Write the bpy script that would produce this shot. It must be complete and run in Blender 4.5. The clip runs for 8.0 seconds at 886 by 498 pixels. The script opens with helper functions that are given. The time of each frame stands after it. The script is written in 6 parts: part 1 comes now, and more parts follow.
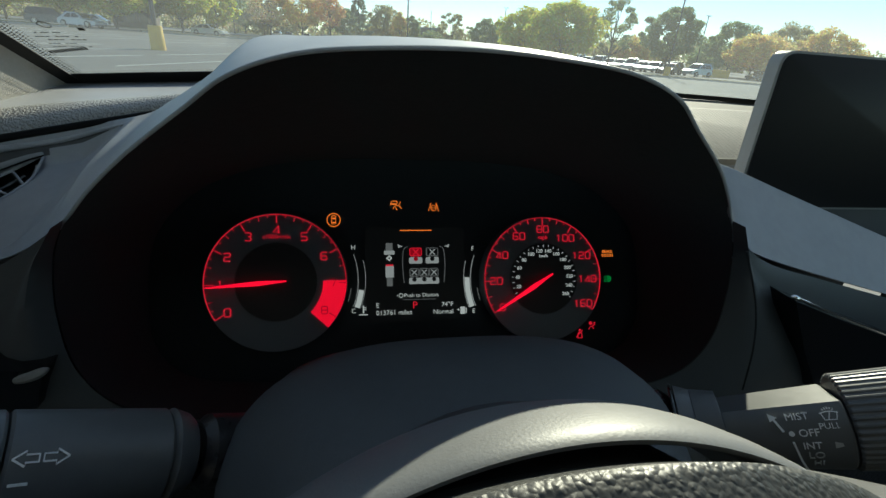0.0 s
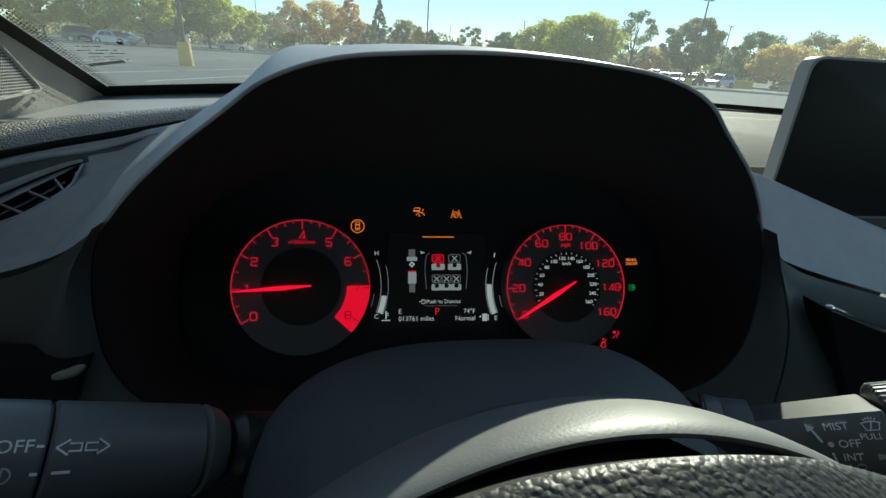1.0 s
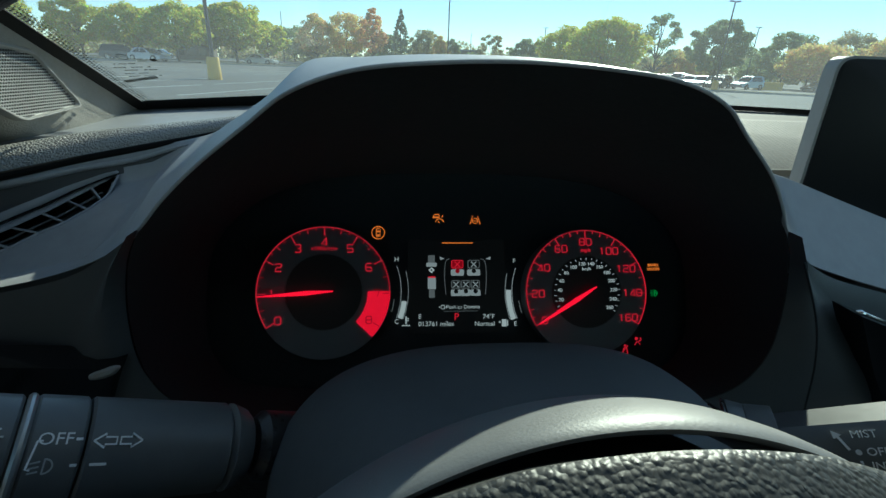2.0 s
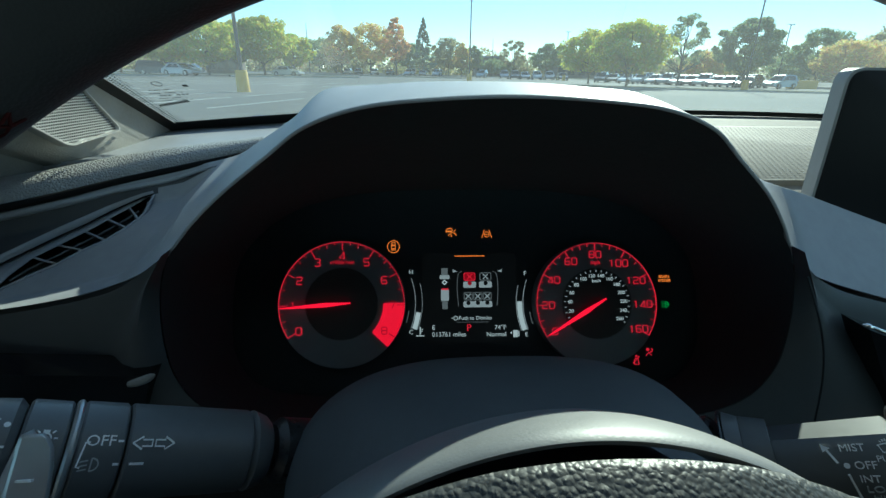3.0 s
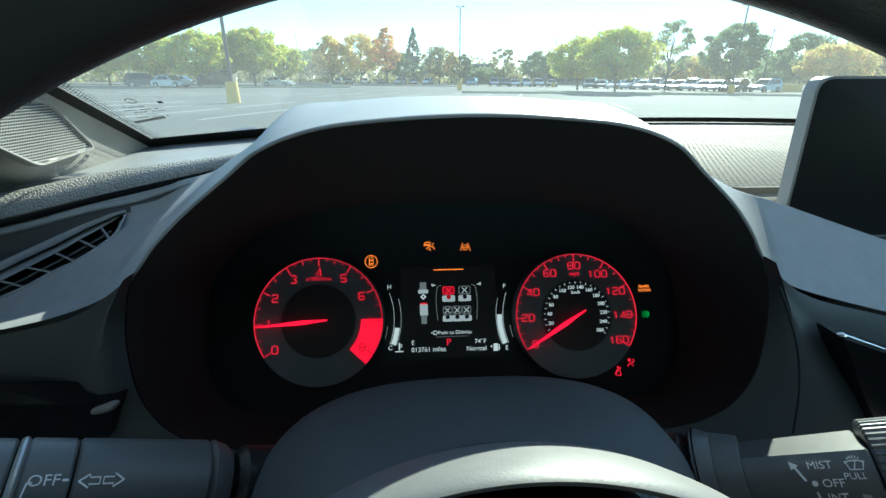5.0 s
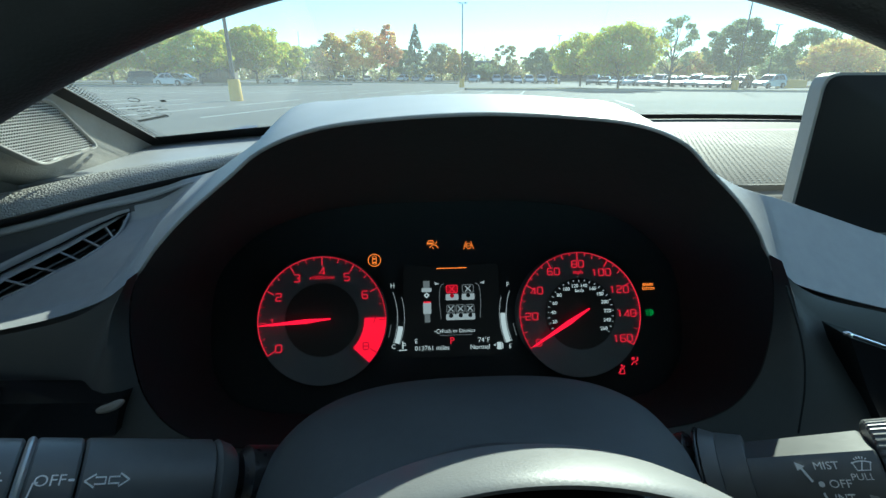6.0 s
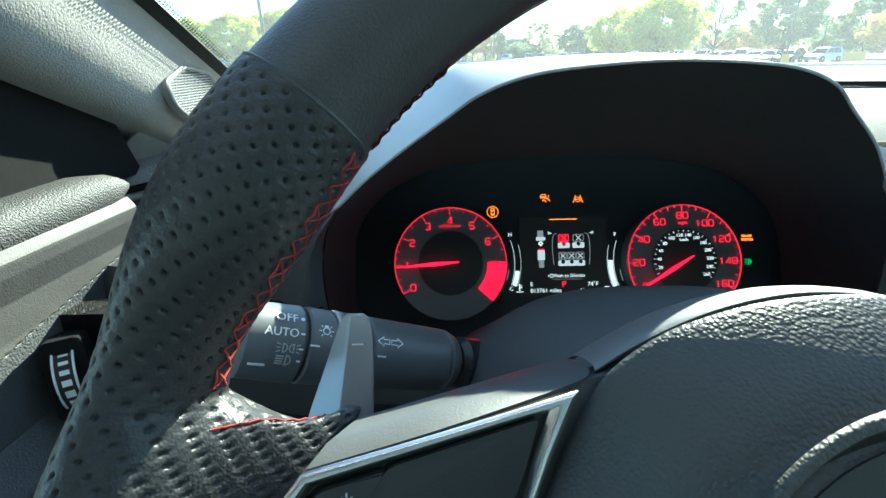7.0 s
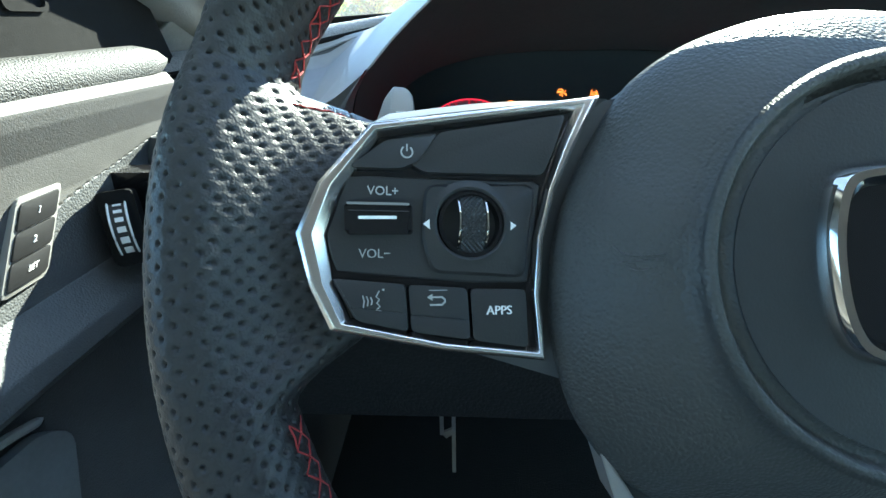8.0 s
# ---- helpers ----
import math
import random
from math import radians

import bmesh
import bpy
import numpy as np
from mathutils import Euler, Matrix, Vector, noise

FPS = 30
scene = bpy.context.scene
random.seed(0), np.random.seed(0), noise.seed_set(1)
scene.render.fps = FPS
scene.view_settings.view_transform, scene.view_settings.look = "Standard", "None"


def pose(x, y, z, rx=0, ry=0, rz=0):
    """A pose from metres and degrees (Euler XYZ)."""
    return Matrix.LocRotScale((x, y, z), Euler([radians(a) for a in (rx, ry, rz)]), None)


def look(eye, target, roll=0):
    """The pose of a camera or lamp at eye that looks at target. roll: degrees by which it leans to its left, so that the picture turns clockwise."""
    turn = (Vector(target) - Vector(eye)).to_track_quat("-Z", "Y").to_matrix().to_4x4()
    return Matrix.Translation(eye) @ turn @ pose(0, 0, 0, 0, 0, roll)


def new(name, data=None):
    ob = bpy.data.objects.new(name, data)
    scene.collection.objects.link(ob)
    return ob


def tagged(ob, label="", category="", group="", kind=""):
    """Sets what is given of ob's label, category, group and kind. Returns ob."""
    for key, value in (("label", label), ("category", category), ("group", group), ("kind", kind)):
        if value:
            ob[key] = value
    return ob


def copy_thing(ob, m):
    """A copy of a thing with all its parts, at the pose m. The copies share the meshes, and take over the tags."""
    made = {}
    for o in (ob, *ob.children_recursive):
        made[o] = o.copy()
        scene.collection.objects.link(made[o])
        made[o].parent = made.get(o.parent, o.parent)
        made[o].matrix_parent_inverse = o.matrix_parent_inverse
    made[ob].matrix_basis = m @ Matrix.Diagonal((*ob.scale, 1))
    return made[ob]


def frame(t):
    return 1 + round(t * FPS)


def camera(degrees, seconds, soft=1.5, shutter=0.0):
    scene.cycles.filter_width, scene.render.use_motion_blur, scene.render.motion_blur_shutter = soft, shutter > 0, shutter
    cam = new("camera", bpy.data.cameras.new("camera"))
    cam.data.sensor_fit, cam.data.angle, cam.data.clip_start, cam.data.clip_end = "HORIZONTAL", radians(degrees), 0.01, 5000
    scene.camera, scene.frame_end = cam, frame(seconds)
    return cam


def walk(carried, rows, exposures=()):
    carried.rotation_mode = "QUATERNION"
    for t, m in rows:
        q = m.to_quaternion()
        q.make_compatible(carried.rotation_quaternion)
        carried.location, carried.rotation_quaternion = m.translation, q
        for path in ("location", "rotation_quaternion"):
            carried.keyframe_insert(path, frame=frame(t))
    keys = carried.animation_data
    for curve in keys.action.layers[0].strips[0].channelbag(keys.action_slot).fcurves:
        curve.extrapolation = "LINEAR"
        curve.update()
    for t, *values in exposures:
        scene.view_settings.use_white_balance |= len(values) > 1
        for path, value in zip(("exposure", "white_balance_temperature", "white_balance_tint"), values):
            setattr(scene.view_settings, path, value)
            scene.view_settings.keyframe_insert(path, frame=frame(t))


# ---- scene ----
cam = camera(88.6, 8.0)
PATH = [
    (0, (-0.043, 0.002, 1.139), (0.323, 1.79, 0.322), 4.2),
    (0.5, (-0.05, 0.011, 1.133), (0.306, 1.807, 0.328), 4.4),
    (1, (-0.047, 0.0, 1.136), (0.243, 1.82, 0.359), 3.6),
    (1.5, (-0.047, -0.001, 1.136), (0.189, 1.832, 0.372), 2.8),
    (3, (-0.038, -0.015, 1.147), (0.055, 1.845, 0.418), 0.7),
    (3.5, (-0.035, -0.018, 1.158), (0.009, 1.845, 0.432), -0.1),
    (4, (-0.032, -0.018, 1.159), (0.022, 1.848, 0.442), -0.2),
    (4.5, (-0.024, -0.015, 1.151), (0.064, 1.856, 0.449), -0.1),
    (5, (-0.025, -0.011, 1.151), (0.096, 1.859, 0.452), -0.1),
    (6.5, (-0.026, -0.01, 1.153), (0.056, 1.849, 0.421), -0.8),
    (6.7, (-0.061, -0.033, 1.161), (-0.02, 1.823, 0.415), -1.0),
    (7, (-0.103, -0.057, 1.142), (-0.125, 1.786, 0.365), -1.5),
    (7.1, (-0.111, -0.067, 1.133), (-0.147, 1.768, 0.339), -1.3),
    (7.2, (-0.115, -0.075, 1.124), (-0.17, 1.752, 0.313), -1.5),
    (7.5, (-0.117, -0.092, 1.098), (-0.194, 1.717, 0.249), -1.5),
    (8, (-0.113, -0.106, 1.085), (-0.175, 1.679, 0.183), -1.3),
]
EXPOSURE = [(0.0, 1.28, 6400.0, -5.0), (1.5, 1.14, 5900.0, -11.0), (3.0, 1.40, 5500.0, -15.0), (3.5, 1.92, 5500.0, -15.0), (4.5, 2.05, 5700.0, -12.0), (6.5, 1.78, 5550.0, -14.0), (7.0, 2.86, 5600.0, -12.0), (7.3, 2.20, 5550.0, -8.0), (7.6, 2.82, 5550.0, -7.0), (8.0, 3.52, 5650.0, -7.0)]
walk(cam, [(t, look(eye, target, roll)) for t, eye, target, roll in PATH], EXPOSURE)

# ---- light: late-afternoon sun ahead and to the right, clear sky ----
SUN_AZ, SUN_EL = 29.0, 27.0
world = bpy.data.worlds.new("sky")
scene.world = world
world.use_nodes = True
wn = world.node_tree
sky = wn.nodes.new("ShaderNodeTexSky")
sky.sky_type, sky.sun_disc = "NISHITA", False
sky.sun_elevation, sky.sun_rotation = radians(SUN_EL), radians(SUN_AZ)
sky.air_density, sky.dust_density = 0.8, 0.0
wn.nodes["Background"].inputs["Strength"].default_value = 0.098
wn.links.new(sky.outputs[0], wn.nodes["Background"].inputs["Color"])
sun_data = bpy.data.lights.new("sun", "SUN")
sun_data.energy, sun_data.angle, sun_data.color = 3.5, radians(0.53), (1.0, 0.90, 0.74)
sun = new("sun", sun_data)
SUN_DIR = Vector((math.cos(radians(SUN_EL)) * math.sin(radians(SUN_AZ)), math.cos(radians(SUN_EL)) * math.cos(radians(SUN_AZ)), math.sin(radians(SUN_EL))))
sun.matrix_world = look(SUN_DIR * 50, (0, 0, 0))


# ---- materials ----
def shader(name, color, rough=0.5, metal=0.0, vary=0.12, vscale=30.0, grain=0.0, depth=0.0, cells=False, coat=0.0, spec=0.5, island=0.0):
    """A surface with broad and fine variation of colour and gloss, and a relief of grain (per metre) and depth (metres)."""
    m = bpy.data.materials.new(name)
    m.use_nodes = True
    t = m.node_tree
    b = t.nodes["Principled BSDF"]
    at = t.nodes.new("ShaderNodeTexCoord")
    broad, fine = t.nodes.new("ShaderNodeTexNoise"), t.nodes.new("ShaderNodeTexNoise")
    broad.inputs["Scale"].default_value, fine.inputs["Scale"].default_value = vscale, vscale * 9.0
    broad.inputs["Detail"].default_value = 5.0
    for n in (broad, fine):
        t.links.new(at.outputs["Object"], n.inputs["Vector"])
    mixed = t.nodes.new("ShaderNodeMath")
    mixed.operation = "MULTIPLY_ADD"
    mixed.inputs[1].default_value = 0.6
    t.links.new(broad.outputs["Fac"], mixed.inputs[0])
    half = t.nodes.new("ShaderNodeMath")
    half.operation = "MULTIPLY"
    half.inputs[1].default_value = 0.4
    t.links.new(fine.outputs["Fac"], half.inputs[0])
    t.links.new(half.outputs[0], mixed.inputs[2])
    ramp = t.nodes.new("ShaderNodeMapRange")
    ramp.inputs["From Min"].default_value, ramp.inputs["From Max"].default_value = 0.3, 0.7
    ramp.inputs["To Min"].default_value, ramp.inputs["To Max"].default_value = 1 - vary, 1 + vary
    t.links.new(mixed.outputs[0], ramp.inputs["Value"])
    tint = t.nodes.new("ShaderNodeHueSaturation")
    tint.inputs["Color"].default_value = (*color, 1)
    if island:
        geo = t.nodes.new("ShaderNodeNewGeometry")
        hue = t.nodes.new("ShaderNodeMapRange")
        hue.inputs["To Min"].default_value, hue.inputs["To Max"].default_value = 0.5 - island * 0.06, 0.5 + island * 0.06
        t.links.new(geo.outputs["Random Per Island"], hue.inputs["Value"])
        t.links.new(hue.outputs[0], tint.inputs["Hue"])
    t.links.new(ramp.outputs[0], tint.inputs["Value"])
    t.links.new(tint.outputs[0], b.inputs["Base Color"])
    gloss = t.nodes.new("ShaderNodeMapRange")
    gloss.inputs["To Min"].default_value, gloss.inputs["To Max"].default_value = max(0.02, rough - 0.12 * rough), min(1.0, rough + 0.12 * rough)
    t.links.new(fine.outputs["Fac"], gloss.inputs["Value"])
    t.links.new(gloss.outputs[0], b.inputs["Roughness"])
    b.inputs["Metallic"].default_value = metal
    b.inputs["Coat Weight"].default_value = coat
    b.inputs["Coat Roughness"].default_value = 0.08
    b.inputs["Specular IOR Level"].default_value = spec
    if grain:
        if cells:
            g = t.nodes.new("ShaderNodeTexVoronoi")
            g.feature = "SMOOTH_F1"
            g.inputs["Smoothness"].default_value = 0.35
            out = g.outputs["Distance"]
            warp = t.nodes.new("ShaderNodeTexNoise")
            warp.inputs["Scale"].default_value = grain * 0.5
            t.links.new(at.outputs["Object"], warp.inputs["Vector"])
            push = t.nodes.new("ShaderNodeVectorMath")
            push.operation = "MULTIPLY_ADD"
            push.inputs[1].default_value = (0.9 / grain,) * 3
            t.links.new(warp.outputs["Color"], push.inputs[0])
            t.links.new(at.outputs["Object"], push.inputs[2])
            t.links.new(push.outputs[0], g.inputs["Vector"])
        else:
            g = t.nodes.new("ShaderNodeTexNoise")
            g.inputs["Detail"].default_value = 3.0
            out = g.outputs["Fac"]
            t.links.new(at.outputs["Object"], g.inputs["Vector"])
        g.inputs["Scale"].default_value = grain
        bump = t.nodes.new("ShaderNodeBump")
        bump.invert = cells
        bump.inputs["Strength"].default_value = 1.0
        bump.inputs["Distance"].default_value = depth
        t.links.new(out, bump.inputs["Height"])
        t.links.new(bump.outputs[0], b.inputs["Normal"])
    return m


def glow(name, color, strength, base=(0.02, 0.02, 0.02)):
    m = bpy.data.materials.new(name)
    m.use_nodes = True
    b = m.node_tree.nodes["Principled BSDF"]
    b.inputs["Base Color"].default_value = (*base, 1)
    b.inputs["Emission Color"].default_value = (*color, 1)
    b.inputs["Emission Strength"].default_value = strength
    b.inputs["Roughness"].default_value = 0.6
    return m


def pane(name, tint=(0.555, 0.605, 0.628), dust_haze=0.0):
    """Clear glass sheet: see-through, with a mirror sheen and a dusty film that also paints haze."""
    m = bpy.data.materials.new(name)
    m.use_nodes = True
    t = m.node_tree
    t.nodes.remove(t.nodes["Principled BSDF"])
    clear, shine, mixed = t.nodes.new("ShaderNodeBsdfTransparent"), t.nodes.new("ShaderNodeBsdfGlossy"), t.nodes.new("ShaderNodeMixShader")
    clear.inputs["Color"].default_value = (*tint, 1)
    shine.inputs["Roughness"].default_value = 0.02
    fres = t.nodes.new("ShaderNodeFresnel")
    fres.inputs["IOR"].default_value = 1.35
    t.links.new(fres.outputs[0], mixed.inputs["Fac"])
    t.links.new(clear.outputs[0], mixed.inputs[1])
    t.links.new(shine.outputs[0], mixed.inputs[2])
    last = mixed
    if dust_haze:
        film, veil = t.nodes.new("ShaderNodeBsdfTranslucent"), t.nodes.new("ShaderNodeMixShader")
        film.inputs["Color"].default_value = (0.8, 0.8, 0.78, 1)
        spots, spread = t.nodes.new("ShaderNodeTexNoise"), t.nodes.new("ShaderNodeMapRange")
        at = t.nodes.new("ShaderNodeTexCoord")
        t.links.new(at.outputs["Object"], spots.inputs["Vector"])
        spots.inputs["Scale"].default_value = 5.0
        spots.inputs["Detail"].default_value = 6.0
        spread.inputs["To Min"].default_value, spread.inputs["To Max"].default_value = dust_haze * 0.5, dust_haze * 1.5
        t.links.new(spots.outputs["Fac"], spread.inputs["Value"])
        t.links.new(spread.outputs[0], veil.inputs["Fac"])
        t.links.new(last.outputs[0], veil.inputs[1])
        t.links.new(film.outputs[0], veil.inputs[2])
        last = veil
    t.links.new(last.outputs[0], t.nodes["Material Output"].inputs["Surface"])
    return m


PLASTIC = shader("soft grey dashboard plastic", (0.30, 0.31, 0.33), 0.45, grain=900, depth=0.0001, vscale=14)
DASH_SUNLIT = shader("dash plastic darkened for the sun on it", (0.155, 0.150, 0.138), 0.78, grain=900, depth=0.0001, vscale=14, spec=0.2)
PLASTIC_DARK = shader("black moulded plastic", (0.055, 0.058, 0.062), 0.5, grain=1300, depth=0.00006, vscale=18)
LINER = shader("matt black binnacle liner", (0.019, 0.0235, 0.027), 0.85, grain=1200, depth=0.0002)
PAD = shader("grained dark vinyl pad", (0.29, 0.287, 0.275), 0.42, grain=640, depth=0.0012, cells=True, vscale=12)
LEATHER = shader("black grained airbag vinyl", (0.042, 0.043, 0.042), 0.47, grain=900, depth=0.00026, cells=True, vscale=15)
GRIP = shader("black perforated leather", (0.023, 0.023, 0.024), 0.44, grain=1300, depth=0.0001, cells=True, vscale=40, spec=0.5)
SMOOTH = shader("smooth black leather", (0.04, 0.04, 0.041), 0.42, grain=1400, depth=0.0001, cells=True, vscale=30)
THREAD = shader("red stitching thread", (0.34, 0.05, 0.05), 0.8, grain=3000, depth=0.0002, spec=0.2)
# the same thread as THREAD, with the shade on the rim top put into its colour
THREAD_SHADED = shader("red stitching thread coloured for shade", (0.05, 0.010, 0.010), 0.9, grain=3000, depth=0.0002, spec=0.1)
CHROME = shader("bright chrome", (0.70, 0.70, 0.70), 0.09, metal=1.0, vary=0.03)
SILVER = shader("satin dark silver trim", (0.25, 0.245, 0.235), 0.50, metal=0.1, vary=0.06, grain=1500, depth=0.00006)
BUTTON = shader("matt black button", (0.019, 0.019, 0.02), 0.46, grain=1600, depth=0.00008, vary=0.08)
PIANO = shader("gloss black panel", (0.008, 0.008, 0.009), 0.12, vary=0.05)
SCREEN = shader("dark screen glass", (0.006, 0.006, 0.007), 0.42, vary=0.05, spec=0.25)
DIAL = shader("dark grey dial face", (0.13, 0.14, 0.15), 0.7, vary=0.05)
DIAL_DARK = shader("black dial centre", (0.014, 0.014, 0.015), 0.6, vary=0.05)
INK = shader("white printed ink", (0.85, 0.86, 0.86), 0.6, vary=0.05)
INK_GREY = shader("grey printed ink", (0.44, 0.45, 0.44), 0.6, vary=0.08)
FABRIC = shader("grey woven pillar fabric", (0.27, 0.263, 0.245), 0.9, grain=700, depth=0.0006, vscale=25)
HEADLINER = shader("pale grey headliner", (0.62, 0.61, 0.59), 0.95, grain=600, depth=0.0005)
DOOR_SKIN = shader("grey door vinyl", (0.105, 0.102, 0.097), 0.66, grain=1100, depth=0.00012, cells=True)
DOOR_PAD = shader("black door ledge vinyl", (0.066, 0.065, 0.062), 0.62, grain=900, depth=0.0006, cells=True)
MESH = shader("silver speaker mesh", (0.55, 0.55, 0.54), 0.38, metal=0.3)
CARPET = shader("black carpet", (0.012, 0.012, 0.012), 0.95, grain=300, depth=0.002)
PAINT_BLUE = shader("dark blue metallic paint", (0.010, 0.024, 0.10), 0.5, metal=0.1, coat=0.1)
RED = glow("red dial light", (1.0, 0.012, 0.045), 0.235)
RED_ZONE = glow("red zone light", (1.0, 0.0, 0.03), 0.32)
RED_NEEDLE = glow("red needle", (1.0, 0.0, 0.03), 0.46)
AMBER = glow("amber warning light", (1.0, 0.22, 0.03), 0.36)
GREEN = glow("green indicator light", (0.02, 0.7, 0.12), 0.12)
WHITE = glow("white display light", (0.85, 0.88, 0.9), 0.17)
WHITE_MID = glow("soft white display light", (0.75, 0.77, 0.8), 0.2)
WHITE_DIM = glow("dim white display light", (0.6, 0.62, 0.65), 0.15)
GREY_LIT = glow("grey display light", (0.4, 0.41, 0.43), 0.09)
DISPLAY = glow("display background", (0.02, 0.022, 0.025), 0.02, (0.004, 0.004, 0.004))
# its film also paints the haze and veiling glare over the view
WINDSHIELD = pane("windshield glass", dust_haze=0.085)
SIDE_GLASS = pane("side window glass", (0.80, 0.84, 0.82))
PRIVACY = pane("dark privacy glass", (0.16, 0.17, 0.17))


# ---- building helpers ----
def empty(name, at=(0, 0, 0)):
    ob = new(name)
    ob.empty_display_size = 0.02
    ob.location = at
    return ob


def under(ob, parent):
    ob.parent = parent
    ob.matrix_parent_inverse = Matrix.Translation(parent.location).inverted()
    return ob


def raw(name, verts, faces, material, parent=None, label="", smooth=True, angle=40):
    me = bpy.data.meshes.new(name)
    me.from_pydata([tuple(v) for v in verts], [], [tuple(f) for f in faces])
    me.update()
    me.materials.append(material)
    if smooth:
        me.shade_smooth()
        if angle < 180:
            me.set_sharp_from_angle(angle=radians(angle))
    ob = new(name, me)
    if parent:
        under(ob, parent)
    if label:
        ob["label"] = label
    return ob


def part(name, bm, material, parent=None, label="", smooth=True, angle=40):
    """Links a bmesh, in world places, as one mesh object under a thing or a part."""
    bmesh.ops.recalc_face_normals(bm, faces=bm.faces)
    me = bpy.data.meshes.new(name)
    bm.to_mesh(me)
    bm.free()
    me.materials.append(material)
    if smooth:
        me.shade_smooth()
        me.set_sharp_from_angle(angle=radians(angle))
    ob = new(name, me)
    if parent:
        under(ob, parent)
    if label:
        ob["label"] = label
    return ob


def curve_through(points, n):
    """n points along a smooth line through the given ones."""
    p = np.array(points, float)
    q = np.vstack([2 * p[0] - p[1], p, 2 * p[-1] - p[-2]])
    out = []
    for s in np.linspace(0, len(p) - 1, n):
        i = min(int(s), len(p) - 2)
        f = s - i
        a, b, c, d = q[i:i + 4]
        out.append(0.5 * (2 * b + (c - a) * f + (2 * a - 5 * b + 4 * c - d) * f * f + (3 * b - a - 3 * c + d) * f ** 3))
    return np.array(out)


def closed_through(points, n):
    p = np.array(points, float)
    k = len(p)
    out = []
    for s in np.linspace(0, k, n, endpoint=False):
        i = int(s)
        f = s - i
        a, b, c, d = p[(i - 1) % k], p[i % k], p[(i + 1) % k], p[(i + 2) % k]
        out.append(0.5 * (2 * b + (c - a) * f + (2 * a - 5 * b + 4 * c - d) * f * f + (3 * b - a - 3 * c + d) * f ** 3))
    return np.array(out)


def loft(rows, closed=False):
    """Faces between rows of equally many points. Gives verts, faces."""
    rows = [np.asarray(r, float) for r in rows]
    n = len(rows[0])
    verts = np.vstack(rows)
    faces = []
    for j in range(len(rows) - 1):
        for i in range(n if closed else n - 1):
            k = (i + 1) % n
            faces.append((j * n + i, j * n + k, (j + 1) * n + k, (j + 1) * n + i))
    return verts, faces


def thick(ob, depth, offset=-1.0, bevel=0.0):
    m = ob.modifiers.new("thickness", "SOLIDIFY")
    m.thickness, m.offset = depth, offset
    if bevel:
        round_off(ob, bevel)
    return ob


def round_off(ob, width, segments=3, angle=35):
    m = ob.modifiers.new("edges", "BEVEL")
    m.width, m.segments, m.limit_method, m.angle_limit = width, segments, "ANGLE", radians(angle)
    m.harden_normals = False
    return ob


def frame_at(origin, x, y):
    x = Vector(x).normalized()
    z = x.cross(Vector(y)).normalized()
    y = z.cross(x)
    m = Matrix((x, y, z)).transposed().to_4x4()
    m.translation = origin
    return m


def prism(poly, low, high, m=Matrix(), bevel=0.0, lean=None):
    """A bmesh of the flat outline poly between two heights of the frame m. lean(x, y): its surface's own height."""
    bm = bmesh.new()
    up = lean or (lambda x, y: 0.0)
    a = [bm.verts.new((x, y, high + up(x, y))) for x, y in poly]
    b = [bm.verts.new((x, y, low + up(x, y))) for x, y in poly]
    top = bm.faces.new(a)
    bm.faces.new(b[::-1])
    n = len(poly)
    for i in range(n):
        bm.faces.new((a[i], b[i], b[(i + 1) % n], a[(i + 1) % n]))
    if bevel:
        bmesh.ops.bevel(bm, geom=list(top.edges), offset=bevel, segments=2, affect="EDGES", profile=0.6)
    bm.transform(m)
    return bm


def rounded(poly, radius, n=4):
    """The outline poly with its corners rounded."""
    out = []
    k = len(poly)
    for i in range(k):
        p, a, b = np.array(poly[i]), np.array(poly[i - 1]), np.array(poly[(i + 1) % k])
        ua, ub = (a - p), (b - p)
        r = min(radius, 0.45 * np.linalg.norm(ua), 0.45 * np.linalg.norm(ub))
        s, e = p + ua / np.linalg.norm(ua) * r, p + ub / np.linalg.norm(ub) * r
        for f in np.linspace(0, 1, n + 1):
            out.append(tuple((1 - f) ** 2 * s + 2 * f * (1 - f) * p + f * f * e))
    return out


def box(x0, x1, y0, y1):
    return [(x0, y0), (x1, y0), (x1, y1), (x0, y1)]


def circle(cx, cy, r, n=48, a0=0.0, a1=360.0):
    full = abs(a1 - a0) >= 360
    return [(cx + r * math.cos(radians(a)), cy + r * math.sin(radians(a))) for a in np.linspace(a0, a1, n, endpoint=not full)]


def band(m, cx, cy, r0, r1, low, high, a0=0.0, a1=360.0, n=96):
    """A flat ring, or an arc of one, of a height of its own."""
    bm = bmesh.new()
    full = abs(a1 - a0) >= 360
    rows = []
    for a in np.linspace(radians(a0), radians(a1), n, endpoint=not full):
        c, s = math.cos(a), math.sin(a)
        rows.append([bm.verts.new(m @ Vector((cx + r * c, cy + r * s, h))) for r, h in ((r0, low), (r0, high), (r1, high), (r1, low))])
    for i in range(len(rows) if full else len(rows) - 1):
        p, q = rows[i], rows[(i + 1) % len(rows)]
        for k in range(4):
            bm.faces.new((p[k], p[(k + 1) % 4], q[(k + 1) % 4], q[k]))
    if not full:
        bm.faces.new(rows[0])
        bm.faces.new(rows[-1][::-1])
    return bm


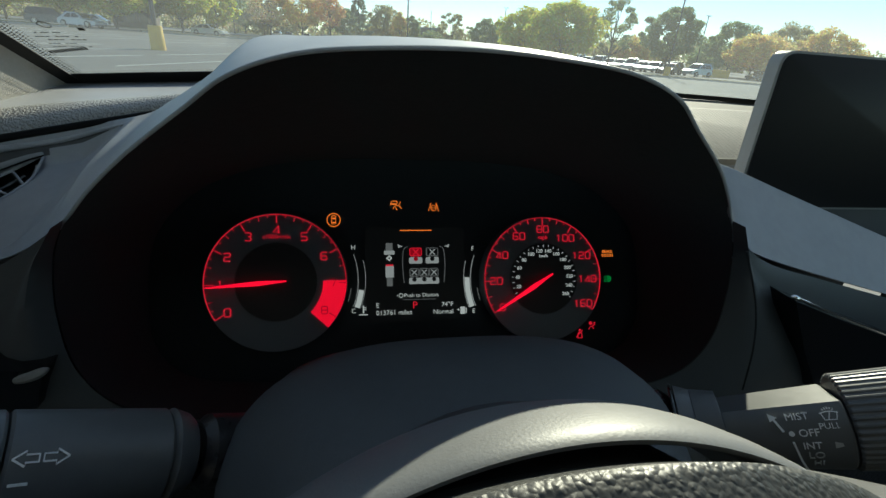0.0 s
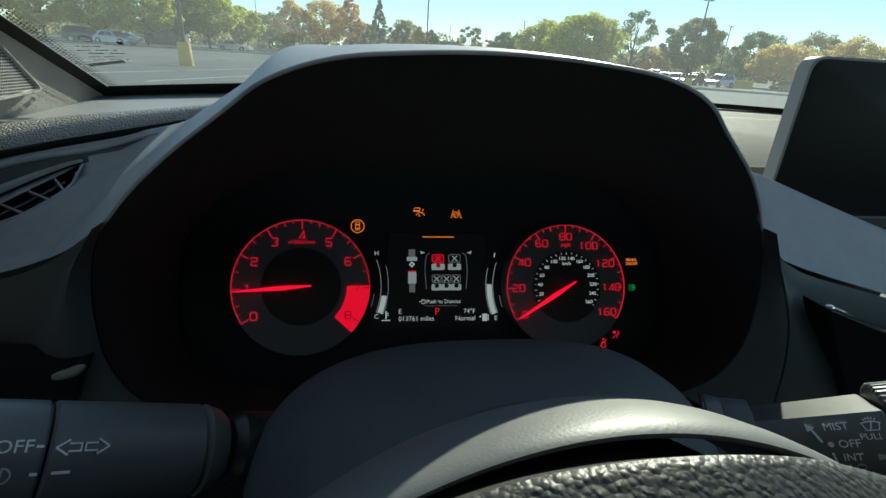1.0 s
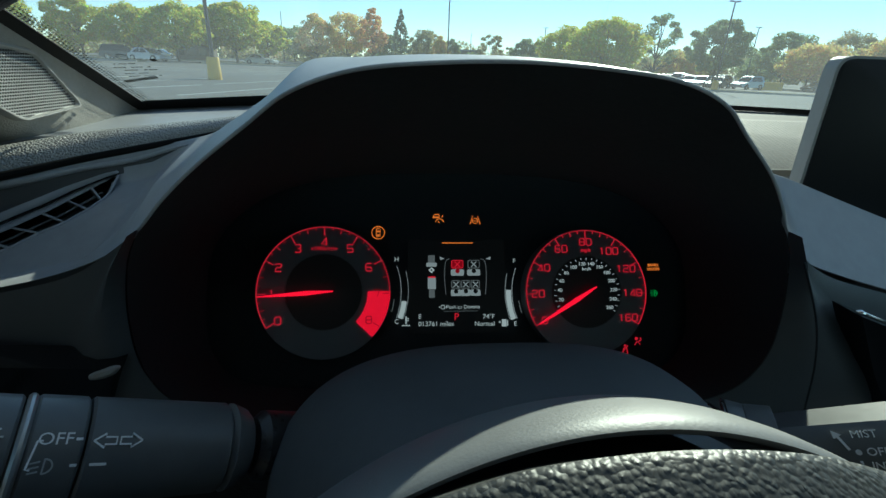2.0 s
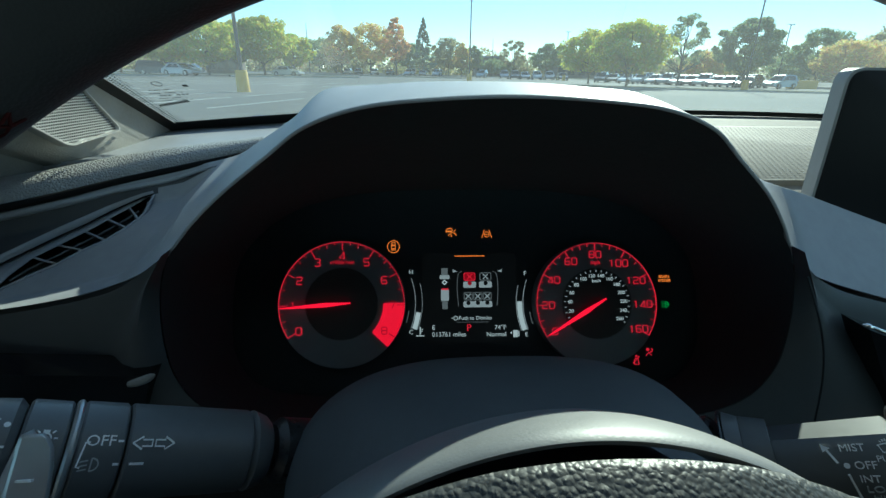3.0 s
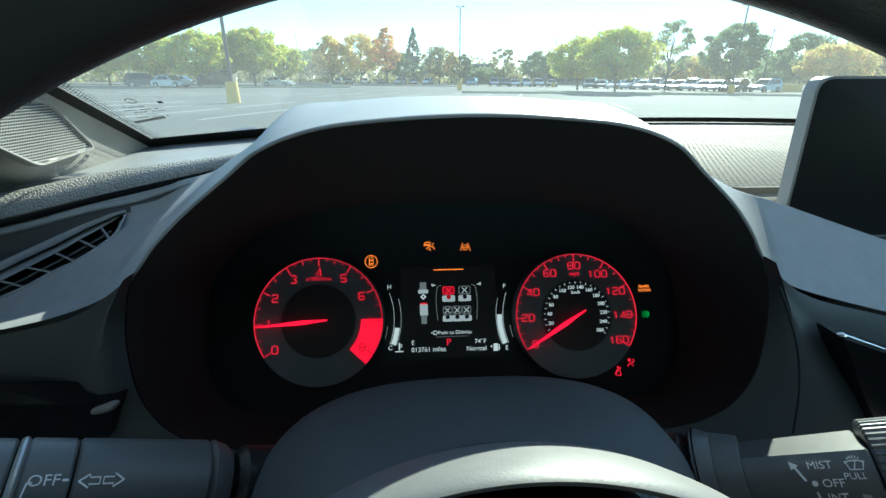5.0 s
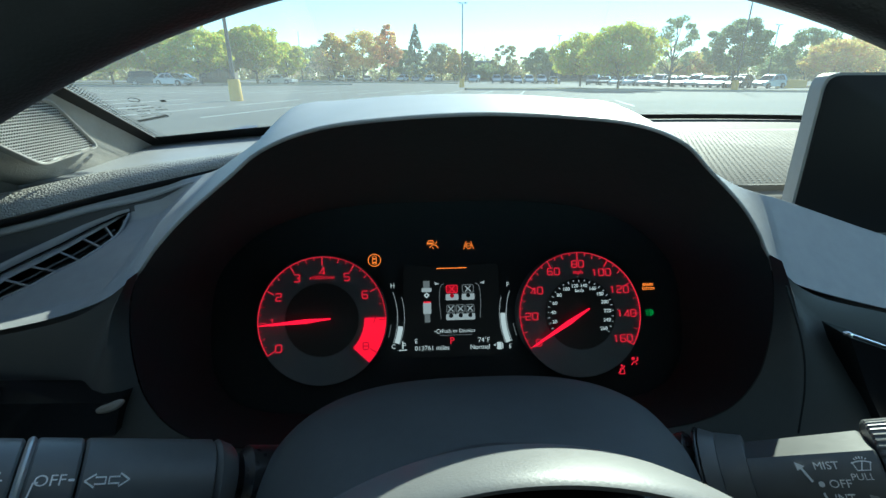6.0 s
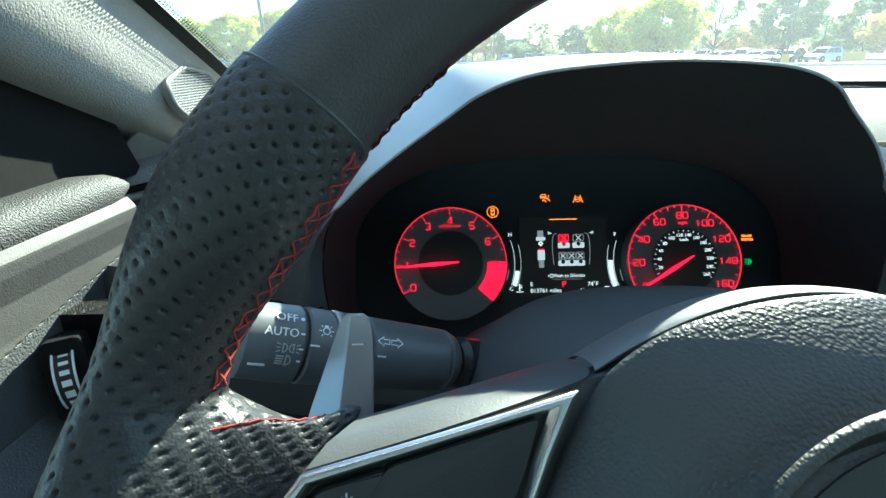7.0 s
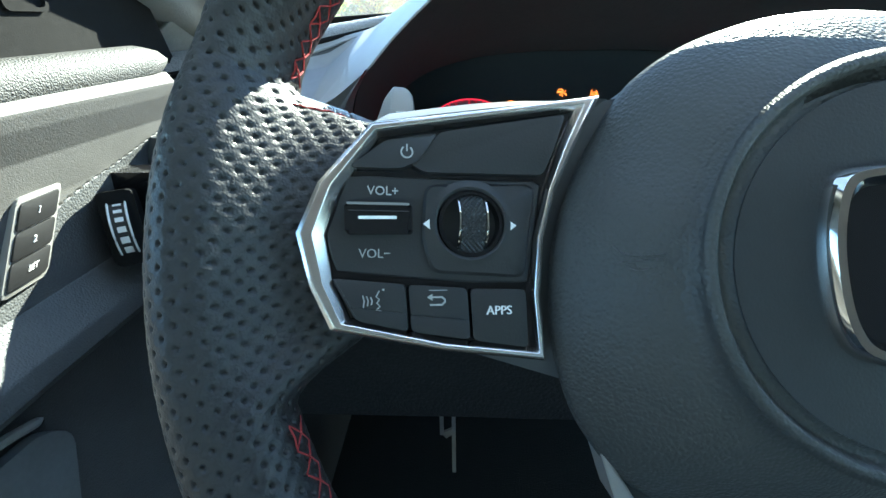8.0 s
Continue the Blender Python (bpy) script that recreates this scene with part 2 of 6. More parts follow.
def stroke(points, width, low, high, m=Matrix(), lean=None):
    """A flat line of a width along points of the frame m."""
    bm = bmesh.new()
    up = lean or (lambda x, y: 0.0)
    p = [Vector(q) for q in points]
    rows = []
    for i, q in enumerate(p):
        d = (p[min(i + 1, len(p) - 1)] - p[max(i - 1, 0)]).normalized()
        side = Vector((-d.y, d.x)) * width / 2
        rows.append([bm.verts.new(m @ Vector((v.x, v.y, h + up(v.x, v.y)))) for v, h in ((q - side, low), (q - side, high), (q + side, high), (q + side, low))])
    for a, b in zip(rows, rows[1:]):
        for k in range(4):
            bm.faces.new((a[k], a[(k + 1) % 4], b[(k + 1) % 4], b[k]))
    bm.faces.new(rows[0])
    bm.faces.new(rows[-1][::-1])
    return bm


GLYPHS = {"0": ["WXTJDBFPVW"], "1": ["GCW"], "2": ["FBDJNLPUY"], "3": ["ADJNTXU", "MN"], "4": ["DPT", "IX"], "5": ["EAKNTXU"], "6": ["EBFPVXTNK"], "7": ["AEW"], "8": ["WXTJDBFPVW", "KO"]}


def numeral(text, size, m, material, parent):
    """Square-cut dial figures: each is a line through some of 25 points of a grid."""
    lines = []
    for i, c in enumerate(text):
        for path in GLYPHS[c]:
            spots = [divmod(ord(k) - 65, 5) for k in path]
            lines.append(stroke([(size * ((-.38, -.26, 0, .26, .38)[b] + 1.04 * (i - (len(text) - 1) / 2)), size * (.5, .36, 0, -.36, -.5)[a]) for a, b in spots], size * 0.145, -0.0001, 0.0002, m))
    return part("numeral", merge(*lines), material, parent, smooth=False)


def merge(*parts):
    """One bmesh out of several."""
    whole = bmesh.new()
    for b in parts:
        me = bpy.data.meshes.new("piece")
        b.to_mesh(me)
        b.free()
        whole.from_mesh(me)
        bpy.data.meshes.remove(me)
    return whole


def tube(points, radius, n=12, cap=True):
    """A bmesh tube along points; radius may be a list."""
    bm = bmesh.new()
    p = [Vector(q) for q in points]
    r = radius if hasattr(radius, "__len__") else [radius] * len(p)
    rows, ref = [], None
    for i, q in enumerate(p):
        d = (p[min(i + 1, len(p) - 1)] - p[max(i - 1, 0)]).normalized()
        ref = ref or (Vector((0, 0, 1)) if abs(d.z) < 0.9 else Vector((1, 0, 0)))
        u = d.cross(ref).normalized()
        v = d.cross(u)
        rows.append([bm.verts.new(q + r[i] * (math.cos(a) * u + math.sin(a) * v)) for a in np.linspace(0, 2 * math.pi, n, endpoint=False)])
    for a, b in zip(rows, rows[1:]):
        for k in range(n):
            bm.faces.new((a[k], a[(k + 1) % n], b[(k + 1) % n], b[k]))
    if cap:
        bm.faces.new(rows[0])
        bm.faces.new(rows[-1][::-1])
    return bm


def writing(name, text, size, m, material, parent, depth=0.0002, align="CENTER", stretch=1.0, bold=0.0, bend=None):
    """Raised lettering in the frame m, as a mesh."""
    c = bpy.data.curves.new(name, "FONT")
    c.body, c.size, c.align_x, c.align_y, c.extrude, c.offset = text, size, align, "CENTER", depth, bold
    c.resolution_u = 3
    ob = bpy.data.objects.new(name, c)
    me = bpy.data.meshes.new_from_object(ob)
    bpy.data.objects.remove(ob)
    me.transform(m @ Matrix.Diagonal((stretch, 1, 1, 1)))
    if bend:
        for v in me.vertices:
            v.co = bend(v.co)
    me.materials.clear()
    me.materials.append(material)
    out = new(name, me)
    return under(out, parent)


# ---- frames of reference in the car: the dial face and the steering wheel ----
CLUSTER = frame_at((0, 0.314, 0.990), (1, 0, 0), (0, math.sin(radians(27)), math.cos(radians(27))))
WHEEL = frame_at((-0.004, 0.003, 1.043), (1, 0, 0), (0, math.sin(radians(30)), math.cos(radians(30))))


# ---- air vent outline in the left shoulder: upper and lower edge from the tip outwards ----
VENT_UP = [(0, -.2578, .3592, 1.0503), (.11, -.267, .357, 1.0475), (.33, -.2866, .3496, 1.0394), (.55, -.301, .3367, 1.032), (.78, -.3149, .3251, 1.0262), (1.0, -.3269, .3125, 1.0206), (1.27, -.3415, .2975, 1.0138), (1.45, -.3512, .2875, 1.0095), (1.9, -.3755, .2625, .9975)]
VENT_LOW = [(0, -.2578, .3592, 1.0503), (.08, -.2584, .3421, 1.0384), (.24, -.266, .3272, 1.0318), (.42, -.2762, .3149, 1.0256), (.585, -.2871, .3084, 1.0215), (.79, -.2989, .2974, 1.0153), (1.0, -.3122, .2904, 1.0105), (1.27, -.3285, .2795, 1.0035), (1.45, -.3394, .2722, .9990)]
VENT_IN = np.array((-.60, .74, -.30)) / 0.999
VENT_X, VENT_Y = np.array((.777, .630, 0.0)), np.array((-.189, .233, .954))


def vent_edge(rows, s):
    t = np.array(rows)
    return np.array([np.interp(s, t[:, 0], t[:, k]) for k in (1, 2, 3)])


def in_vent(p):
    """Whether p lies in the opening of the vent, seen along its depth."""
    loop = [vent_edge(VENT_UP, s) for s in np.linspace(0, 1.45, 16)] + [vent_edge(VENT_LOW, s) for s in np.linspace(1.45, .02, 16)]
    return inside_of([(k @ VENT_X, k @ VENT_Y) for k in loop], p)


def inside_of(q, p):
    x, y = p @ VENT_X, p @ VENT_Y
    c = False
    for (x0, y0), (x1, y1) in zip(q, q[1:] + q[:1]):
        if (y0 > y) != (y1 > y) and x < (x1 - x0) * (y - y0) / (y1 - y0) + x0:
            c = not c
    return c


INK_BLACK = shader("black rubber", (0.009, 0.009, 0.009), 0.9, spec=0.12, grain=900, depth=0.0001)


# ---- dashboard ----
def dashboard():
    dash = tagged(empty("dashboard", (0.37, 0.5, 0.6)), "soft grey and black plastic car dashboard with an instrument hood", "dashboard")
    right = [(0, .166, 1.139), (.034, .167, 1.1375), (.062, .169, 1.134), (.085, .174, 1.126), (.104, .182, 1.113), (.130, .192, 1.094), (.153, .205, 1.075), (.172, .217, 1.057)]
    left = [(-x, y, z) for x, y, z in right]
    low = [(.184, .221, 1.035), (.188, .218, 1.005), (.183, .213, .975), (.165, .211, .952), (.13, .214, .938), (.07, .218, .934), (0, .22, .934)]
    low_left = [(-x, y, z) for x, y, z in low]
    # hood shell from its front lip to its crest, running out into the shoulders
    flare_r = [(.193, .228, 1.040), (.2165, .233, 1.027), (.278, .235, 1.009), (.40, .238, .978), (.60, .25, .93)]
    crest_r = [(0, .285, 1.1415), (.035, .284, 1.141), (.065, .281, 1.139), (.095, .275, 1.136), (.115, .276, 1.126), (.14, .277, 1.110), (.165, .278, 1.095), (.190, .279, 1.082), (.21, .28, 1.0755), (.229, .281, 1.070), (.311, .28, 1.043), (.45, .28, 1.000), (.65, .28, .95)]
    flare_l = [(-.190, .226, 1.043), (-.212, .232, 1.031), (-.25, .238, 1.018), (-.31, .243, 1.006), (-.41, .25, .992)]
    crest_l = [(0, .285, 1.1415), (-.035, .284, 1.141), (-.065, .281, 1.139), (-.095, .275, 1.136), (-.118, .295, 1.120), (-.142, .32, 1.106), (-.168, .35, 1.092), (-.190, .372, 1.0805), (-.215, .372, 1.074), (-.238, .369, 1.069), (-.276, .36, 1.062), (-.335, .34, 1.051), (-.42, .31, 1.036)]
    lip = np.vstack([np.array((left + flare_l)[::-1]), np.array((right + flare_r)[1:])])
    crest = np.vstack([np.array(crest_l[::-1]), np.array(crest_r[1:])])
    f, c = curve_through(lip, 320), curve_through(crest, 320)
    rows = []
    for s in list(np.linspace(0, .93, 48)) + [.945, .958, .97, .985, 1]:
        bulge = 0.0012 * math.sin(math.pi * s)
        dent = 0.019 * min(1, s / 0.3) * min(1, (1 - s) / 0.06)
        out = np.column_stack([np.sign(f[:, 0]) * np.clip(np.abs(f[:, 0]) / 0.18, 0, 1) * 0.5, np.full(320, -0.3), np.ones(320)])
        row = f * (1 - s) + c * s + bulge * out * np.where(np.abs(f[:, :1]) < 0.19, 1.0, 0.25)
        row[:, 2] -= dent * np.clip((-0.20 - row[:, 0]) / 0.035, 0, 1)
        rows.append(row)
    under_lip = f + np.array((0, 0.009, -0.0015))
    back = c + np.array((0, 0.05, -0.004))
    back2 = np.column_stack([c[:, 0], np.maximum(c[:, 1] + 0.16, 0.46), np.minimum(c[:, 2] - 0.03, 1.062)])
    v, fa = loft([under_lip, f + np.array((0, 0.001, -0.0007))] + rows + [back, back2])
    fa = [q for q in fa if not (v[q[0]][0] < -.24 and v[q[0]][1] < .375 and in_vent(np.mean([v[k] for k in q], axis=0)))]
    top_line = [np.array(p) for p in ((-.205, .3685, 1.0730), (-.247, .3645, 1.0605), (-.286, .3545, 1.0540), (-.311, .3460, 1.0487), (-.3385, .3365, 1.0438), (-.40, .3145, 1.033))]
    low_line = [vent_edge(VENT_UP, s) + np.array((0, .001, .0040)) * min(1, .3 + s) for s in (1.9, 1.45, 1.27, 1.0, .78, .55, .33, .11, 0)]
    gap = [(p @ VENT_X, p @ VENT_Y) for p in top_line + low_line]
    dark = [q for q in fa if v[q[0]][0] < -.20 and v[q[0]][1] < .385 and inside_of(gap, np.mean([v[k] for k in q], axis=0))]
    raw("channel", v, dark, PLASTIC_DARK, dash, "black recessed channel above the vent", angle=50)
    fa = sorted(set(fa) - set(dark))
    shell = raw("instrument_hood", v, fa, PLASTIC, dash, "soft grey plastic hood over the dials", angle=50)
    edge = f[np.abs(f[:, 0]) < 0.186]
    part("hood_lip", tube(edge + np.array((0, 0.0004, -0.0006)), 0.0008, 8), PLASTIC, dash, "rounded grey lip of the hood")
    # liner: from the lip to the dial face
    loop = np.array(right + low + low_left[::-1][1:] + left[::-1][:-1])
    outer = closed_through(loop, 144)
    inner = np.array([tuple(CLUSTER @ Vector((x, y, 0.004))) for x, y in closed_through(
        [(0, .074), (.06, .073), (.11, .066), (.15, .05), (.178, .02), (.184, -.02), (.178, -.06), (.15, -.082), (.08, -.088), (0, -.09)]
        + [(-.08, -.088), (-.15, -.082), (-.178, -.06), (-.184, -.02), (-.178, .02), (-.15, .05), (-.11, .066), (-.06, .073)], 144)])
    outer_low = outer.copy()
    rows = []
    for s, push in ((0, -0.0008), (0.03, -0.0006), (0.2, 0.001), (0.45, 0.002), (0.75, 0.001), (1, 0)):
        mid = outer_low * (1 - s) + inner * s
        d = mid - np.array((0, 0.27, 1.03))
        d /= np.linalg.norm(d, axis=1)[:, None]
        rows.append(mid + d * push)
    v, fa = loft(rows, closed=True)
    raw("hood_liner", v, fa, LINER, dash, "matt black inside of the hood", angle=60)
    # fascia around and below the dials, down to the knees
    for side in (1, -1):
        edge = [np.array(p) * (side, 1, 1) for p in (right[-1:] + low)]
        flare = flare_r if side == 1 else flare_l
        top = [np.array(right[-1]) * (side, 1, 1)] + [np.array(p) for p in flare]
        far = [np.array((p[0], p[1] - 0.004, p[2] - 0.002)) for p in top]
        a = curve_through(edge, 40)
        far_edge = curve_through([top[0] + np.array((0, 0.0, -0.001)), far[2], far[3], far[4], far[5] if len(far) > 5 else far[4], (side * .62, .235, .80), (side * .5, .23, .74), (0, .23, .72)], 40)
        rows = []
        for s in np.linspace(0, 1, 14):
            row = a * (1 - s) + far_edge * s
            row[:, 1] -= 0.010 * math.sin(math.pi * min(1, s * 3))
            rows.append(row)
        v, fa = loft(rows)
        # faces below z 0.90 take the much darker CARPET colour
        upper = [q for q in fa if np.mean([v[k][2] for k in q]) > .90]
        raw("fascia_right" if side == 1 else "fascia_left", v, upper, PLASTIC_DARK, dash, "black plastic lower dash panel", angle=60)
        raw("knee_panel", v, sorted(set(fa) - set(upper)), CARPET, dash, "lower part of the dash panel, coloured near black", angle=60)
        seam = curve_through([(side * .176, .2045, 1.043), (side * .190, .1985, 1.01), (side * .199, .197, .98), (side * .207, .199, .944)], 14)
        if side == 1:
            part("panel_seam", tube(seam, 0.0006, 6), LINER, dash)
    # top of the dashboard, out to the foot of the windshield
    xs = np.linspace(-0.47, 1.22, 48)
    rows = []
    for s in np.linspace(0, 1, 12):
        y_back = 0.752 - 0.35 * (xs - 0.37) ** 2
        y_front = np.where(xs < -0.15, 0.40, np.where(xs < 0.2, 0.43, 0.33))
        y = y_front * (1 - s) + y_back * s
        z = np.where(xs < 0, 1.0735 + 0.0 * xs, 1.054) + 0.074 * (y - 0.36) * np.where(xs < 0, 0.0, 1.0) - np.where(xs < 0, 0.012 * s, 0)
        z = np.where(xs < -0.15, 1.076 + 0.03 * (xs + 0.2) + 0.01 * (s - 0.3), z)
        rows.append(np.column_stack([xs, y, z]))
    v, fa = loft(rows)
    # light put into colour: paler grey at the shaded left end, darker where sunlit
    far_left = [q for q in fa if v[q[0]][0] < -0.12]
    thick(raw("dash_top", v, sorted(set(fa) - set(far_left)), DASH_SUNLIT, dash, "dash top in warm grey darkened for the sun on it", angle=60), 0.012)
    thick(raw("dash_top_end", v, far_left, PLASTIC, dash, "shaded end of the dash top, coloured lighter grey", angle=60), 0.012)
    # grained pad in front of the left end of the top, and the dark gap and ridge below it
    foot = curve_through([(-.17, .392, 1.083), (-.19, .385, 1.0795), (-.276, .366, 1.0635), (-.344, .337, 1.0505), (-.44, .30, 1.036)], 40)
    top = curve_through([(-.165, .415, 1.092), (-.19, .41, 1.0885), (-.298, .40, 1.0755), (-.364, .362, 1.065), (-.45, .335, 1.055)], 40)
    rows = [foot + (0, 0.006, -0.003), foot]
    for s in np.linspace(0.12, 1, 8):
        rows.append(foot * (1 - s) + top * s + np.array((0, -0.006, 0.004)) * math.sin(math.pi * s) ** 0.7)
    rows.append(top + (0, 0.02, -0.001))
    rows.append(top + (0, 0.05, -0.004))
    v, fa = loft(rows)
    raw("grained_pad", v, fa, PAD, dash, "grained dark vinyl dash pad", angle=60)
    ridge = curve_through([(-.185, .3680, 1.0770), (-.215, .3680, 1.0700), (-.247, .3645, 1.0605), (-.286, .3545, 1.0540), (-.311, .3460, 1.0487), (-.3385, .3365, 1.0438), (-.40, .3145, 1.033)], 40)
    part("ridge", tube(ridge, np.linspace(.0006, .0040, 40).tolist(), 10), PLASTIC, dash, "smooth rounded ridge below the pad")
    side = curve_through([np.array(p) for p in flare_l], 24)
    v, fa = loft([side + (0, .003, -.001), side + (0, .004, -.03), side + (0, .0, -.09), side + (0, .0, -.2)])
    thick(raw("lower_cover", v, fa, PLASTIC_DARK, dash, "black plastic cover below the shoulder", angle=60), .002)
    part("pad_gap", tube(foot + (0, -0.0045, -0.0015), 0.0030, 8), INK_BLACK, dash)
    # panels of dark gloss plastic on both sides of the wheel
    p = [(.2205, .2005, 1.0105), (.262, .2015, .995), (.34, .204, .968), (.34, .204, .915), (.275, .202, .932), (.2445, .2005, .972)]
    v = p + [(x, y + 0.02, z) for x, y, z in p]
    fa = [tuple(range(6)), tuple(range(11, 5, -1))] + [(i, i + 6, (i + 1) % 6 + 6, (i + 1) % 6) for i in range(6)]
    raw("trim_panel", v, fa, PIANO, dash, "gloss black trim panel", smooth=False)
    part("chrome_strip", tube(curve_through([(.212, .1985, 1.0158), (.2205, .197, 1.0132), (.262, .198, .9975), (.34, .20, .970)], 12), [0.0003, 0.0016, 0.0016] + [0.0010] * 9, 8), CHROME, dash, "thin chrome trim strip")
    p = [(-.189, .2005, .9875), (-.30, .20, .9925), (-.38, .20, .993), (-.38, .20, .955), (-.27, .20, .960), (-.197, .2005, .9655)]
    v = p + [(x, y + 0.02, z) for x, y, z in p]
    raw("trim_panel", v, fa, PIANO, dash, "gloss black trim panel", smooth=False)
    part("chrome_strip", tube(curve_through([(-.185, .199, .990), (-.191, .1975, .9875), (-.200, .199, .9840)], 8), [0.0006, 0.0018, 0.0023, 0.0025, 0.0025, 0.0024, 0.0021, 0.0016], 8), SILVER, dash, "small chrome trim end")
    # air vent in the left shoulder
    return dash


dashboard()


def air_vent():
    vent = tagged(empty("air_vent", (-.29, .31, 1.03)), "leaf-shaped black air vent with slats in the dashboard", "air vent")
    into = VENT_IN
    hi, lo = lambda s: vent_edge(VENT_UP, s), lambda s: vent_edge(VENT_LOW, s)
    loop = [hi(s) for s in np.linspace(0, 1.45, 30)] + [lo(s) for s in np.linspace(1.45, .02, 30)]
    out = -into * 0.0008
    part("frame", tube([tuple(p + out) for p in loop + loop[:1]], 0.0008, 8), PLASTIC, vent, "thin grey vent frame")
    n = len(loop)
    v = [tuple(p) for p in loop] + [tuple(p + into * 0.024) for p in loop]
    raw("cavity", v, [(i, (i + 1) % n, n + (i + 1) % n, n + i) for i in range(n)] + [tuple(range(n, 2 * n))], LINER, vent, "dark vent cavity", smooth=False)
    # flange above the opening, a dark groove, and the sloping inner lining
    span = np.linspace(0, 1.45, 30)
    top = [hi(s) + out for s in span]
    rim = [hi(s) + out + np.array((-.0005, .0015, .0052)) * min(1, .35 + s * 1.2) for s in span]
    v, fa = loft([top, rim, [p + into * 0.003 for p in rim]])
    thick(raw("flange", v, fa, PLASTIC, vent, "grey flange above the slats", angle=30), 0.0012)
    part("groove", tube([tuple(p + out * 1.2) for p in top], 0.0007, 6), INK_BLACK, vent, "dark groove below the flange")
    deep = lambda s: float(np.interp(s, (0, .2, .5, .8, 1.0, 1.2, 1.32, 1.45), (.10, .22, .30, .34, .36, .62, .9, 1.0)))
    brow = lambda s: hi(s) * (1 - deep(s)) + lo(s) * deep(s)
    v, fa = loft([[hi(s) + into * 0.0006 for s in span], [brow(s) + into * 0.0040 for s in span], [brow(s) + into * 0.0120 for s in span]])
    thick(raw("lining", v, fa, PLASTIC, vent, "grey lining above the opening", angle=30), 0.0008)
    for a, b in ((.20, .135), (.375, .235), (.56, .405), (.79, .595), (1.0, .805)):
        p, q = brow(a) + into * 0.0030, lo(b) + into * 0.0010
        v = [tuple(k) for k in (p, q, q + into * 0.016, p + into * 0.016)]
        # lit edge and shaded blade are put into colour, PLASTIC and PLASTIC_DARK
        blade = thick(raw("slat", v, [(0, 1, 2, 3)], PLASTIC_DARK, vent, smooth=False), 0.0009, 0.0)
        part("edge", tube([tuple(p), tuple(q)], 0.0008, 8), PLASTIC, blade, "front edge coloured as lit")
    line = [brow(s) * .45 + lo(s) * .55 for s in np.linspace(.12, 1.2, 14)]
    v, fa = loft([[p + into * 0.006 for p in line], [p + into * 0.014 + np.array((0, 0, -.002)) for p in line]])
    thick(raw("vane", v, fa, PLASTIC_DARK, vent, "long horizontal vane", smooth=False), 0.0012, 0.0)


air_vent()


# ---- perforated speaker cover on the dash top ----
SPEAKER = shader("warm grey speaker cover plastic", (0.15, 0.146, 0.134), 0.75, grain=900, depth=0.0001, spec=0.2)


def dash_speaker():
    cover = tagged(empty("speaker_cover", (.4, .5, 1.07)), "perforated grey plastic speaker cover in the dash top", "speaker cover")
    m = frame_at((0.30, 0.36, 1.0575), (1, 0, 0), (0, 1, 0.074))
    base = rounded([(-.06, .01), (.34, .01), (.34, .27), (-.06, .27)], 0.03)
    part("plate", prism(base, -0.004, 0.002, m, 0.001), SPEAKER, cover)
    verts, faces = [], []
    for j in range(38):
        for i in range(68):
            x, y = -.055 + i * 0.0058 + (j % 2) * 0.0029, .018 + j * 0.0066
            if x > .335 or y > .262:
                continue
            k = len(verts)
            verts += [m @ Vector((x + 0.00135 * math.cos(a), y + 0.00155 * math.sin(a), 0.0026)) for a in np.linspace(0, 2 * math.pi, 8, endpoint=False)]
            faces.append(tuple(range(k, k + 8)))
    tagged(raw("perforation", verts, faces, LINER, cover, "round dark holes", smooth=False), kind="stuff")


dash_speaker()


# ---- centre screen ----
def touch_screen():
    scr = tagged(empty("infotainment_screen", (.40, .33, 1.05)), "black tablet-like infotainment screen with silver-grey rim, switched off", "screen")
    m = frame_at((.402, .318, 1.092), (1, 0, 0), (0, 0.02, 1))
    o = rounded(box(-.1350, .1365, -.062, .0610), 0.012, 7)
    bm = prism(o, -0.011, 0.0, m, 0.0015)
    part("housing", bm, SILVER, scr, "satin silver-grey housing")
    part("glass", prism(rounded(box(-.1325, .134, -.060, .0592), 0.0105, 7), -0.001, 0.0012, m, 0.0006), SCREEN, scr, "dark glass")
    part("foot", prism(rounded(box(-.10, .10, -.12, -.055), 0.01), -0.03, -0.004, m, 0.002), PLASTIC_DARK, scr)


touch_screen()


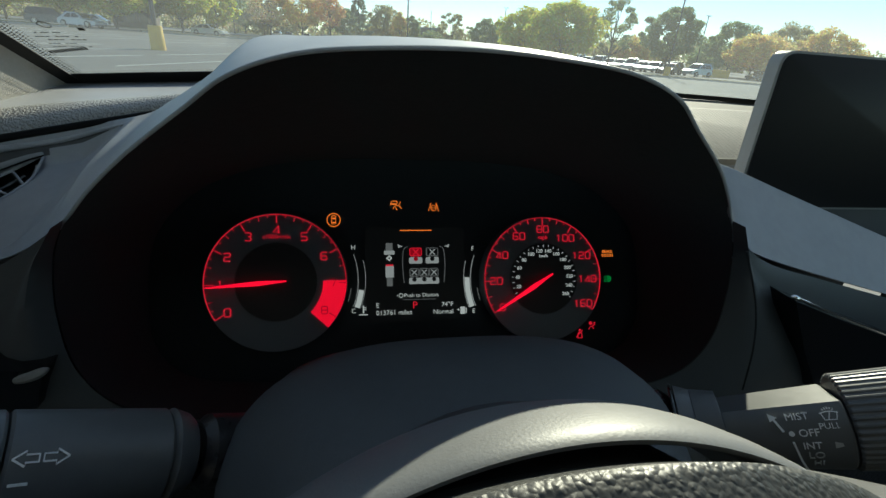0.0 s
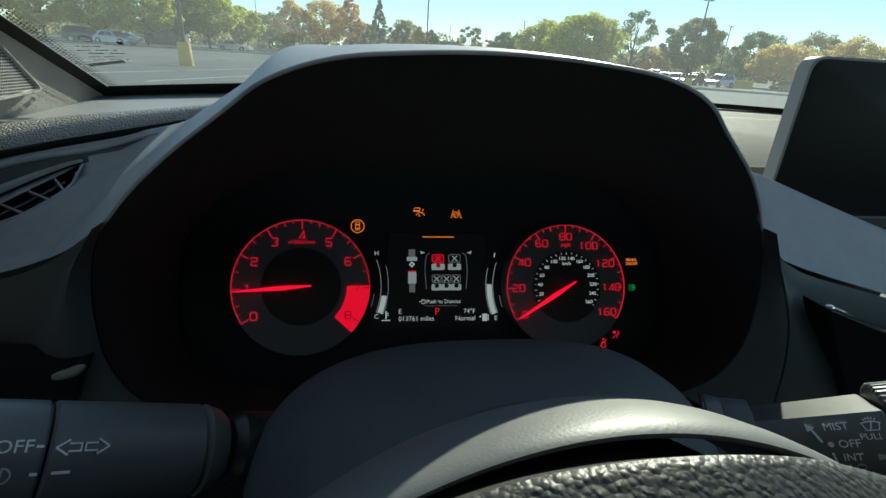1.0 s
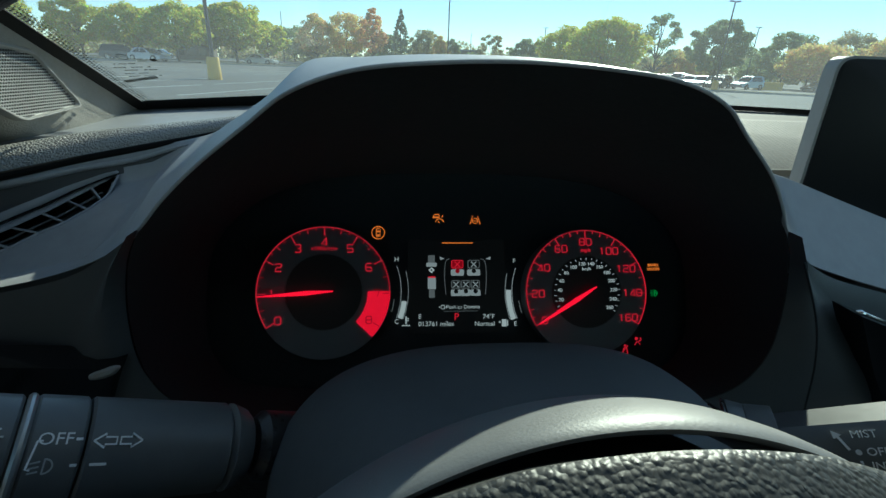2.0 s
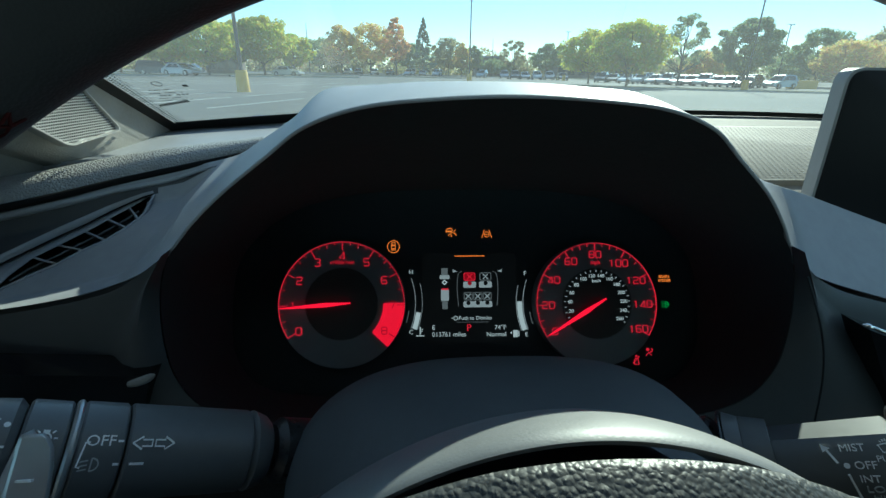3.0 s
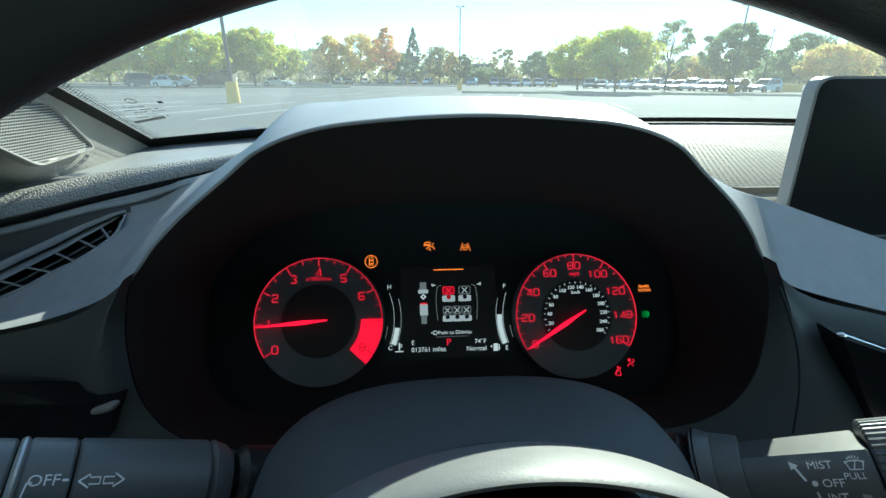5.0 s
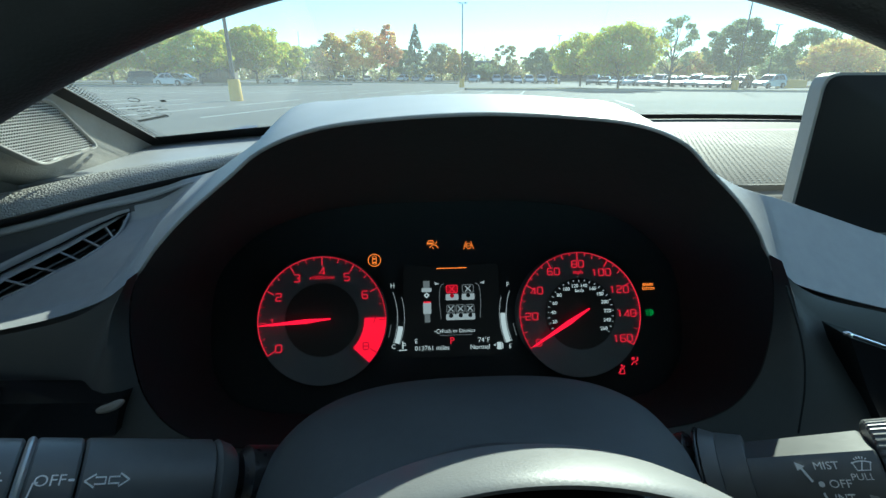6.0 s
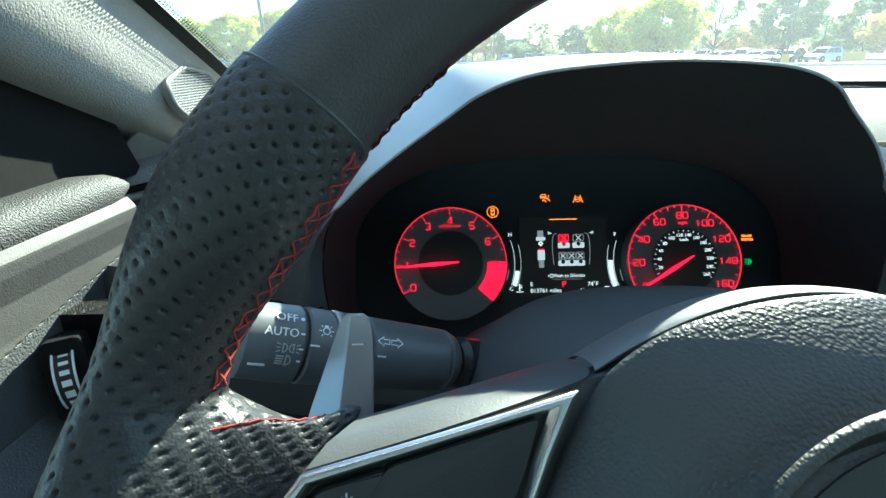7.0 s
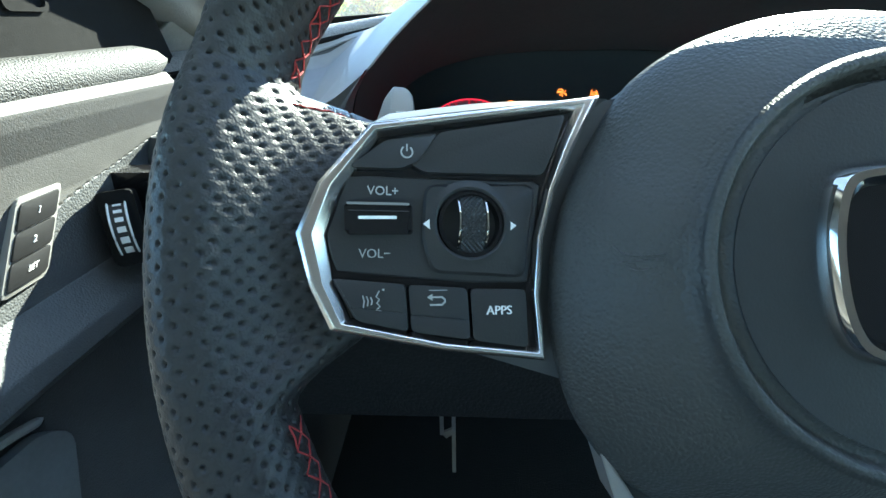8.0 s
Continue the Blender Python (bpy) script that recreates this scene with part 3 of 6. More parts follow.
# ---- instrument cluster ----
def cluster():
    ic = tagged(empty("instrument_cluster", (0, .30, .93)), "lit car instrument cluster with two red dials and a display", "instrument cluster")
    C = CLUSTER
    part("face", prism(rounded(box(-.215, .215, -.115, .10), 0.03, 8), -0.024, -0.012, C), LINER, ic, "black dial panel")

    def dial(name, cx, cy, label):
        d = part(name, prism(circle(cx, cy, .0497, 96), -0.012, 0.0025, C, 0.001), DIAL, ic, label)
        part("inner_disc", prism(circle(cx, cy, .0280, 72), 0.002, 0.0033, C, 0.0005), DIAL_DARK, d, "black centre disc")
        part("bezel", band(C, cx, cy, .0279, .0284, 0.002, 0.0037), PLASTIC_DARK, d)
        return d

    at = lambda cx, cy, r, deg, h=0.0033: (cx + r * math.cos(radians(deg)), cy + r * math.sin(radians(deg)), h)
    # tachometer: 0 at lower left, 8 at lower right, 4 on top
    cx, cy = -.101, -.0167
    t = dial("tachometer", cx, cy, "dark grey tachometer dial with red scale")
    ang = lambda v: 90 - (v - 4) * 30.6
    part("scale_ring", band(C, cx, cy, .0485, .0489, 0.0025, 0.0034, ang(6.93), ang(0)), RED, t)
    for i in range(0, 27):
        v = i / 4
        long = 0.0062 if i % 4 == 0 else (0.0036 if i % 2 == 0 else 0.0022)
        a, b = at(cx, cy, .0486, ang(v)), at(cx, cy, .0486 - long, ang(v))
        part("tick", stroke([a[:2], b[:2]], 0.0006 if i % 4 == 0 else 0.00035, 0.0025, 0.0033, C), RED, t)
    for v in range(0, 7):
        x, y, _ = at(cx, cy, .0378 if v else .0390, ang(v))
        numeral(str(v), 0.0056, C @ pose(x, y, 0.0031), RED, t)
    red = part("red_zone", band(C, cx, cy, .0325, .0492, 0.0025, 0.0036, ang(8.36), ang(6.93), 40), RED_ZONE, t, "solid red zone of the scale")
    for v in (7, 8):
        x, y, _ = at(cx, cy, .0395, ang(v))
        numeral(str(v), 0.0054, C @ pose(x, y, 0.0038), glow_dark, red)
        a, b = at(cx, cy, .049, ang(v)), at(cx, cy, .0435, ang(v))
        part("tick", stroke([a[:2], b[:2]], 0.0007, 0.0036, 0.0041, C), glow_dark, red)
    writing("unit", "x1000r/min", 0.0042, C @ pose(cx, cy + .0325, 0.0031), RED, t, bold=-0.00005)

    def needle(parent, deg):
        d, s = Vector((math.cos(radians(deg)), math.sin(radians(deg)))), Vector((-math.sin(radians(deg)), math.cos(radians(deg))))
        o = Vector((cx, cy))
        pts = [o - d * 0.0072 - s * 0.0005, o + d * 0.012 - s * 0.0017, o + d * 0.022 - s * 0.0014, o + d * 0.0468 - s * 0.0004]
        pts += [p + 2 * s * w for p, w in zip(pts[::-1], (0.0004, 0.0014, 0.0017, 0.0005))]
        part("needle", prism([tuple(p) for p in pts], 0.006, 0.0078, C, 0.0003), RED_NEEDLE, parent, "red lit needle")

    needle(t, ang(0.93))
    # speedometer: 0 at lower left, 160 at lower right, 80 on top
    cx, cy = .1024, -.0187
    t = dial("speedometer", cx, cy, "dark grey speedometer dial with red scale")
    ang = lambda v: 90 - (v - 80) * 1.525
    part("scale_ring", band(C, cx, cy, .0485, .0489, 0.0025, 0.0034, ang(160), ang(0)), RED, t)
    for i in range(0, 33):
        v = i * 5
        long = 0.0062 if i % 4 == 0 else (0.0036 if i % 2 == 0 else 0.0022)
        a, b = at(cx, cy, .0486, ang(v)), at(cx, cy, .0486 - long, ang(v))
        part("tick", stroke([a[:2], b[:2]], 0.0006 if i % 4 == 0 else 0.00035, 0.0025, 0.0033, C), RED, t)
    for v in range(0, 161, 20):
        r = .0395 if v < 100 else .0375
        x, y, _ = at(cx, cy, r if v not in (0, 160) else r + 0.0015, ang(v))
        numeral(str(v), 0.0053, C @ pose(x, y, 0.0031), RED, t)
    writing("unit", "mph", 0.0046, C @ pose(cx, cy + .0330, 0.0031), RED, t)
    inner = t.children[0]
    ka = lambda v: 90 - (v - 130) * 0.96
    for v in range(0, 270, 10):
        a, b = at(cx, cy, .0268, ka(v)), at(cx, cy, .0268 - (0.0018 if v % 20 else 0.0012), ka(v))
        part("tick", stroke([a[:2], b[:2]], 0.0005, 0.0033, 0.0039, C), WHITE_DIM, inner)
    for v in range(20, 261, 20):
        x, y, _ = at(cx, cy, .0222 if v < 200 else .0218, ka(v))
        writing("numeral", str(v), 0.0040, C @ pose(x, y, 0.0037), WHITE_MID, inner)
    writing("unit", "km/h", 0.0036, C @ pose(cx, cy + .0180, 0.0037), WHITE_MID, inner)
    needle(t, ang(0.5))
    # middle display
    disp = part("display", prism(rounded(box(-.038, .040, -.050, .024), 0.004), -0.012, -0.0085, C), DISPLAY, ic, "dark colour display with messages")
    W = lambda text, x, y, size, mat=WHITE, align="CENTER": writing("lettering", text, size, C @ pose(x, y, -0.0079), mat, disp, align=align)
    W("013761 miles", -.0302, -.0427, 0.0052, align="LEFT")
    W("E", -.0302, -.0370, 0.0050, align="LEFT")
    W("P", -.0001, -.0376, 0.0078, RED)
    W("74°F", .0305, -.0376, 0.0052, align="RIGHT")
    W("Normal", .0305, -.0431, 0.0052, align="RIGHT")
    W("Push to Dismiss", .0052, -.0297, 0.0042)
    z0, z1 = -0.0085, -0.0078
    part("message_line", prism(box(-.011, .0138, .0208, .0214), z0, z1, C), AMBER, disp)
    part("rule", prism(box(-.010, .0165, -.0331, -.0328), z0, z1, C), GREY_LIT, disp)
    part("dial_button_mark", band(C, -.0108, -.0296, .0013, .0018, z0, z1, n=24), WHITE, disp)
    for s in (-1, 1):
        part("dial_button_mark", prism([(-.0108 + s * .0035, -.0296), (-.0108 + s * .0024, -.0290), (-.0108 + s * .0024, -.0302)], z0, z1, C), WHITE, disp)
    # seat diagram
    for i, (x, y, w) in enumerate(((.0010, .0012, .0052), (.0141, .0012, .0052), (-.0003, -.0148, .0040), (.0075, -.0148, .0040), (.0153, -.0148, .0040))):
        m = RED if i == 0 else GREY_LIT
        seat = part("seat_symbol", prism(rounded(box(x - w + .0004, x + w - .0004, y - .0005, y + .0062), .0015), z0, z1, C), m, disp, "seat symbol" if i else "red seat symbol")
        part("cushion", prism(rounded(box(x - w, x + w, y - .0062, y - .0012), .0012), z0, z1 + 0.0002, C), WHITE_DIM, seat)
        part("back", prism(rounded(box(x - w + .0010, x + w - .0010, y + .0002, y + .0056), .001), z1, z1 + 0.0003, C), glow_dark if i == 0 else DISPLAY, seat)
        for s in (1, -1):
            part("cross", stroke([(x - .0021, y + .0028 - s * .0021), (x + .0021, y + .0028 + s * .0021)], 0.0008, z1, z1 + 0.0006, C), RED if i == 0 else WHITE_DIM, seat)
        part("buckle_dot", prism(circle(x, y - .0026, .0017, 16), z1, z1 + 0.0007, C), glow_dark if i == 0 else DISPLAY, seat)
    for s in (-1, 1):
        part("car_outline", stroke(curve_through([(.0075 + s * .0125, .0085), (.0075 + s * .0158, .0060), (.0075 + s * .0168, -.006), (.0075 + s * .0158, -.020)], 12), 0.0004, z0, z1, C), GREY_LIT, disp)
        part("mirror_mark", prism([(.0075 + s * .0165, .0085), (.0075 + s * .0205, .0102), (.0075 + s * .0200, .0075)], z0, z1, C), WHITE_DIM, disp)
    # seat belt picture
    belt = part("belt_symbol", prism(box(-.0222, -.0170, .0045, .0112), z0, z1, C), GREY_LIT, disp, "seat belt symbol")
    part("tongue", prism(rounded(box(-.0236, -.0155, .0022, .0054), .0008), z0, z1 + 0.0002, C), WHITE_DIM, belt)
    part("tongue_plate", band(C, -.0196, -.0005, .0010, .0024, z0, z1, n=4), WHITE, belt)
    part("buckle", prism(rounded(box(-.0226, -.0162, -.0155, -.0062), .0008), z0, z1, C), WHITE_DIM, belt)
    part("button", prism(box(-.0222, -.0166, -.0066, -.0054), z1, z1 + 0.0003, C), RED, belt)
    part("strap", prism(box(-.0216, -.0172, -.0222, -.0158), z0, z1, C), GREY_LIT, belt)
    # temperature and fuel gauges
    for s, name, top, low, mid in ((-1, "temperature_gauge", "H", "C", (-.101, -.0167)), (1, "fuel_gauge", "F", "E", (.1024, -.0187))):
        arc = lambda r0, r1, a0, a1: band(C, *mid, r0, r1, z0, z1, *((a0, a1) if s < 0 else (180 - a1, 180 - a0)), n=30)
        g = part(name, arc(.0574, .0578, -21, 20), WHITE_DIM, ic, "white curved bar gauge")
        part("line", arc(.0630, .0633, -20, 14), WHITE_DIM, g)
        part("line", arc(.0523, .0528, -18, -7), GREY_LIT, g)
        part("bar", arc(.0584, .0624, -20.5, -7.5 if s < 0 else 2), WHITE, g, "white bar")
        x = s * .0470
        writing("lettering", top, 0.0050, C @ pose(x, .0080 if s < 0 else .0063, -0.0079), WHITE, g)
        writing("lettering", low, 0.0050, C @ pose(x, -.0405 if s < 0 else -.0435, -0.0079), WHITE, g)
    # small symbols beside them
    part("coolant_symbol", merge(prism(box(-.0402, -.0392, -.0425, -.0365), z0, z1, C), prism(box(-.0392, -.0375, -.0385, -.0379), z0, z1, C), prism(box(-.0392, -.0375, -.0400, -.0394), z0, z1, C), prism(box(-.0430, -.0365, -.0438, -.0431), z0, z1, C)), WHITE, ic)
    part("pump_symbol", merge(prism(box(.0362, .0398, -.0455, -.0398), z0, z1, C), prism(box(.0404, .0411, -.0450, -.0405), z0, z1, C), prism([(.0350, -.0410), (.0335, -.0420), (.0350, -.0430)], z0, z1, C)), WHITE, ic)

    # warning lights
    h0, h1 = -0.0121, -0.0114
    C = CLUSTER @ Matrix.Translation((-.03, -.007, 0)) @ Matrix.Diagonal((1.0275, 1.0275, 1, 1)) @ Matrix.Translation((.03, .007, 0))

    def lamp(name, mat, label, *bms):
        part(name, merge(*bms), mat, ic, label)

    x, y = -.0607, .0286
    lamp("warning_light", AMBER, "amber round car warning light", band(C, x, y, .0046, .0051, h0, h1, n=40), stroke([(x - .0015, y - .0030), (x - .0015, y + .0026), (x - .0008, y + .0033), (x + .0008, y + .0033), (x + .0015, y + .0026), (x + .0015, y - .0030), (x - .0015, y - .0030)], .0004, h0, h1, C), prism(box(x - .0011, x + .0011, y + .0006, y + .0016), h0, h1, C), prism(box(x - .0011, x + .0011, y - .0022, y - .0014), h0, h1, C))
    x, y = -.0140, .0398
    lamp("warning_light", AMBER, "amber cruise control warning light", stroke([(x - .0040, y + .0002), (x - .0040, y + .0016), (x - .0030, y + .0034), (x + .0004, y + .0034), (x + .0012, y + .0018)], .0005, h0, h1, C), prism(box(x - .0038, x + .0008, y + .0006, y + .0016), h0, h1, C), band(C, x + .0010, y - .0034, .0031, .0036, h0, h1, 15, 165, 16), stroke([(x + .0008, y - .0034), (x - .0004, y - .0014)], .0005, h0, h1, C), stroke([(x + .0024, y + .0006), (x + .0036, y + .0028)], .0005, h0, h1, C))
    x, y = .0152, .0390
    lamp("warning_light", AMBER, "amber lane keeping warning light", band(C, x, y - .0008, .0019, .0023, h0, h1, n=24), stroke([(x - .0018, y - .0008), (x + .0018, y - .0008)], .0004, h0, h1, C), stroke([(x - .0040, y - .0034), (x - .0020, y + .0030)], .0004, h0, h1, C), stroke([(x + .0040, y - .0034), (x + .0020, y + .0030)], .0004, h0, h1, C))
    writing("warning_light", "BRAKE\nSYSTEM", 0.0032, C @ pose(.1615, .0008, -0.0116), AMBER, ic, stretch=0.95)["label"] = "amber brake system warning words"
    x, y = .1620, -.0202
    lamp("indicator_light", GREEN, "green automatic high beam light", band(C, x - .0004, y, .0022, .0026, h0, h1, -90, 90, 20), stroke([(x - .0004, y - .0025), (x - .0004, y + .0025)], .0004, h0, h1, C), *[stroke([(x - .0038, y + k), (x - .0014, y + k)], .0004, h0, h1, C) for k in (-.0021, -.0007, .0007, .0021)])
    writing("indicator_light", "A", 0.0026, C @ pose(x + .0008, y, -0.0116), GREEN, ic)
    x, y = .1349, -.0647
    lamp("warning_light", RED, "red seat belt warning light", prism(circle(x, y + .0032, .0009, 14), h0, h1, C), stroke([(x - .0019, y - .0034), (x - .0014, y + .0008), (x, y + .0016), (x + .0014, y + .0008), (x + .0019, y - .0034)], .0005, h0, h1, C), stroke([(x - .0019, y - .0032), (x + .0019, y - .0032)], .0005, h0, h1, C), stroke([(x - .0030, y - .0024), (x + .0024, y + .0030)], .0005, h0, h1, C))
    x, y = .1456, -.0583
    lamp("warning_light", RED, "red airbag warning light", prism(circle(x - .0010, y + .0020, .0013, 16), h0, h1, C), stroke([(x - .0028, y - .0030), (x - .0004, y - .0002), (x + .0020, y - .0028)], .0005, h0, h1, C), prism(circle(x + .0024, y + .0022, .0006, 10), h0, h1, C), stroke([(x + .0006, y - .0004), (x + .0030, y + .0010)], .0006, h0, h1, C))


# markings on the red zone and the red seat glow dimly themselves
glow_dark = glow("dim red lit marking", (0.30, 0.0, 0.008), 0.26, (0.03, 0.004, 0.004))
cluster()


# ---- steering wheel ----
def rim_section(w, r, n):
    """Outline of the rim across: a round that runs out inwards into the spoke as w goes to 1. Gives (outwards, towards the driver)."""
    half = n // 2
    outer = [(r * math.cos(a), r * math.sin(a)) for a in np.linspace(-math.pi / 2, math.pi / 2, n - half, endpoint=False)]
    a = np.linspace(math.pi / 2, 3 * math.pi / 2, half, endpoint=False)
    ball = np.column_stack([r * np.cos(a), r * np.sin(a)])
    web = curve_through([(0, .0172), (-.006, .0157), (-.012, .0098), (-.018, .0035), (-.026, -.0022), (-.035, -.0072), (-.042, -.012), (-.046, -.018), (-.040, -.024), (-.030, -.021), (-.018, -.0185), (-.008, -.0175), (0, -.0172)], half + 1)[:-1]
    along = np.arange(half) / half
    web[:, 1] += (r - .0172) * np.clip(1 + web[:, 0] / .014, 0, 1) * np.where(along < .5, 1, -1)
    return np.vstack([np.array(outer), ball * (1 - w) + web * w])


def ease(x):
    x = min(1.0, max(0.0, x))
    return x * x * (3 - 2 * x)


R_RIM = 0.1662


def rim_radius(side):
    """The rim widens towards its flattened lower half."""
    return R_RIM + 0.0100 * ease((side - 141) / 58)


def spoke_share(side):
    return ease((side - 167.0) / 4.0) * ease((199 - side) / 7)


def rim_part(name, a0, a1, steps, n, parent, material, label, holes=False, r0=0.0165):
    rows, lay = [], []
    for deg in np.linspace(a0, a1, steps):
        side = deg if 90 < deg < 270 else (180 - deg if deg <= 90 else 540 - deg)
        w, R = spoke_share(side), rim_radius(side)
        r = r0 + 0.0010 * math.exp(-((side - 150) / 8) ** 2) - 0.0028 * math.exp(-((side - 165) / 7) ** 2)
        s = rim_section(w, r, n)
        s[:, 0] *= np.where(s[:, 0] > 0, 1 - 0.34 * ease((side - 146) / 24), 1.0)
        s[:, 0] = np.where(s[:, 0] < 0, s[:, 0] * (1 - 0.26 * math.exp(-((side - 164.5) / 8) ** 2) * (1 - w)), s[:, 0])
        c, q = math.cos(radians(deg)), math.sin(radians(deg))
        lift = 0.0086 * np.clip((-s[:, 0] - 0.012) / 0.030, 0, 1.1) * ease((196 - side) / 26) * w
        fall = 0.015 * ease((side - 150) / 18) * max(0.0, min(1.0, (183 - side) / 15)) ** 2 * np.array([ease((-k + 0.010) / 0.028) for k in s[:, 0]])
        deep = np.clip((fall - s[:, 1] - 0.013) / 0.016, 0, 1.2) * np.clip(-s[:, 0] / 0.012, 0, 1)
        lift = lift - 0.0085 * deep * w * ease((192 - side) / 14) * np.clip((np.abs((R + s[:, 0]) * c) - 0.126) / 0.014, 0.15, 1.0)
        rows.append(np.column_stack([(R + s[:, 0]) * c, (R + s[:, 0]) * q + lift, s[:, 1] - fall]))
        step = np.linalg.norm(np.diff(s, axis=0, append=s[:1]), axis=1)
        lay.append(np.column_stack([np.full(n, radians(deg) * R_RIM), np.concatenate([[0], np.cumsum(step)[:-1]])]))
    grid, lay = np.array(rows), np.array(lay)
    if holes or name == "rim_top":
        du, dv = np.gradient(grid, axis=0), np.roll(grid, -1, 1) - np.roll(grid, 1, 1)
        nrm = np.cross(du, dv)
        nrm /= np.linalg.norm(nrm, axis=2)[:, :, None] + 1e-12
        centre = grid.mean(axis=1, keepdims=True)
        nrm *= np.sign(((grid - centre) * nrm).sum(axis=2).mean())
        GRIDS[name] = (np.linspace(a0, a1, steps), grid.copy(), nrm)
    if holes:
        pu, pv = 0.0025, 0.0058
        row = np.round(lay[:, :, 0] / pu)
        off = (row % 2) * 0.5
        col = np.round(lay[:, :, 1] / pv - off) + off
        d = np.hypot(lay[:, :, 0] - row * pu, lay[:, :, 1] - col * pv)
        edge = np.minimum(1, np.minimum(np.arange(steps), np.arange(steps)[::-1]) / 8)[:, None]
        dip = np.clip((0.00068 - d) / 0.00036, 0, 1) * 0.0009 * edge
        puff = np.clip((d - 0.0008) / 0.0014, 0, 1) * 0.00014
        grid = grid + nrm * (puff - dip)[:, :, None]
    v, f = loft([[WHEEL @ Vector(p) for p in row] for row in grid], closed=True)
    return raw(name, v, f, material, parent, label, angle=180)


def stitches(name, grip, a0, a1, parent, lo, hi, material, step=1.7, label="crossed red stitching"):
    """Crossed lacing on the inner side of the rim: lo and hi are shares of the way round from its front to its back."""
    degs, grid, nrm = GRIDS[grip]
    n = grid.shape[1]
    verts, faces = [], []

    def on(deg, share):
        i = min(len(degs) - 1, max(0, int(round((deg - degs[0]) / (degs[-1] - degs[0]) * (len(degs) - 1)))))
        k = min(n - 1, int(n - n // 2 + share * (n // 2)))
        return Vector(grid[i, k] + nrm[i, k] * 0.0003), Vector(nrm[i, k])

    def thread(a, b):
        (p, u), (q, w) = a, b
        d = (q - p).normalized()
        side = d.cross(u).normalized()
        k = len(verts)
        for e, lift in ((p, -.0003), (p * .5 + q * .5, .0004), (q, -.0003)):
            for g in range(5):
                verts.append(WHEEL @ (e + u * lift + 0.00028 * (math.cos(g * 1.2566) * u + math.sin(g * 1.2566) * side)))
        for r in range(2):
            faces.extend((k + r * 5 + g, k + r * 5 + (g + 1) % 5, k + r * 5 + 5 + (g + 1) % 5, k + r * 5 + 5 + g) for g in range(5))

    m = int(abs(a1 - a0) / step)
    for i in range(m):
        d0, d1 = a0 + (a1 - a0) * i / m, a0 + (a1 - a0) * (i + 1) / m
        thread(on(d0, lo), on(d1, hi))
        thread(on(d0, hi), on(d1, lo))
        if i % 3 == 0:
            thread(on(d0, lo), on(d1, lo))
    tagged(raw(name, verts, faces, material, parent, label), kind="stuff")


def edging(parent):
    """Single red thread along the upper edge of the grip's web."""
    degs, grid, nrm = GRIDS["grip_left"]
    n = grid.shape[1]
    i = int(round((169.6 - degs[0]) / (degs[-1] - degs[0]) * (len(degs) - 1)))
    k = [int(n - n // 2 + share * (n // 2)) for share in np.linspace(.24, .57, 16)]
    line = [WHEEL @ Vector(grid[i, j] + nrm[i, j] * (0.0004 if q % 2 else 0.0)) for q, j in enumerate(k)]
    part("stitching", tube(line, 0.00028, 6), THREAD, parent, "red edge stitching")


GRIDS = {}
POD = lambda x, y: 0.004 - 0.27 * (x + 0.148)


def ring_between(outer, inner, low, high, m, lean, inner_drop=0.0, ridge=0.0):
    """A frame between two outlines of equally many points, crowned between them."""
    bm = bmesh.new()
    n = len(outer)
    rows = []
    for f, h in ((0.0, low), (0.0, high - ridge), (0.25, high), (0.6, high), (1.0, high - ridge - inner_drop), (1.0, low)):
        row = []
        for (a, b), (c, d) in zip(outer, inner):
            x, y = a + (c - a) * f, b + (d - b) * f
            row.append(bm.verts.new(m @ Vector((x, y, h + lean(x, y)))))
        rows.append(row)
    rows.append(rows[0])
    for p, q in zip(rows, rows[1:]):
        for i in range(n):
            bm.faces.new((p[i], p[(i + 1) % n], q[(i + 1) % n], q[i]))
    return bm


def holed(poly, low, high, m, lean, centre, radius, bevel=0.0005, lip=0.0, n=72):
    """A plate of the outline poly with a round hole through it; lip: how far the hole's rim swells up."""
    bm = bmesh.new()
    c = np.array(centre)
    edge, hole = [], []
    for a in np.linspace(0, 2 * math.pi, n, endpoint=False):
        d = np.array((math.cos(a), math.sin(a)))
        far = 0.0
        for p, q in zip(poly, list(poly[1:]) + [poly[0]]):
            p, e = np.array(p) - c, np.array(q) - np.array(p)
            det = e[0] * d[1] - d[0] * e[1]
            if abs(det) > 1e-12:
                t, u = (e[0] * p[1] - e[1] * p[0]) / det, (d[0] * p[1] - d[1] * p[0]) / det
                if t > 0 and -1e-6 <= u <= 1 + 1e-6:
                    far = max(far, t)
        edge.append(c + d * far)
        hole.append(d)
    rows = [[(*p, low) for p in edge], [(*p, high - bevel) for p in edge], [(*(p + (c - p) / np.linalg.norm(c - p) * bevel), high) for p in edge]]
    rows += [[(*(c + d * radius * k), h) for d in hole] for k, h in ((1.28, high), (1.16, high + lip * .6), (1.07, high + lip), (1.0, high + lip * .4), (0.98, low))]
    made = [[bm.verts.new(m @ Vector((x, y, h + lean(x, y)))) for x, y, h in row] for row in rows]
    for p, q in zip(made, made[1:] + made[:1]):
        for i in range(n):
            bm.faces.new((p[i], p[(i + 1) % n], q[(i + 1) % n], q[i]))
    return bm


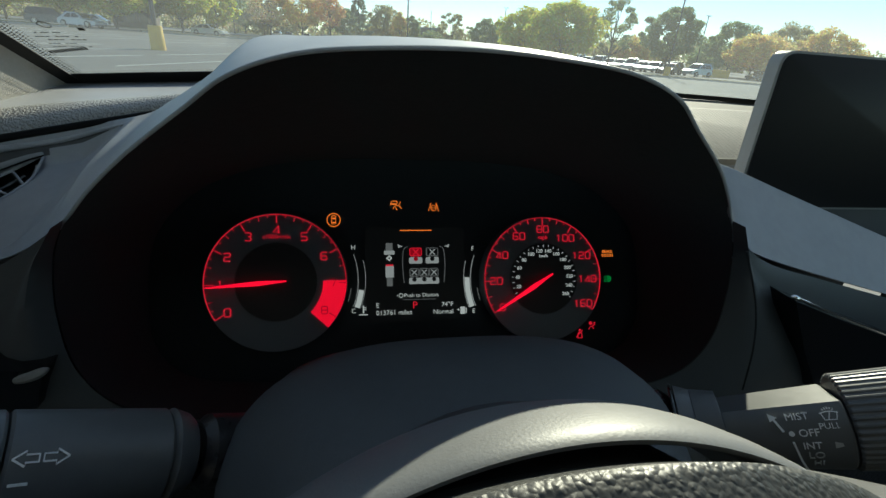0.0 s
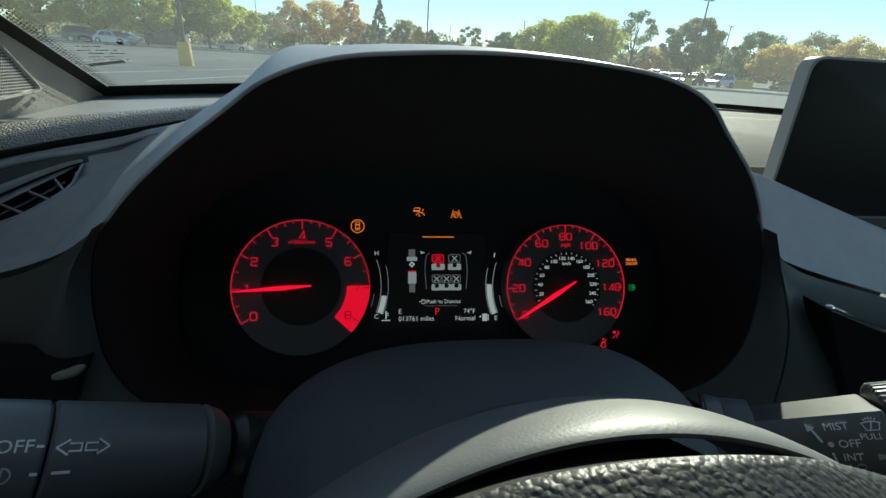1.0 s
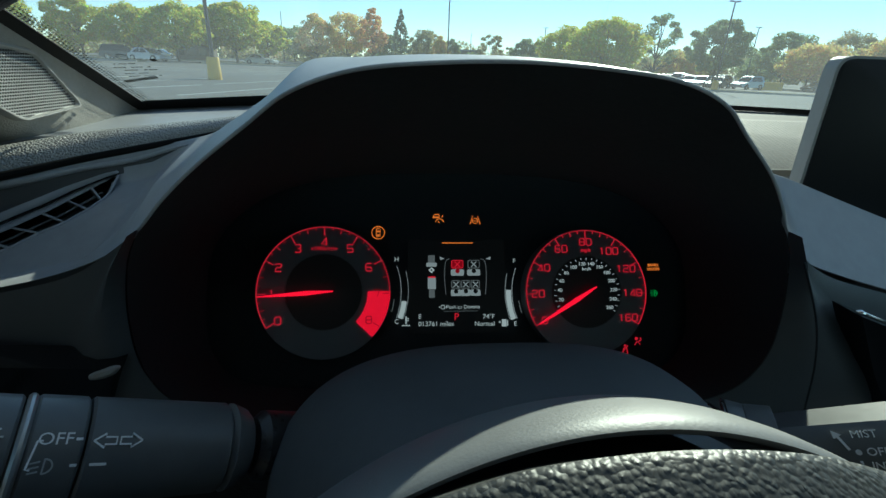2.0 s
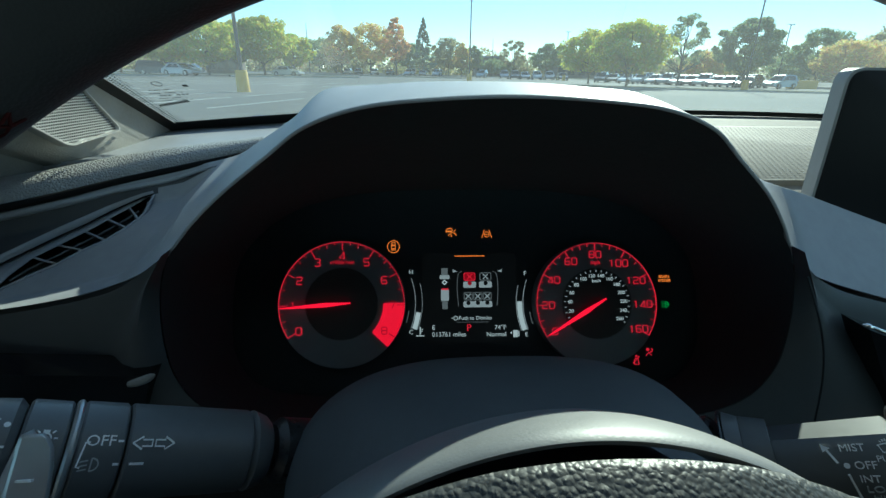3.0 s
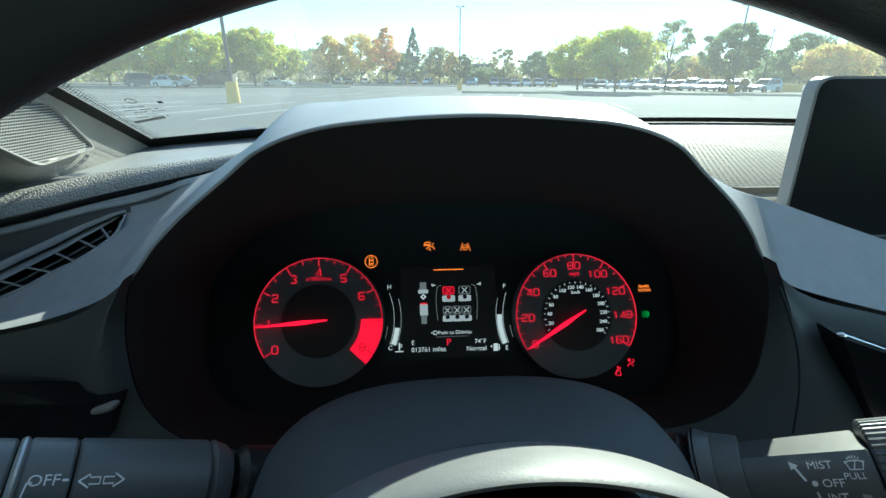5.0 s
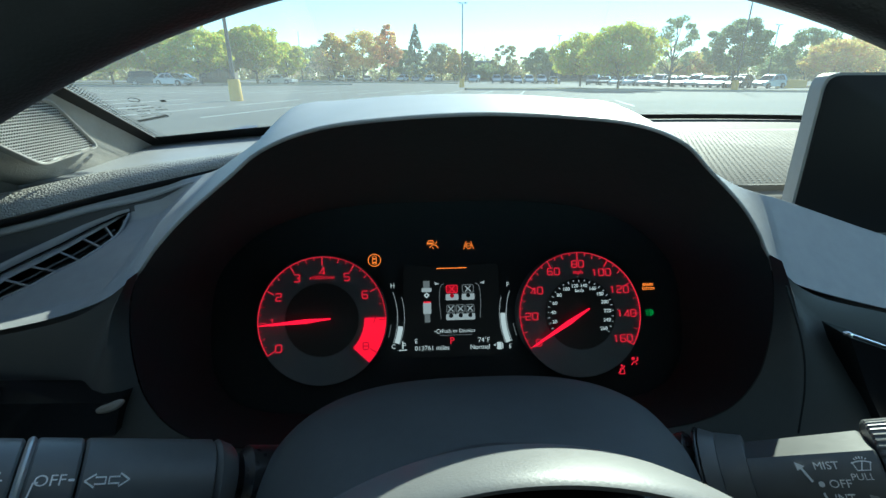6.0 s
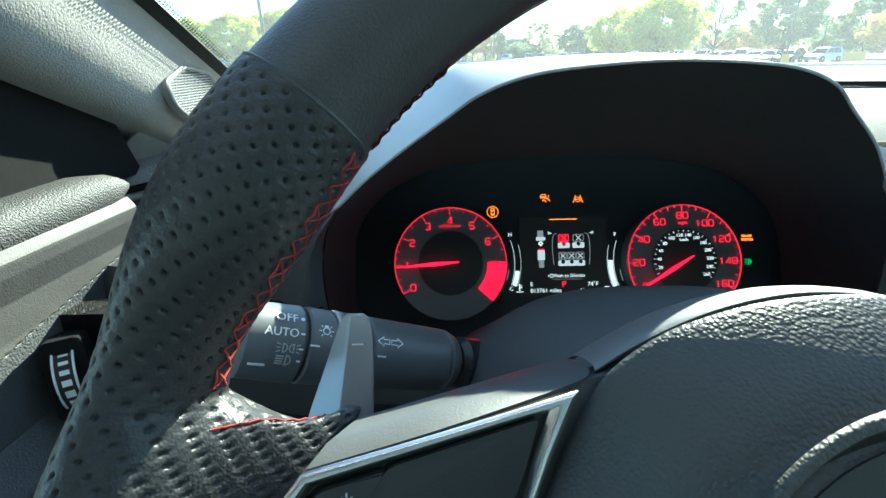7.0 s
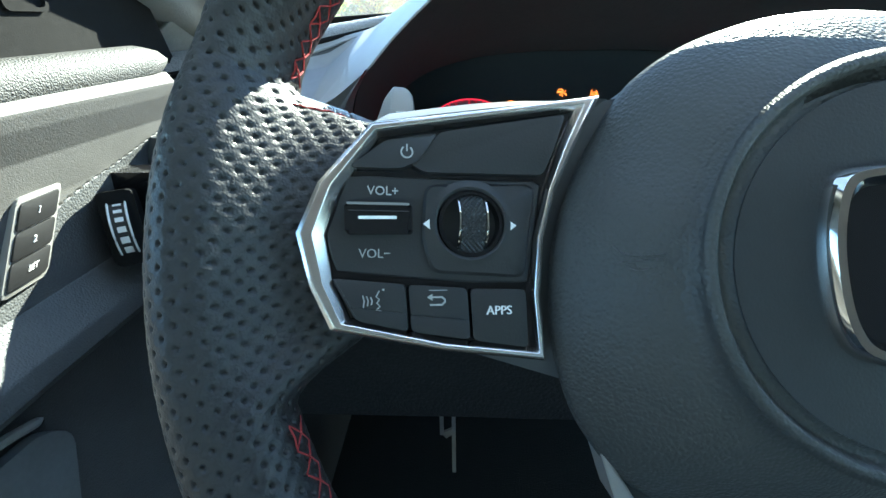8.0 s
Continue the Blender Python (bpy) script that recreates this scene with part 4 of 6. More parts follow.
def switch_pod(wheel):
    W = WHEEL
    outer = [(-.131, .0212), (-.100, .0272), (-.0668, .0340), (-.0745, .0195), (-.0810, .0060), (-.0848, -.0080), (-.0862, -.0240), (-.0848, -.0420), (-.112, -.0382), (-.1405, -.0320), (-.1455, -.0210), (-.1488, -.0078), (-.1440, .0050)]
    inner = [(-.1292, .0178), (-.100, .0240), (-.0748, .0292), (-.0795, .0185), (-.0842, .0055), (-.0876, -.0080), (-.0888, -.0235), (-.0876, -.0385), (-.112, -.0352), (-.1362, -.0292), (-.1402, -.0204), (-.1424, -.0082), (-.1386, .0038)]
    well_at = (-.1052, -.0045)
    pod = part("switch_pod", holed(outer, -0.016, -0.0015, W, POD, well_at, .0092), PIANO, wheel, "switch pod with chrome frame")
    bez = ring_between(outer, inner, -0.004, 0.0022, W, POD, inner_drop=0.0016, ridge=0.0008)
    round_off(part("bezel", bez, CHROME_SATIN, pod, "chrome frame", angle=30), 0.0003, 2, 30)
    L = lambda poly, lo, hi, name, label="", mat=BUTTON, bev=0.0006, rad=0.0012: part(name, prism(rounded(poly, rad), lo, hi, W, bev, lean=POD), mat, pod, label)
    L([(-.1130, .0202), (-.0775, .0278), (-.0815, .0165), (-.0846, .0098), (-.1175, .0090), (-.1215, .0113)], -0.003, 0.0006, "upper_panel", "matt black panel")
    L([(-.1275, .0168), (-.1140, .0197), (-.1190, .0118), (-.1235, .0096), (-.1365, .0093)], -0.003, 0.0012, "power_button", "audio power button")
    dished = rounded([(-.1372, .0078), (-.1225, .0076), (-.0850, .0082), (-.0878, -.0080), (-.0892, -.0205), (-.1060, -.0204), (-.1215, -.0190), (-.1400, -.0172), (-.1424, -.0085)], .0012)
    part("middle_panel", holed(dished, -0.004, -0.0006, W, POD, well_at, .0092), BUTTON, pod, "matt black panel")
    raised = rounded([(-.1175, .0058), (-.0868, .0070), (-.0890, -.0080), (-.0902, -.0192), (-.1160, -.0178), (-.1185, -.0080)], .003)
    part("roller_panel", holed(raised, -0.003, 0.0010, W, POD, well_at, .0092, bevel=0.0009, lip=0.0007), BUTTON, pod, "raised panel round the roller")
    L([(-.1405, -.0190), (-.1226, -.0207), (-.1216, -.0328), (-.1345, -.0297)], -0.004, 0.0010, "voice_button", "voice button")
    L([(-.1217, -.0208), (-.1064, -.0219), (-.1056, -.0355), (-.1207, -.0330)], -0.004, 0.0010, "back_button", "back button")
    L([(-.1055, -.0220), (-.0903, -.0224), (-.0896, -.0382), (-.1047, -.0357)], -0.004, 0.0010, "apps_button", "applications button")
    for k, poly in (("voice_button", [(-.1362, -.0262), (-.1221, -.0282), (-.1216, -.0326), (-.1343, -.0296)]), ("back_button", [(-.1212, -.0286), (-.1060, -.0304), (-.1056, -.0352), (-.1207, -.0327)])):
        L(poly, 0.0004, 0.0015, "lower_lip", "", BUTTON, 0.0005, 0.0008)
    # volume rocker
    rock = L([(-.1372, .0003), (-.1208, .0004), (-.1206, -.0076), (-.1370, -.0080)], -0.004, 0.0022, "volume_rocker", "volume rocker", PIANO, 0.0014, 0.001)
    L2 = lambda poly, lo, hi, name, mat, parent, rad=0.0004: part(name, prism(rounded(poly, rad), lo, hi, W, lean=POD), mat, parent)
    L2([(-.1338, -.0033), (-.1244, -.0031), (-.1244, -.0039), (-.1338, -.0041)], 0.001, 0.0025, "mark", INK, rock)
    # raised silver strips put the highlight of the rocker's top edge into colour
    L2([(-.1366, -.0004), (-.1213, -.0003), (-.1213, .0003), (-.1366, .0002)], 0.000, 0.0026, "ridge", SILVER, rock)
    L2([(-.1362, -.0020), (-.1214, -.0019), (-.1214, -.0017), (-.1362, -.0018)], 0.000, 0.00245, "ridge", SILVER_DARK, rock)
    # roller in a round well
    cx, cy = -.1052, -.0045
    h = POD(cx, cy)
    tilt = W @ pose(cx, cy, h) @ Matrix.Rotation(math.atan(0.27), 4, "Y")
    well = part("roller_well", band(tilt, 0, 0, .0080, .0091, -0.0080, 0.0006, n=48), PIANO, pod, "round gloss rim")
    part("well_floor", prism(circle(0, 0, .0088, 40), -0.0060, -0.0030, tilt), BUTTON, well)
    verts, faces = [], []
    nu, nv = 144, 60
    for i in range(nu + 1):
        a = radians(10 + 160 * i / nu)
        for j in range(nv + 1):
            y = (j / nv - 0.5) * 0.0070
            p, q = 17 * i / nu, 5 * j / nv
            d, e = (p + q) % 1, (p - q) % 1
            knurl = 0.0015 * min(d, 1 - d, e, 1 - e) if 1 < j < nv - 1 else -0.0003
            r = 0.0092 + knurl
            verts.append(tilt @ Vector((y, -math.cos(a) * r, math.sin(a) * r - 0.0060)))
    for i in range(nu):
        for j in range(nv):
            k = i * (nv + 1) + j
            faces.append((k, k + 1, k + nv + 2, k + nv + 1))
    roller = raw("roller", verts, faces, SILVER_DARK, pod, "knurled dark metal roller", angle=30)
    for s in (-1, 1):
        rim = [tilt @ Vector((s * 0.0038, -math.cos(a) * 0.0094, math.sin(a) * 0.0094 - 0.0060)) for a in np.linspace(radians(8), radians(172), 24)]
        part("edge_ring", tube(rim, 0.0004, 6), CHROME, roller)
    # print
    P = lambda x, y, up=0.0012: W @ pose(x, y, POD(x, y) + up) @ Matrix.Rotation(math.atan(0.27), 4, "Y")
    writing("lettering", "VOL+", 0.0033, P(-.1282, .0036, 0.0), INK_GREY, pod)
    writing("lettering", "VOL−", 0.0033, P(-.1302, -.0128, 0.0), INK_GREY, pod)
    writing("lettering", "APPS", 0.0034, P(-.0977, -.0280, 0.0012) @ Matrix.Shear("XY", 4, (0.2, 0)), INK, pod)
    for x, s in ((-.1168, -1), (-.0937, 1)):
        part("arrow", prism([(x + s * .0011, -.0049), (x - s * .0009, -.0034), (x - s * .0009, -.0064)], 0.0004, 0.0013, W, lean=POD), INK, pod)
    cx, cy = -.1220, .0140
    part("power_symbol", merge(band(P(cx, cy), 0, 0, .0013, .0017, -0.0003, 0.0002, -235, 55, 24), prism(box(-.0002, .0002, .0002, .0021), -0.0003, 0.0002, P(cx, cy))), INK_GREY, pod)
    q = P(-.1142, -.0250)
    part("back_symbol", merge(stroke([(-.0016, .0009), (.0012, .0009), (.0020, .0002), (.0020, -.0004), (.0012, -.0011), (-.0020, -.0011)], .00045, -0.0003, 0.0002, q), prism([(-.0028, .0009), (-.0014, .0018), (-.0014, .0000)], -0.0003, 0.0002, q), prism(box(-.0022, .0026, .0026, .0028), -0.0003, 0.0002, q)), INK_GREY, pod)
    q = P(-.1300, -.0248)
    part("voice_symbol", merge(stroke([(.0012, .0026), (.0004, .0010), (.0012, .0004), (.0006, -.0006), (.0014, -.0014), (.0004, -.0024), (.0018, -.0026)], .0003, -0.0003, 0.0002, q), *[stroke([(-.0008 - .0010 * k, -.0010 - .0003 * k), (-.0006 - .0010 * k, .0000), (-.0010 - .0010 * k, .0010 + .0002 * k)], .0003, -0.0003, 0.0002, q) for k in range(3)], prism(circle(.0022, .0028, .0003, 8), -0.0003, 0.0002, q)), INK_GREY, pod)


CHROME_SATIN = shader("satin chrome frame", (0.80, 0.76, 0.74), 0.22, metal=1.0, vary=0.06)
ARCH = shader("satin dark hub arch plastic", (0.150, 0.154, 0.160), 0.5, metal=0.1, vary=0.06, grain=1500, depth=0.00006)
SILVER_DIM = shader("dark satin spoke trim", (0.085, 0.086, 0.088), 0.42, metal=0.1, vary=0.06, grain=1500, depth=0.00006)
SILVER_DARK = shader("dark knurled metal", (0.07, 0.07, 0.072), 0.36, metal=0.5)


def steering_wheel():
    W = WHEEL
    wheel = tagged(empty("steering_wheel", tuple(W.translation)), "black leather steering wheel with red stitching and chrome switch frames", "steering wheel")
    rim_part("grip_left", 142.3, 226, 760, 360, wheel, GRIP, "perforated black leather grip", holes=True, r0=0.0170)
    rim_part("grip_right", -46, 37.7, 150, 64, wheel, GRIP, "perforated black leather grip", r0=0.0170)
    rim_part("rim_top", 38.0, 142.0, 140, 56, wheel, SMOOTH, "smooth black leather rim")
    rim_part("rim_bottom", 226.4, 313.6, 90, 48, wheel, SMOOTH, "smooth black leather rim")
    stitches("stitching", "grip_left", 143, 166.6, wheel, .42, .56, THREAD)
    edging(wheel)
    stitches("stitching", "grip_left", 200, 225, wheel, .42, .55, THREAD, 2.2)
    stitches("stitching", "rim_top", 131, 141.6, wheel, .54, .62, THREAD_SHADED, 1.5)
    for deg in (142.15, 37.85):
        seam = [W @ Vector(((R_RIM + .0169 * math.cos(a)) * math.cos(radians(deg)), (R_RIM + .0169 * math.cos(a)) * math.sin(radians(deg)), .0169 * math.sin(a))) for a in np.linspace(0, 2 * math.pi, 33)]
        part("seam", tube(seam, 0.0007, 6), SMOOTH, wheel, "leather seam")
    switch_pod(wheel)
    # right switch pod, seen hardly at all: its chrome frame and panel
    m = W @ Matrix.Diagonal((-1, 1, 1, 1))
    outer = [(-.131, .0212), (-.0668, .0340), (-.0810, .0060), (-.0862, -.0240), (-.0848, -.0420), (-.1405, -.0320), (-.1488, -.0078)]
    part("switch_pod", prism(outer, -0.016, 0.001, m, lean=POD), PIANO, wheel, "switch pod")
    # upper spoke trims and the arch over the hub
    for s in (-1, 1):
        front = curve_through([(-.1305, .0216, .0000), (-.100, .0278, -.0085), (-.0668, .0350, -.0215), (-.0600, .0368, -.0290)], 24)
        rear = curve_through([(-.1240, .0275, -.0125), (-.100, .0325, -.0200), (-.0750, .0365, -.0350), (-.0602, .0382, -.0450)], 24)
        rows = [front + (0, -.003, -.003), front, front * .5 + rear * .5 + (0, .0010, .0010), rear, rear + (0, -.001, -.012)]
        v, f = loft([[W @ Vector((-s * p[0], p[1], p[2])) for p in r] for r in rows])
        raw("spoke_trim", v, f, SILVER_DIM, wheel, "satin dark silver spoke trim", angle=50)
    xs = np.linspace(-.0588, .0588, 60)
    rows = []
    for v0, n0 in ((.0530, -.0620), (.0572, -.0520), (.0590, -.0450), (.0597, -.0380), (.0596, -.0310), (.0591, -.0262), (.0583, -.0232), (.0574, -.0222), (.0564, -.0230), (.0550, -.0330)):
        rows.append([W @ Vector((x, v0 - 5.9 * x * x, n0 - 1.9 * x * x)) for x in xs])
    v, f = loft(rows)
    raw("hub_arch", v, f, ARCH, wheel, "satin dark silver arch over the hub", angle=45)
    # airbag cover
    half = [(0, .0566), (.02, .0551), (.036, .0510), (.046, .0468), (.0545, .0412), (.0605, .0352), (.0675, .0240), (.0755, .0090), (.0812, -.0080), (.0828, -.0250), (.0815, -.0420), (.0745, -.0620), (.058, -.0800), (.03, -.0890), (0, -.0910)]
    loop = closed_through(half + [(-x, y) for x, y in half[::-1][1:-1]], 160)
    c = np.array((0, -.0165))

    def cover_edge(p):
        """Depth of the cover's edge: high over the crown, sunk towards the shoulders."""
        k = ease((p[1] - .0) / .03)
        return (1 - k) * (-0.023 + 0.006 * min(1, abs(p[0]) / .08)) + k * (-0.0132 - 1.7 * p[0] ** 2)

    rows = []
    for f in (0.90, 0.985, 1.0, 0.985, 0.95, 0.9, 0.82, 0.74, 0.66, 0.58):
        row = []
        for i, p in enumerate(loop):
            q = c + (p - c) * f
            far = np.linalg.norm(q - c)
            edge_n = cover_edge(p)
            sunk = (0.022, 0.0035, 0.0004)[len(rows)] if len(rows) < 3 else 0.0
            n0 = edge_n + (0.0085 - edge_n) * (1 - (f if not sunk else 1.0) ** 3.2) - sunk
            row.append((q[0], q[1], n0))
        rows.append(row)
    # round the last rows into the circle of the badge
    for r, n0 in ((.0520, .0078), (.0492, .0086), (.0484, .0078), (.0476, .0056), (.0462, .0048), (.0448, .0056), (.0440, .0068)):
        row = []
        for p in loop:
            d = (p - c) / np.linalg.norm(p - c)
            row.append((*(c + d * r), n0))
        rows.append(row)
    v, f = loft([[W @ Vector(p) for p in row] for row in rows], closed=True)
    bag = raw("airbag_cover", v, f, LEATHER, wheel, "grained black airbag cover", angle=180)
    bm = prism(circle(0, -.0165, .0442, 96), 0.000, 0.0072, W, 0.0006)
    disc = part("centre_disc", bm, SMOOTH_PLASTIC, bag, "smooth black centre disc")
    em = closed_through([(0, .0060), (.013, .0054), (.0195, .0030), (.0222, -.0060), (.0226, -.0180), (.0205, -.0310), (.0150, -.0375), (0, -.0392), (-.0150, -.0375), (-.0205, -.0310), (-.0226, -.0180), (-.0222, -.0060), (-.0195, .0030), (-.013, .0054)], 72)
    em = [(x * 1.12, -.0165 + (y + .0165) * 1.04) for x, y in em]
    inner = [(x * .78, -.0165 + (y + .0165) * .81) for x, y in em]
    part("emblem", ring_between([tuple(p) for p in em], inner, 0.006, 0.0115, W, lambda x, y: 0.0, 0.001, 0.0018), CHROME, disc, "chrome rounded emblem frame")
    part("emblem_plate", prism(inner, 0.004, 0.0085, W), PIANO, disc)
    # embossed horn mark
    lift = lambda x, y: 0.0018
    for pts in ([(-.0680, -.0105), (-.0660, -.0128), (-.0620, -.0138), (-.0570, -.0134)], [(-.0675, -.0160), (-.0655, -.0152), (-.0570, -.0146)], [(-.0655, -.0160), (-.0630, -.0172), (-.0600, -.0168)]):
        hit = []
        for x, y in curve_through(pts, 10):
            p = np.array((x, y))
            d = p - c
            a = math.atan2(d[1], d[0])
            best = min(loop, key=lambda q: abs(math.atan2(q[1] - c[1], q[0] - c[0]) - a))
            f1 = np.linalg.norm(d) / np.linalg.norm(best - c)
            e = cover_edge(best)
            hit.append(W @ Vector((x, y, e + (0.0085 - e) * (1 - f1 ** 3.2) + 0.0001)))
        part("horn_mark", tube(hit, 0.00025, 6), LEATHER, bag)
    # lower spoke, with its metal trims
    low = rounded([(-.070, -.062), (.070, -.062), (.048, -.110), (.040, -.155), (-.040, -.155), (-.048, -.110)], .006)
    part("lower_spoke", prism(low, -0.040, -0.024, W, 0.003), PLASTIC_DARK, wheel, "black lower spoke")
    for s in (-1, 1):
        part("lower_trim", prism([(s * .0705, -.064), (s * .0655, -.0815), (s * .052, -.103), (s * .046, -.125), (s * .040, -.125), (s * .046, -.100), (s * .058, -.084)], -0.030, -0.017, W, 0.001), SILVER, wheel, "satin silver lower spoke trim")
    part("hub_back", prism(circle(0, -.01, .062, 48), -0.075, -0.026, W, 0.004), PLASTIC_DARK, wheel, "black hub back")
    part("spoke_back", prism(rounded([(-.145, -.030), (-.145, .018), (-.05, .038), (.05, .038), (.145, .018), (.145, -.030), (.06, -.055), (-.06, -.055)], .008), -0.040, -0.024, W, 0.003), PLASTIC_DARK, wheel, "black back of the spokes")
    # shift paddles: two facets that meet in a crease
    for s in (-1, 1):
        rows = []
        for y, x0, xc, x1 in ((.004, -.151, -.1375, -.1245), (.012, -.149, -.1368, -.1245), (.023, -.1460, -.1358, -.1245), (.036, -.1418, -.1346, -.1247), (.046, -.1388, -.1336, -.1250), (.0505, -.1374, -.1333, -.1257), (.0528, -.1360, -.1330, -.1272), (.0538, -.1345, -.1326, -.1288)):
            n0 = -.0520 - .10 * (y - .03)
            rows.append([W @ Vector((-s * x, y, n)) for x, n in ((x0 - .0004, n0 - .0062), (x0, n0 - .0048), (xc - .0005, n0 - .0003), (xc + .0005, n0), (x1 - .0004, n0 - .0008), (x1, n0 - .0018))])
        v, f = loft(rows)
        pad = thick(raw("shift_paddle", v, f, PADDLE, wheel, "satin silver shift paddle", angle=20), .003, -1 if s == -1 else 1)
        if s == -1:
            part("mark", prism(box(-.1318, -.1282, .0432, .0437), -0.0540, -0.0528, W), INK, pad)
        part("paddle_arm", prism([(-.146, .010), (-.126, .010), (-.126, -.012), (-.146, -.012)], -0.058, -0.030, W @ Matrix.Diagonal((-s, 1, 1, 1))), PLASTIC_DARK, wheel)


SMOOTH_PLASTIC = shader("smooth black plastic", (0.022, 0.023, 0.024), 0.38, grain=1400, depth=0.0001)
PADDLE = shader("satin silver paddle", (0.42, 0.43, 0.44), 0.38, metal=0.6, vary=0.05)
steering_wheel()


# ---- steering column shroud ----
def shroud():
    m = WHEEL
    sh = tagged(empty("column_shroud", tuple(m @ Vector((0, -.05, -.16)))), "smooth black plastic steering column shroud below the dials", "column cover")
    for nm, b0, b1, mat in (("upper_shell", 0, 180, SHROUD), ("lower_shell", 180.6, 359.4, PLASTIC_DARK)):
        rows = []
        for n0, hw, hh in ((-.069, .044, .026), (-.071, .052, .036), (-.078, .060, .0425), (-.09, .068, .0495), (-.105, .0775, .0565), (-.12, .0855, .0625), (-.135, .0895, .0650), (-.16, .0915, .0615), (-.20, .094, .056), (-.27, .098, .048)):
            row = []
            for a in np.linspace(radians(b0), radians(b1), 48):
                c, s = math.cos(a), math.sin(a)
                row.append(m @ Vector((0.001 + hw * math.copysign(abs(c) ** 0.7, c), -0.004 + hh * math.copysign(abs(s) ** 0.7, s), n0)))
            rows.append(row)
        v, f = loft(rows)
        thick(raw(nm, v, f, mat, sh, angle=50), .003)
    part("collar", band(m, 0, -.004, .020, .040, -.080, -.066), PLASTIC_DARK, sh, "black collar behind the hub")


SHROUD = shader("smooth charcoal column plastic", (0.092, 0.099, 0.108), 0.62, grain=1300, depth=0.00008, spec=0.35)
shroud()


# ---- stalks ----
def stalk(side):
    a0 = Vector((-.090, .140, .993)) if side < 0 else Vector((.092, .131, .990))
    ax = Vector((side * .80, -.41, .43)).normalized()
    cam_side = Vector((-side * .45 if side < 0 else -.35, -.70, .55))
    face = (cam_side - ax * cam_side.dot(ax)).normalized()
    right = -ax if side < 0 else ax
    up = face.cross(right).normalized()
    body_m = lambda t, ang=0.0, r=0.0158: Matrix.Translation(a0 + ax * t) @ Matrix((right, up, face)).transposed().to_4x4() @ Matrix.Rotation(radians(-ang), 4, "X") @ Matrix.Translation((0, 0, r))
    name = "headlight_stalk" if side < 0 else "wiper_stalk"
    st = tagged(empty(name, tuple(a0)), "black turn signal and headlight stalk with white print" if side < 0 else "black windshield wiper stalk with white print and ribbed ring", "stalk")

    def section(t0, t1, r0, r1, mat, nm, label="", flat=None, ribs=0, bev=0.0008):
        n = 64 if not ribs else ribs * 4
        rows = []
        for t, r in ((t0, r0 - bev), (t0 + bev, r0), (t1 - bev, r1), (t1, r1 - bev)):
            row = []
            for i in range(n):
                a = 2 * math.pi * i / n
                rr = r - (0.0006 if ribs and i % 4 < 2 else 0)
                y, z = rr * math.cos(a), rr * math.sin(a)
                if flat is not None:
                    # a flat along the upper side
                    d = Vector((math.cos(radians(flat)), math.sin(radians(flat))))
                    k = y * d.x + z * d.y
                    if k > r * 0.66:
                        y, z = y - (k - r * 0.66) * d.x, z - (k - r * 0.66) * d.y
                row.append(a0 + ax * t + up * y + face * z)
            rows.append(row)
        v, f = loft(rows, closed=True)
        f += [tuple(range(n)), tuple(range(len(v) - 1, len(v) - n - 1, -1))]
        return raw(nm, v, f, mat, st, label, angle=32)

    if side < 0:
        section(-.010, .0145, .0125, .0128, RUBBER, "boot", "glossy black rubber boot", bev=0.003)
        section(.0172, .0260, .0132, .0150, STALK, "neck", bev=0.002)
        section(.0260, .0672, .0150, .0157, STALK, "body", "black stalk body")
        section(.0678, .0806, .0157, .0159, STALK, "fog_light_ring", "black turning ring")
        section(.0806, .0830, .0162, .0162, PADDLE, "edge_ring", "bright ring edge")
        section(.0835, .0948, .0156, .0158, STALK, "marker_section")
        section(.0954, .1200, .0158, .0150, STALK, "turning_tip", "black turning end", bev=0.002)
        T = lambda text, t, ang, size, mat=INK: writing("lettering", text, size, body_m(t, ang), mat, st)
        T("OFF", 0.0745, 16, 0.0046)
        T("OFF", 0.1046, 33, 0.0050)
        T("AUTO", 0.1062, 10, 0.0046)
        for t, ang, w in ((.0692, 16, .0016), (.0692, -9, .0016), (.0635, -9, .0040), (.0982, 10, .0016), (.0982, -11, .0015), (.0982, -28, .0015), (.0930, -4, .0036), (.1130, -38, .0060)):
            part("mark", prism(box(-w / 2, w / 2, -.00035, .00035), -0.0004, 0.0002, body_m(t, ang)), INK, st)
        part("dot", prism(circle(0, 0, .0008, 14), -0.0004, 0.0002, body_m(0.0984, 33)), INK, st)
        part("bracket", merge(stroke([(.0018, .0002), (.0006, .0002), (-.0004, -.0070), (.0006, -.0072)], .0005, -0.0003, 0.0002, body_m(0.0790, 14))), INK, st)
        for s, t in ((-1, .0628), (1, .0566)):
            o = [(s * .0030, 0), (s * .0002, .0020), (s * .0002, .0010), (s * -.0026, .0010), (s * -.0026, -.0010), (s * .0002, -.0010), (s * .0002, -.0020), (s * .0030, 0)]
            part("turn_arrow", stroke(o, .0005, -0.0004, 0.0002, body_m(t, 14)), INK, st)
        q = body_m(0.0888, 18)
        rays = [stroke([(.0021 * math.cos(a), .0021 * math.sin(a) + .0002), (.0031 * math.cos(a), .0031 * math.sin(a) + .0002)], .0004, -0.0004, 0.0002, q) for a in [k * math.pi / 4 for k in (0, 1, 3, 4, 5, 7)]]
        part("lamp_symbol", merge(band(q, 0, .0002, .0012, .0016, -0.0004, 0.0002, n=24), prism(box(-.0008, .0008, .0016, .0026), -0.0004, 0.0002, q), *rays), INK, st)
        q = body_m(0.0762, -9)
